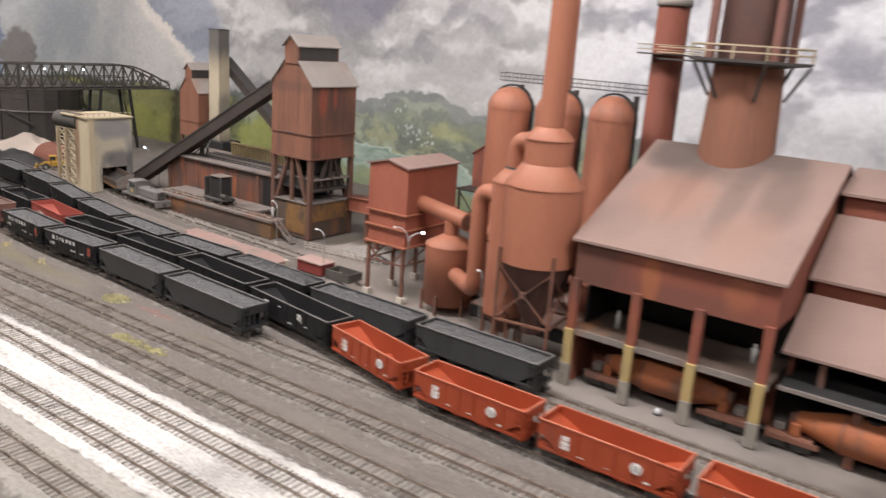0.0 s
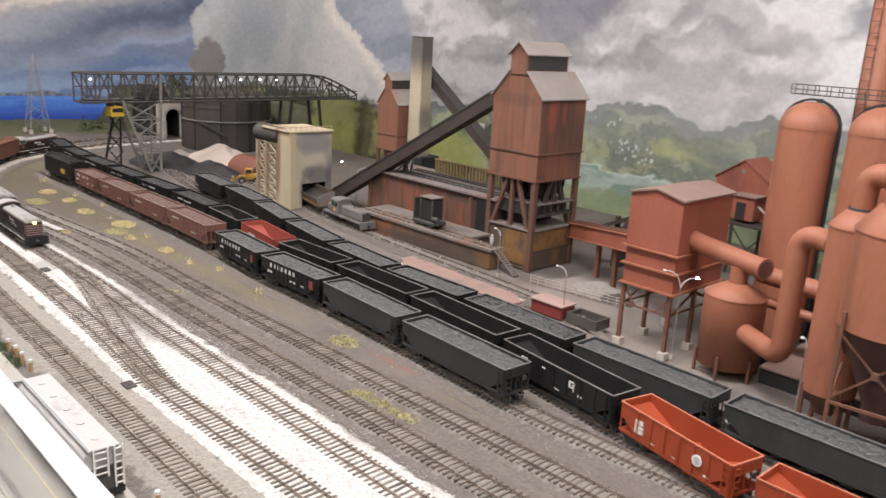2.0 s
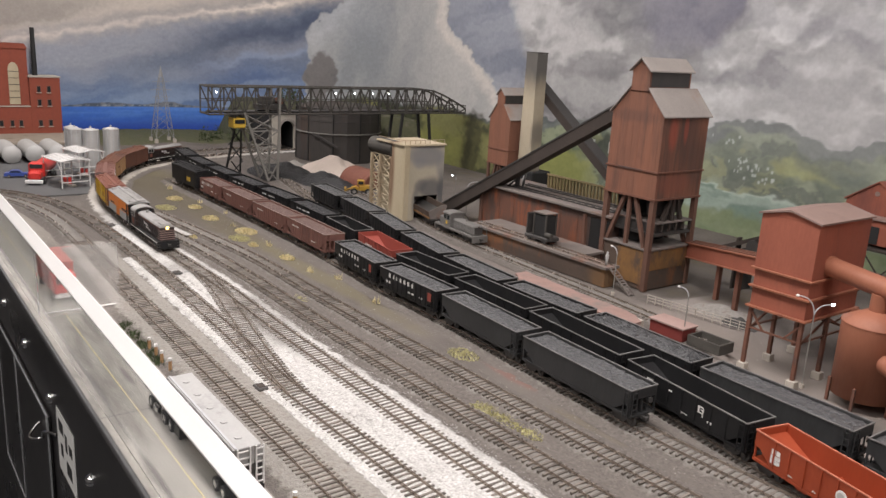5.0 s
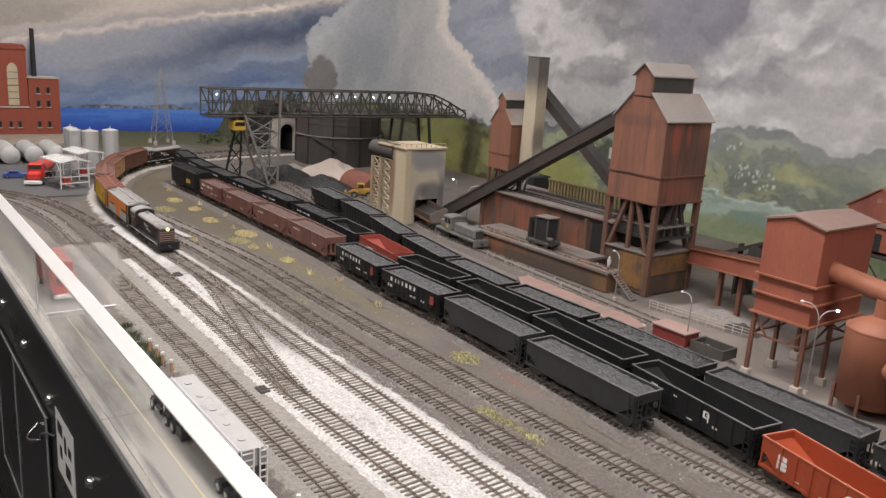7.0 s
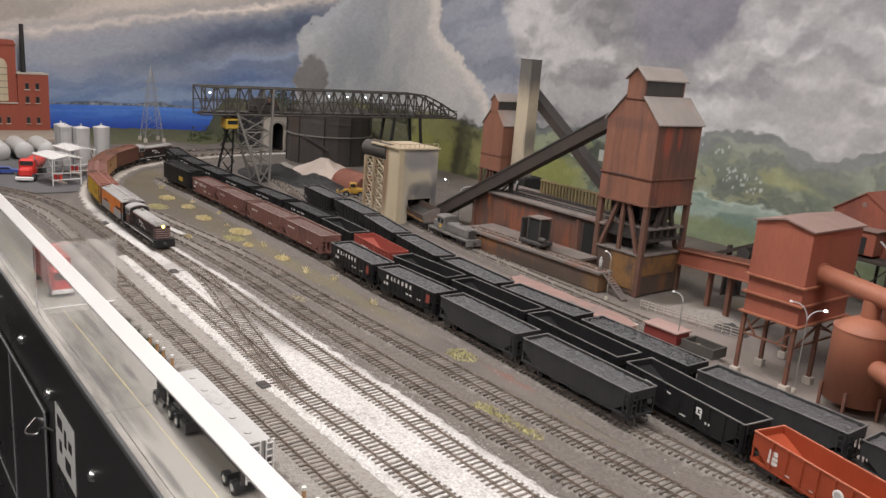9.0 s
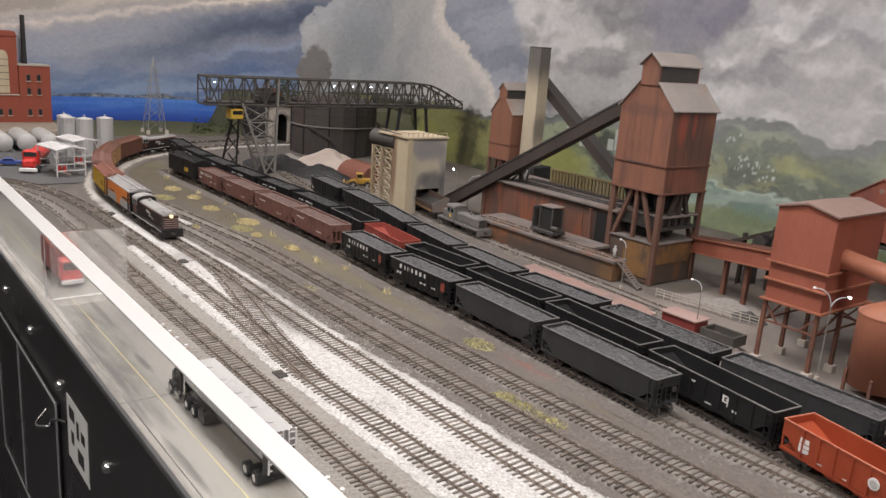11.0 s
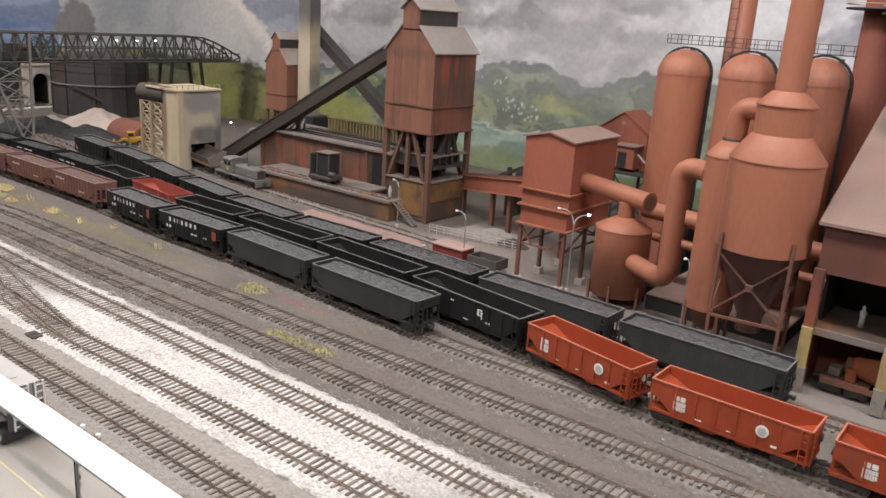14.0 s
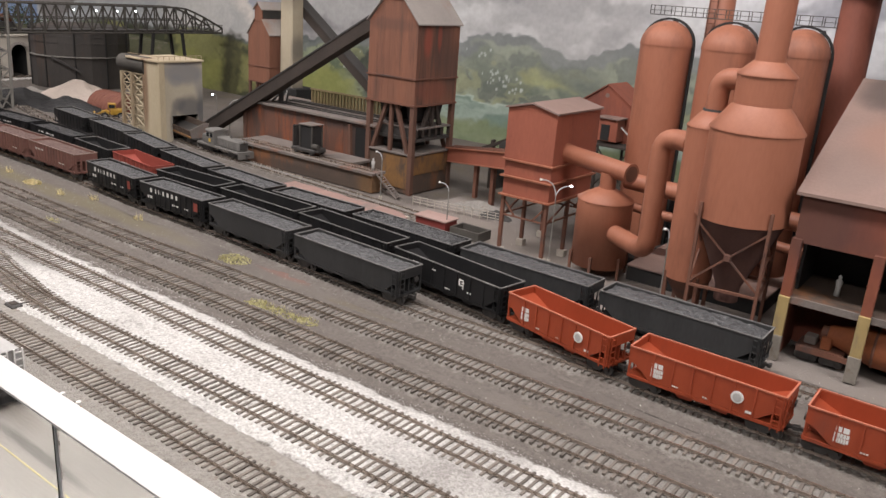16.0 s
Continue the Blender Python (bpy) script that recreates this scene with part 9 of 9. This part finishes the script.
# ---------------------------------------------------------------- low things between the rows and the works
pk = thing("loading_platform", "long low platform with a dusty pink slab roof", "platform")
bm = bmesh.new()
n = 24
up, dn = [], []
for i in range(n + 1):
    xx = -1.108 + 0.245 * i / n
    a = 0.772 + 0.006 * noise.noise((xx * 45, 0, 1)) - 0.012 * max(0, i / n - 0.5) + 0.018 * max(0, 0.12 - i / n) / 0.12
    b = 0.811 + 0.007 * noise.noise((xx * 40, 4, 1)) - 0.006 * (i / n) - 0.016 * max(0, i / n - 0.9) / 0.1
    up.append((xx, a))
    dn.append((xx, b))
prism(bm, up + dn[::-1], "z", 0.020, 0.0235)
part("roof_slab", bm, mat("pink_dust_slab", (0.20, 0.128, 0.110), (0.33, 0.215, 0.186), 60, 0.9, bump=0.5, c3=(0.17, 0.145, 0.13), spots=0.52), pk)
part("wall", boxes((-1.10, -0.872, 0.776, 0.806, 0, 0.0198)), M_CONC, pk)
pl = thing("rusty_plate", "flat rusty steel plate leaning by the track", "steel plate")
part("plate", beam(bmesh.new(), (-1.10, 0.835, 0.004), (-1.045, 0.828, 0.003), 0.016, 0.003), M_RUST, pl)
sd = thing("tool_shed", "low dark red shed with a flat pale pink roof", "shed", pose(-0.853, 0.842, 0))
part("wall", boxes((-0.026, 0.026, -0.014, 0.014, 0, 0.0165), bevel=0.0004), mat("dark_red_shed_paint", (0.13, 0.020, 0.017), (0.19, 0.034, 0.028), 50, 0.6, bump=0.1), sd)
part("roof", boxes((-0.028, 0.028, -0.016, 0.016, 0.0166, 0.0188), bevel=0.0004), mat("pale_pink_dust_roof", (0.27, 0.18, 0.16), (0.38, 0.265, 0.235), 60, 0.9, bump=0.2), sd)
cb = thing("concrete_box", "open grey concrete bin", "concrete bin", pose(-0.797, 0.846, 0))
part("wall", boxes((-0.024, 0.024, -0.015, -0.012, 0, 0.013), (-0.024, 0.024, 0.012, 0.015, 0, 0.013), (-0.024, -0.021, -0.012, 0.012, 0, 0.013), (0.021, 0.024, -0.012, 0.012, 0, 0.013)), M_GIRDER, cb)
fn = thing("pipe_fence", "low pale pipe fence along the works track", "fence")
for zz in (0.004, 0.0085, 0.0125):
    part("rail", pipe(bmesh.new(), [(-0.960, 0.921, zz), (-0.885, 0.931, zz), (-0.806, 0.943, zz)], 0.0005, 6), M_CONC, fn)
for i in range(13):
    xx, yy = -0.960 + 0.154 * i / 12, 0.921 + 0.022 * i / 12
    part("post", tube(bmesh.new(), (xx, yy, -0.001), (xx, yy, 0.0132), 0.0006, 6), M_CONC, fn)


def mound(name, cx, cy, rx, ry, h, material, label, category, seed, n=44):
    bm = bmesh.new()
    grid = []
    for i in range(n + 1):
        row = []
        for j in range(n + 1):
            a, b = 2 * i / n - 1, 2 * j / n - 1
            d = math.hypot(a, b) * (1 + 0.25 * noise.noise((a * 1.5 + seed, b * 1.5, seed)))
            z = h * max(0.0, 1 - d) ** 0.8 * (1 + 0.35 * noise.noise((a * 3, b * 3, seed + 2))) + 0.0012 * random.random() * (d < 1)
            row.append(bm.verts.new((cx + a * rx, cy + b * ry, z - 0.0035)))
        grid.append(row)
    for i in range(n):
        for j in range(n):
            bm.faces.new((grid[i][j], grid[i + 1][j], grid[i + 1][j + 1], grid[i][j + 1]))
    return solid(name, bm, material, label, category)


mound("coal_mound", -2.17, 0.905, 0.14, 0.085, 0.034, M_COALDARK, "long heap of black coal beside the yard", "coal pile", 1.0)
mound("coal_mound", -2.01, 0.945, 0.14, 0.065, 0.030, M_COALDARK, "long heap of black coal beside the yard", "coal pile", 7.0)
mound("gravel_mound", -2.13, 1.035, 0.14, 0.085, 0.052, M_GRAVEL, "heap of pale pinkish gravel", "gravel pile", 3.0)
mound("gravel_mound", -2.27, 0.985, 0.08, 0.05, 0.02, M_GREYBAL, "low heap of grey gravel", "gravel pile", 5.0)
mound("ash_mound", -0.872, 0.988, 0.06, 0.032, 0.014, M_GREYBAL, "low heap of grey ash", "ash heap", 6.0)
mound("scrap_mound", -0.835, 0.965, 0.03, 0.018, 0.012, M_STEEL, "small heap of dark scrap", "scrap heap", 11.0)

qh = thing("quonset_hut", "dull red arched metal hut", "hut", pose(-1.955, 1.03, 0))
arcp = [(-0.042 * math.cos(math.pi * i / 14), 0.040 * math.sin(math.pi * i / 14)) for i in range(15)]
part("arched_roof", prism(bmesh.new(), arcp, "x", -0.06, 0.06), M_ROOFRED, qh)
for i in range(9):
    xx = -0.056 + i * 0.014
    rib = [(-0.0428 * math.cos(math.pi * k / 14), 0.0408 * math.sin(math.pi * k / 14)) for k in range(15)]
    part("arch_rib", prism(bmesh.new(), rib, "x", xx - 0.001, xx + 0.001), M_ROOFRED, qh)

ld = thing("wheel_loader", "worn mustard-yellow wheel loader with dark tyres", "wheel loader", pose(-1.850, 0.952, 0, 0, 0, 240) @ Matrix.Scale(1.0, 4))
part("rear_body", boxes((-0.030, 0.002, -0.010, 0.010, 0.009, 0.022), bevel=0.002), M_MUSTARD, ld)
part("cab", boxes((-0.010, 0.006, -0.0085, 0.0085, 0.022, 0.034), bevel=0.001), M_MUSTARD, ld)
part("cab_window", boxes((-0.008, 0.004, -0.0089, 0.0089, 0.0245, 0.0315)), M_WINDOW, ld)
part("front_frame", boxes((0.003, 0.020, -0.007, 0.007, 0.009, 0.018), bevel=0.0015), M_MUSTARD, ld)
for s in (-1, 1):
    part("lift_arm", beam(bmesh.new(), (0.008, s * 0.006, 0.019), (0.034, s * 0.006, 0.007), 0.0026), M_MUSTARD, ld)
part("bucket", prism(bmesh.new(), [(0.032, 0.002), (0.046, 0.002), (0.046, 0.0035), (0.036, 0.005), (0.036, 0.014), (0.032, 0.015)], "y", -0.014, 0.014), M_MUSTARD, ld)
for x in (-0.020, 0.013):
    for y in (-0.0115, 0.0115):
        road_wheel(ld, x, y, 0.0078, 0.0055)

# plain small figurines on the decks
for k, (xx, yy, zz) in enumerate(((-1.056, 0.933, 0.0331), (-0.329, 0.790, 0.0652), (-0.185, 0.80, 0.0652), (-1.385, 1.045, 0.0942))):
    fg = lathe(bmesh.new(), [(0.0, 0.0), (0.0028, 0.0), (0.0024, 0.008), (0.0034, 0.015), (0.0014, 0.017), (0.0019, 0.0195), (0.0, 0.0215)], (xx, yy, zz), 10)
    solid("figurine", fg, M_LIGHTGREY, "tiny plain pale grey figurine on the works deck", "figurine", group="figurines")

# ---------------------------------------------------------------- the far west end
solid("lot", boxes((-2.95, -2.05, 0.17, 0.47, -0.004, 0.0018)), M_LOT, "dark asphalt lot at the end of the table", kind="structure")


def windows(parent, rows, x):
    for y0, y1, z0, z1 in rows:
        w = part("window", boxes((x, x + 0.0025, y0 - 0.002, y1 + 0.002, z0 - 0.002, z1 + 0.002)), M_ROOFRED, parent)
        part("pane", boxes((x + 0.0026, x + 0.0032, y0, y1, z0, z1)), M_WINDOW, w)
        part("sill", boxes((x, x + 0.0045, y0 - 0.003, y1 + 0.003, z0 - 0.004, z0 - 0.0021)), M_CONC, w)


M_TANWALL = mat("dusty_tan_terrace", (0.25, 0.21, 0.165), (0.36, 0.31, 0.25), 30, 0.9, bump=0.3, c3=(0.20, 0.15, 0.11), spots=0.36)
bb = thing("brick_power_house", "red brick power house with tall arched window and two stacks", "brick building")
X1 = -3.05
part("retaining_wall", boxes((-3.14, X1 + 0.20, 0.17, 0.556, -0.003, 0.010), bevel=0.002), M_TANWALL, bb, "pale tan base wall")
part("low_wall", boxes((-3.14, X1, 0.17, 0.4598, 0.0102, 0.093)), M_REDBRICK, bb)
part("side_wing", boxes((-3.14, X1, 0.460, 0.548, 0.0102, 0.184)), M_REDBRICK, bb)
part("side_coping", boxes((-3.143, X1 + 0.003, 0.4575, 0.551, 0.1842, 0.188)), M_CONC, bb)
part("main_hall", boxes((-3.14, X1 - 0.012, 0.20, 0.4598, 0.0932, 0.270)), M_REDBRICK, bb)
part("hall_roof", prism(bmesh.new(), [(0.197, 0.2702), (0.463, 0.2702), (0.455, 0.285), (0.205, 0.285)], "x", -3.142, X1 - 0.009), M_REDBRICK, bb)
part("low_coping", boxes((X1 - 0.010, X1 + 0.003, 0.17, 0.4595, 0.0932, 0.096)), M_CONC, bb)
arch_w = [(0.404, 0.1), (0.434, 0.1), (0.434, 0.205)] + [(0.419 + 0.015 * math.cos(math.pi * i / 8), 0.205 + 0.024 * math.sin(math.pi * i / 8)) for i in range(9)] + [(0.404, 0.205)]
part("arched_window", prism(bmesh.new(), arch_w, "x", X1 - 0.0118, X1 - 0.009), M_CREAM, bb, "tall arched window with pale panes")
for zz in (0.12, 0.14, 0.16, 0.18, 0.20):
    part("glazing_bar", boxes((X1 - 0.0088, X1 - 0.008, 0.404, 0.434, zz, zz + 0.0016)), M_STEEL, bb)
windows(bb, [(y, y + 0.009, z, z + 0.017) for y in (0.481, 0.510) for z in (0.140, 0.098, 0.034)] + [(y, y + 0.009, 0.034, 0.051) for y in (0.40, 0.425, 0.37, 0.34)], X1)
for yy, hh in ((0.486, 0.335), (0.388, 0.40)):
    part("stack", tube(bmesh.new(), (-3.10, yy, 0.15), (-3.10, yy, hh), 0.0085, 16, 0.0065), M_SOOTSHADE, bb, "dark metal stack")
windows(bb, [(0.30, 0.318, 0.12, 0.20), (0.25, 0.268, 0.12, 0.20), (0.35, 0.368, 0.12, 0.20)], X1 - 0.012)

for xx, yy, rr in ((-2.462, 0.452, 0.0165), (-2.420, 0.452, 0.0175), (-2.395, 0.484, 0.0195), (-2.412, 0.537, 0.0195)):
    so = thing("silo", "tall pale grey ribbed silo", "silo", pose(xx, yy, 0), "silos")
    part("shell", lathe(bmesh.new(), [(rr, 0.0), (rr, 0.096)], seg=24), M_LIGHTGREY, so)
    part("cone_top", lathe(bmesh.new(), [(rr + 0.0006, 0.0955), (rr + 0.0006, 0.097), (0.003, 0.101), (0.0, 0.101)], seg=24), M_LIGHTGREY, so)
    for k in range(9):
        a = 2 * math.pi * k / 9
        part("rib", beam(bmesh.new(), (rr * math.cos(a), rr * math.sin(a), 0), (rr * math.cos(a), rr * math.sin(a), 0.095), 0.0014), M_SILVER, so)
    part("top_vent", tube(bmesh.new(), (0, 0, 0.101), (0, 0, 0.106), 0.002, 8), M_SILVER, so)
so = thing("pump_house", "small pale block at the foot of the silos", "pump house", pose(-2.352, 0.508, 0, 0, 0, 35))
part("body", boxes((-0.015, 0.015, -0.024, 0.024, 0, 0.010), bevel=0.0006), M_LIGHTGREY, so)
part("top", boxes((-0.016, 0.016, -0.025, 0.025, 0.0102, 0.0118)), M_SILVER, so)

for yy in (0.318, 0.372, 0.426, 0.264):
    st2 = thing("fuel_tank", "pale grey fuel tank lying on dark cradles", "fuel tank", pose(-2.560, yy, 0) @ Matrix.Scale(1.22, 4), "fuel tanks")
    part("shell", tube(bmesh.new(), (-0.06, 0, 0.020), (0.05, 0, 0.020), 0.0185, 24), M_LIGHTGREY, st2)
    part("end_cap", lathe(bmesh.new(), [(0.0180, 0.0), (0.014, 0.004), (0.0, 0.006)], seg=24), M_LIGHTGREY, st2).matrix_basis = pose(0.050, 0, 0.020, 0, 90, 0)
    for xx in (-0.04, 0.03):
        part("cradle", boxes((xx - 0.003, xx + 0.003, -0.014, 0.014, -0.001, 0.0075)), M_STEEL, st2)


def canopy(m, lx, ly, h, group):
    c = thing("station_canopy", "white filling station canopy on thin posts", "canopy", m, group)
    part("roof", prism(bmesh.new(), [(-ly, h), (0, h + 0.006), (ly, h), (ly, h + 0.002), (0, h + 0.008), (-ly, h + 0.002)], "x", -lx, lx), M_WPLAST, c)
    for x in (-lx + 0.005, lx - 0.005):
        for y in (-ly + 0.003, ly - 0.003):
            part("post", tube(bmesh.new(), (x, y, 0), (x, y, h), 0.0013, 8), M_WPLAST, c)
    part("pump_island", boxes((-lx * 0.7, lx * 0.7, -0.005, 0.005, 0, 0.004), bevel=0.0005), M_CONC, c)
    for x in (-0.012, 0.012):
        part("fuel_pump", boxes((x - 0.003, x + 0.003, -0.003, 0.003, 0.004, 0.018), bevel=0.0006), M_RED, c)
    for z in (0.012, 0.026):
        for x in (-lx + 0.005, lx - 0.005):
            part("cross_rail", boxes((x - 0.001, x + 0.001, -ly + 0.0045, ly - 0.0045, z, z + 0.0018)), M_WPLAST, c)
    for y in (-ly + 0.003, ly - 0.003):
        part("roof_brace", beam(bmesh.new(), (lx - 0.005, y, h * 0.62), (lx - 0.024, y, h - 0.0005), 0.0016), M_WPLAST, c)
    for i in range(7):
        x = -lx + (i + 0.5) * lx / 3.5
        part("roof_seam", prism(bmesh.new(), [(-ly, h + 0.0021), (0, h + 0.0081), (ly, h + 0.0021), (ly, h + 0.0027), (0, h + 0.0087), (-ly, h + 0.0027)], "x", x - 0.0006, x + 0.0006), M_PALEROOF, c)
    return c


canopy(pose(-2.168, 0.378, 0.0018, 0, 0, 12), 0.050, 0.034, 0.058, "station canopies")
canopy(pose(-2.275, 0.438, 0.0018, 0, 0, 12), 0.046, 0.032, 0.060, "station canopies")

tt = thing("red_tanker_truck", "bright red tanker truck with white bumper at the filling station", "truck", pose(-2.222, 0.330, 0.0018, 0, 0, -22) @ Matrix.Scale(1.36, 4))
part("tank", tube(bmesh.new(), (-0.075, 0, 0.021), (-0.006, 0, 0.021), 0.0125, 20), M_RED, tt)
part("chassis", boxes((-0.077, 0.028, -0.007, 0.007, 0.006, 0.009)), M_STEEL, tt)
part("cab", boxes((-0.004, 0.016, -0.0125, 0.0125, 0.009, 0.034), bevel=0.003), M_RED, tt)
part("bonnet", boxes((0.016, 0.034, -0.010, 0.010, 0.008, 0.022), bevel=0.003), M_RED, tt)
part("windscreen", boxes((0.0158, 0.0164, -0.0095, 0.0095, 0.0245, 0.0315)), M_WINDOW, tt)
part("bumper", boxes((0.034, 0.038, -0.0135, 0.0135, 0.003, 0.009), bevel=0.001), M_WPLAST, tt)
for x in (-0.062, -0.046, 0.022):
    for y in (-0.0115, 0.0115):
        road_wheel(tt, x, y, 0.006)


def motor_car(m, paint, label):
    c = thing("motor_car", label, "car", m)
    part("body", prism(bmesh.new(), [(-0.027, 0.004), (-0.027, 0.0095), (-0.024, 0.011), (0.022, 0.0105), (0.027, 0.0085), (0.027, 0.004)], "y", -0.0100, 0.0100), paint, c)
    part("cabin", prism(bmesh.new(), [(-0.018, 0.0109), (-0.012, 0.0165), (0.004, 0.0165), (0.011, 0.0109)], "y", -0.0085, 0.0085), paint, c)
    part("window_band", prism(bmesh.new(), [(-0.0155, 0.0119), (-0.0115, 0.0156), (0.0035, 0.0156), (0.0085, 0.0119)], "y", -0.0088, 0.0088), M_WINDOW, c)
    part("bumper", boxes((0.0270, 0.0282, -0.0095, 0.0095, 0.0045, 0.0062)), M_CHROME, c)
    for x in (-0.017, 0.017):
        for y in (-0.0088, 0.0088):
            road_wheel(c, x, y, 0.0038, 0.003)
    return c


motor_car(pose(-2.295, 0.297, 0.0018, 0, 0, 78), M_BLUE, "small dark blue car parked on the lot")

M_PYLON = mat("weathered_pylon_grey", (0.21, 0.215, 0.22), (0.30, 0.305, 0.31), 40, 0.6, bump=0.04)
py = thing("lattice_pylon", "slim pale grey lattice transmission pylon", "pylon", pose(-2.86, 0.808, 0))
h, w0, w1 = 0.205, 0.029, 0.006
for sx in (-1, 1):
    for sy in (-1, 1):
        part("leg", beam(bmesh.new(), (sx * w0, sy * w0, 0.006), (sx * w1, sy * w1, h), 0.0015), M_PYLON, py)
        part("footing", boxes((sx * w0 - 0.005, sx * w0 + 0.005, sy * w0 - 0.005, sy * w0 + 0.005, -0.003, 0.012), bevel=0.001), M_CONC, py)
levels = [0.012, 0.05, 0.085, 0.115, 0.14, 0.16, 0.18, 0.205]
for z0, z1 in zip(levels, levels[1:]):
    a, b = w0 + (w1 - w0) * z0 / h, w0 + (w1 - w0) * z1 / h
    for p, q in (((a, -a), (b, b)), ((a, a), (b, -b)), ((-a, -a), (-b, b)), ((-a, a), (-b, -b)), ((-a, -a), (b, -b)), ((a, -a), (-b, -b)), ((-a, a), (b, b)), ((a, a), (-b, b))):
        part("lattice_bar", beam(bmesh.new(), (*p, z0), (*q, z1), 0.0008), M_PYLON, py)
part("peak", lathe(bmesh.new(), [(0.008, 0.205), (0.0, 0.243)], seg=4, smooth=False), M_PYLON, py)
for zz, ww in ((0.19, 0.028), (0.165, 0.034), (0.142, 0.028)):
    part("cross_arm", beam(bmesh.new(), (0, -ww, zz), (0, ww, zz), 0.0016), M_PYLON, py)

bank = bmesh.new()
prev = None
for i in range(41):
    yy = 0.56 + 0.72 * i / 40
    row = []
    for j in range(9):
        f = j / 8
        xx = -3.155 + (0.40 + 0.05 * noise.noise((yy * 6, 0, 2))) * f
        row.append(bank.verts.new((xx, yy, 0.006 * (1 - f) + 0.003 * noise.noise((xx * 30, yy * 30, 0)) * (1 - f) - 0.003 * f)))
    if prev:
        for j in range(8):
            bank.faces.new((prev[j], prev[j + 1], row[j + 1], row[j]))
    prev = row
bmesh.ops.recalc_face_normals(bank, faces=bank.faces)
solid("grass_bank", bank, mat("olive_turf", (0.05, 0.055, 0.025), (0.12, 0.12, 0.055), 60, 0.95, bump=1.0, fine=400, c3=(0.13, 0.095, 0.06), spots=0.3), "olive green grassy bank at the foot of the painted lake", kind="structure")


def shrub(x, y, z, rx, ry, rz, label, n=260, material=None):
    """A shrub of many small leaf clumps."""
    bm = bmesh.new()
    for i in range(n):
        a, b = random.uniform(0, 2 * math.pi), random.uniform(-0.2, 1.0)
        k = random.random() ** 0.4
        c = math.sqrt(max(0.0, 1 - min(1, b) ** 2))
        p = Vector((x + rx * k * c * math.cos(a), y + ry * k * c * math.sin(a), z + rz * k * b))
        s = random.uniform(0.3, 0.8) * 0.006
        q = [bm.verts.new(p + Vector((random.uniform(-s, s), random.uniform(-s, s), random.uniform(-s, s)))) for _ in range(4)]
        for f in ((0, 1, 2), (0, 2, 3), (0, 3, 1), (1, 3, 2)):
            bm.faces.new([q[t] for t in f])
    solid("shrub", bm, material or M_SHRUB, label, "shrub", group="shrubs")


hill = bmesh.new()
prev = None
for i in range(31):
    yy = 1.07 + 0.38 * i / 30
    row = []
    for j in range(15):
        f = j / 14
        xx = -3.10 + (0.40 if yy < 1.2 else 0.40 + (yy - 1.2) * 1.6) * f
        top = 0.135 * min(1.0, max(0.0, (yy - 1.07) / 0.06)) * (1 - 0.12 * f)
        row.append(hill.verts.new((xx, yy, top * (1.0 if j < 14 else 0.0) + 0.006 * noise.noise((xx * 20, yy * 20, 4)) - 0.003)))
    if prev:
        for j in range(14):
            hill.faces.new((prev[j], prev[j + 1], row[j + 1], row[j]))
    prev = row
bmesh.ops.recalc_face_normals(hill, faces=hill.faces)
solid("tunnel_hill", hill, mat("dark_turf", (0.045, 0.05, 0.028), (0.11, 0.11, 0.06), 50, 0.95, bump=1.0, fine=300, c3=(0.15, 0.13, 0.10), spots=0.3), "dark overgrown hill behind the tunnel mouth", kind="structure")
shrub(-2.66, 1.155, 0.150, 0.04, 0.055, 0.052, "dark green shrub on the tunnel hill", 520)
shrub(-2.70, 1.25, 0.13, 0.05, 0.06, 0.03, "dark green shrub on the tunnel hill", 260)
for yy in (0.95, 1.0, 1.04):
    shrub(-2.86 + random.uniform(-0.03, 0.03), yy, 0.0, 0.03, 0.025, 0.05, "dark green bush beside the tunnel track", 200)

# ---------------------------------------------------------------- the tracks' rails and ties
track(LINES["one"], "siding with brown ties beside the road", near=(-1.35, 0.0))
track(LINES["two"], "track with brown ties in white ballast", near=(-1.35, 0.0))
track(LINES["three"], "main track in white ballast, curving away to a tunnel", near=(-1.35, 0.0))
track(LINES["outer"], "far outer track in pale ballast curving to the tunnel", near=(9, 10))
track(CROSSOVER, "short diagonal crossover track between two tracks", near=(-1.4, 0.0))
track(LINES["four"], "grey yard track with dusty ties", near=(-1.25, 0.0))
track(LINES["five"], "grey yard track with dusty ties", near=(-1.25, 0.0))
track(LINES["front_row"], "yard track under the front row of hopper cars", near=(-0.75, -0.45))
track(LINES["middle_row"], "yard track under the middle row of hopper cars", near=(-0.75, 0.05))
track(LINES["back_row"], "yard track under the back row of hopper cars", near=(-0.45, 0.05))
track(LINES["quench"], "dusty track along the coke ovens", near=(-1.3, -0.7))
for o in bpy.data.objects:
    if o.parent and o.name.split(".")[0] in {"lettering", "side_batten", "wall_batten", "hood_door", "stanchion", "buttress", "roof_fence", "end_rib", "cabin_rib", "deck_rail", "roof_rail", "roof_pipe", "leg_lattice", "lattice", "chute", "step", "emblem"}:
        o["kind"] = "stuff"
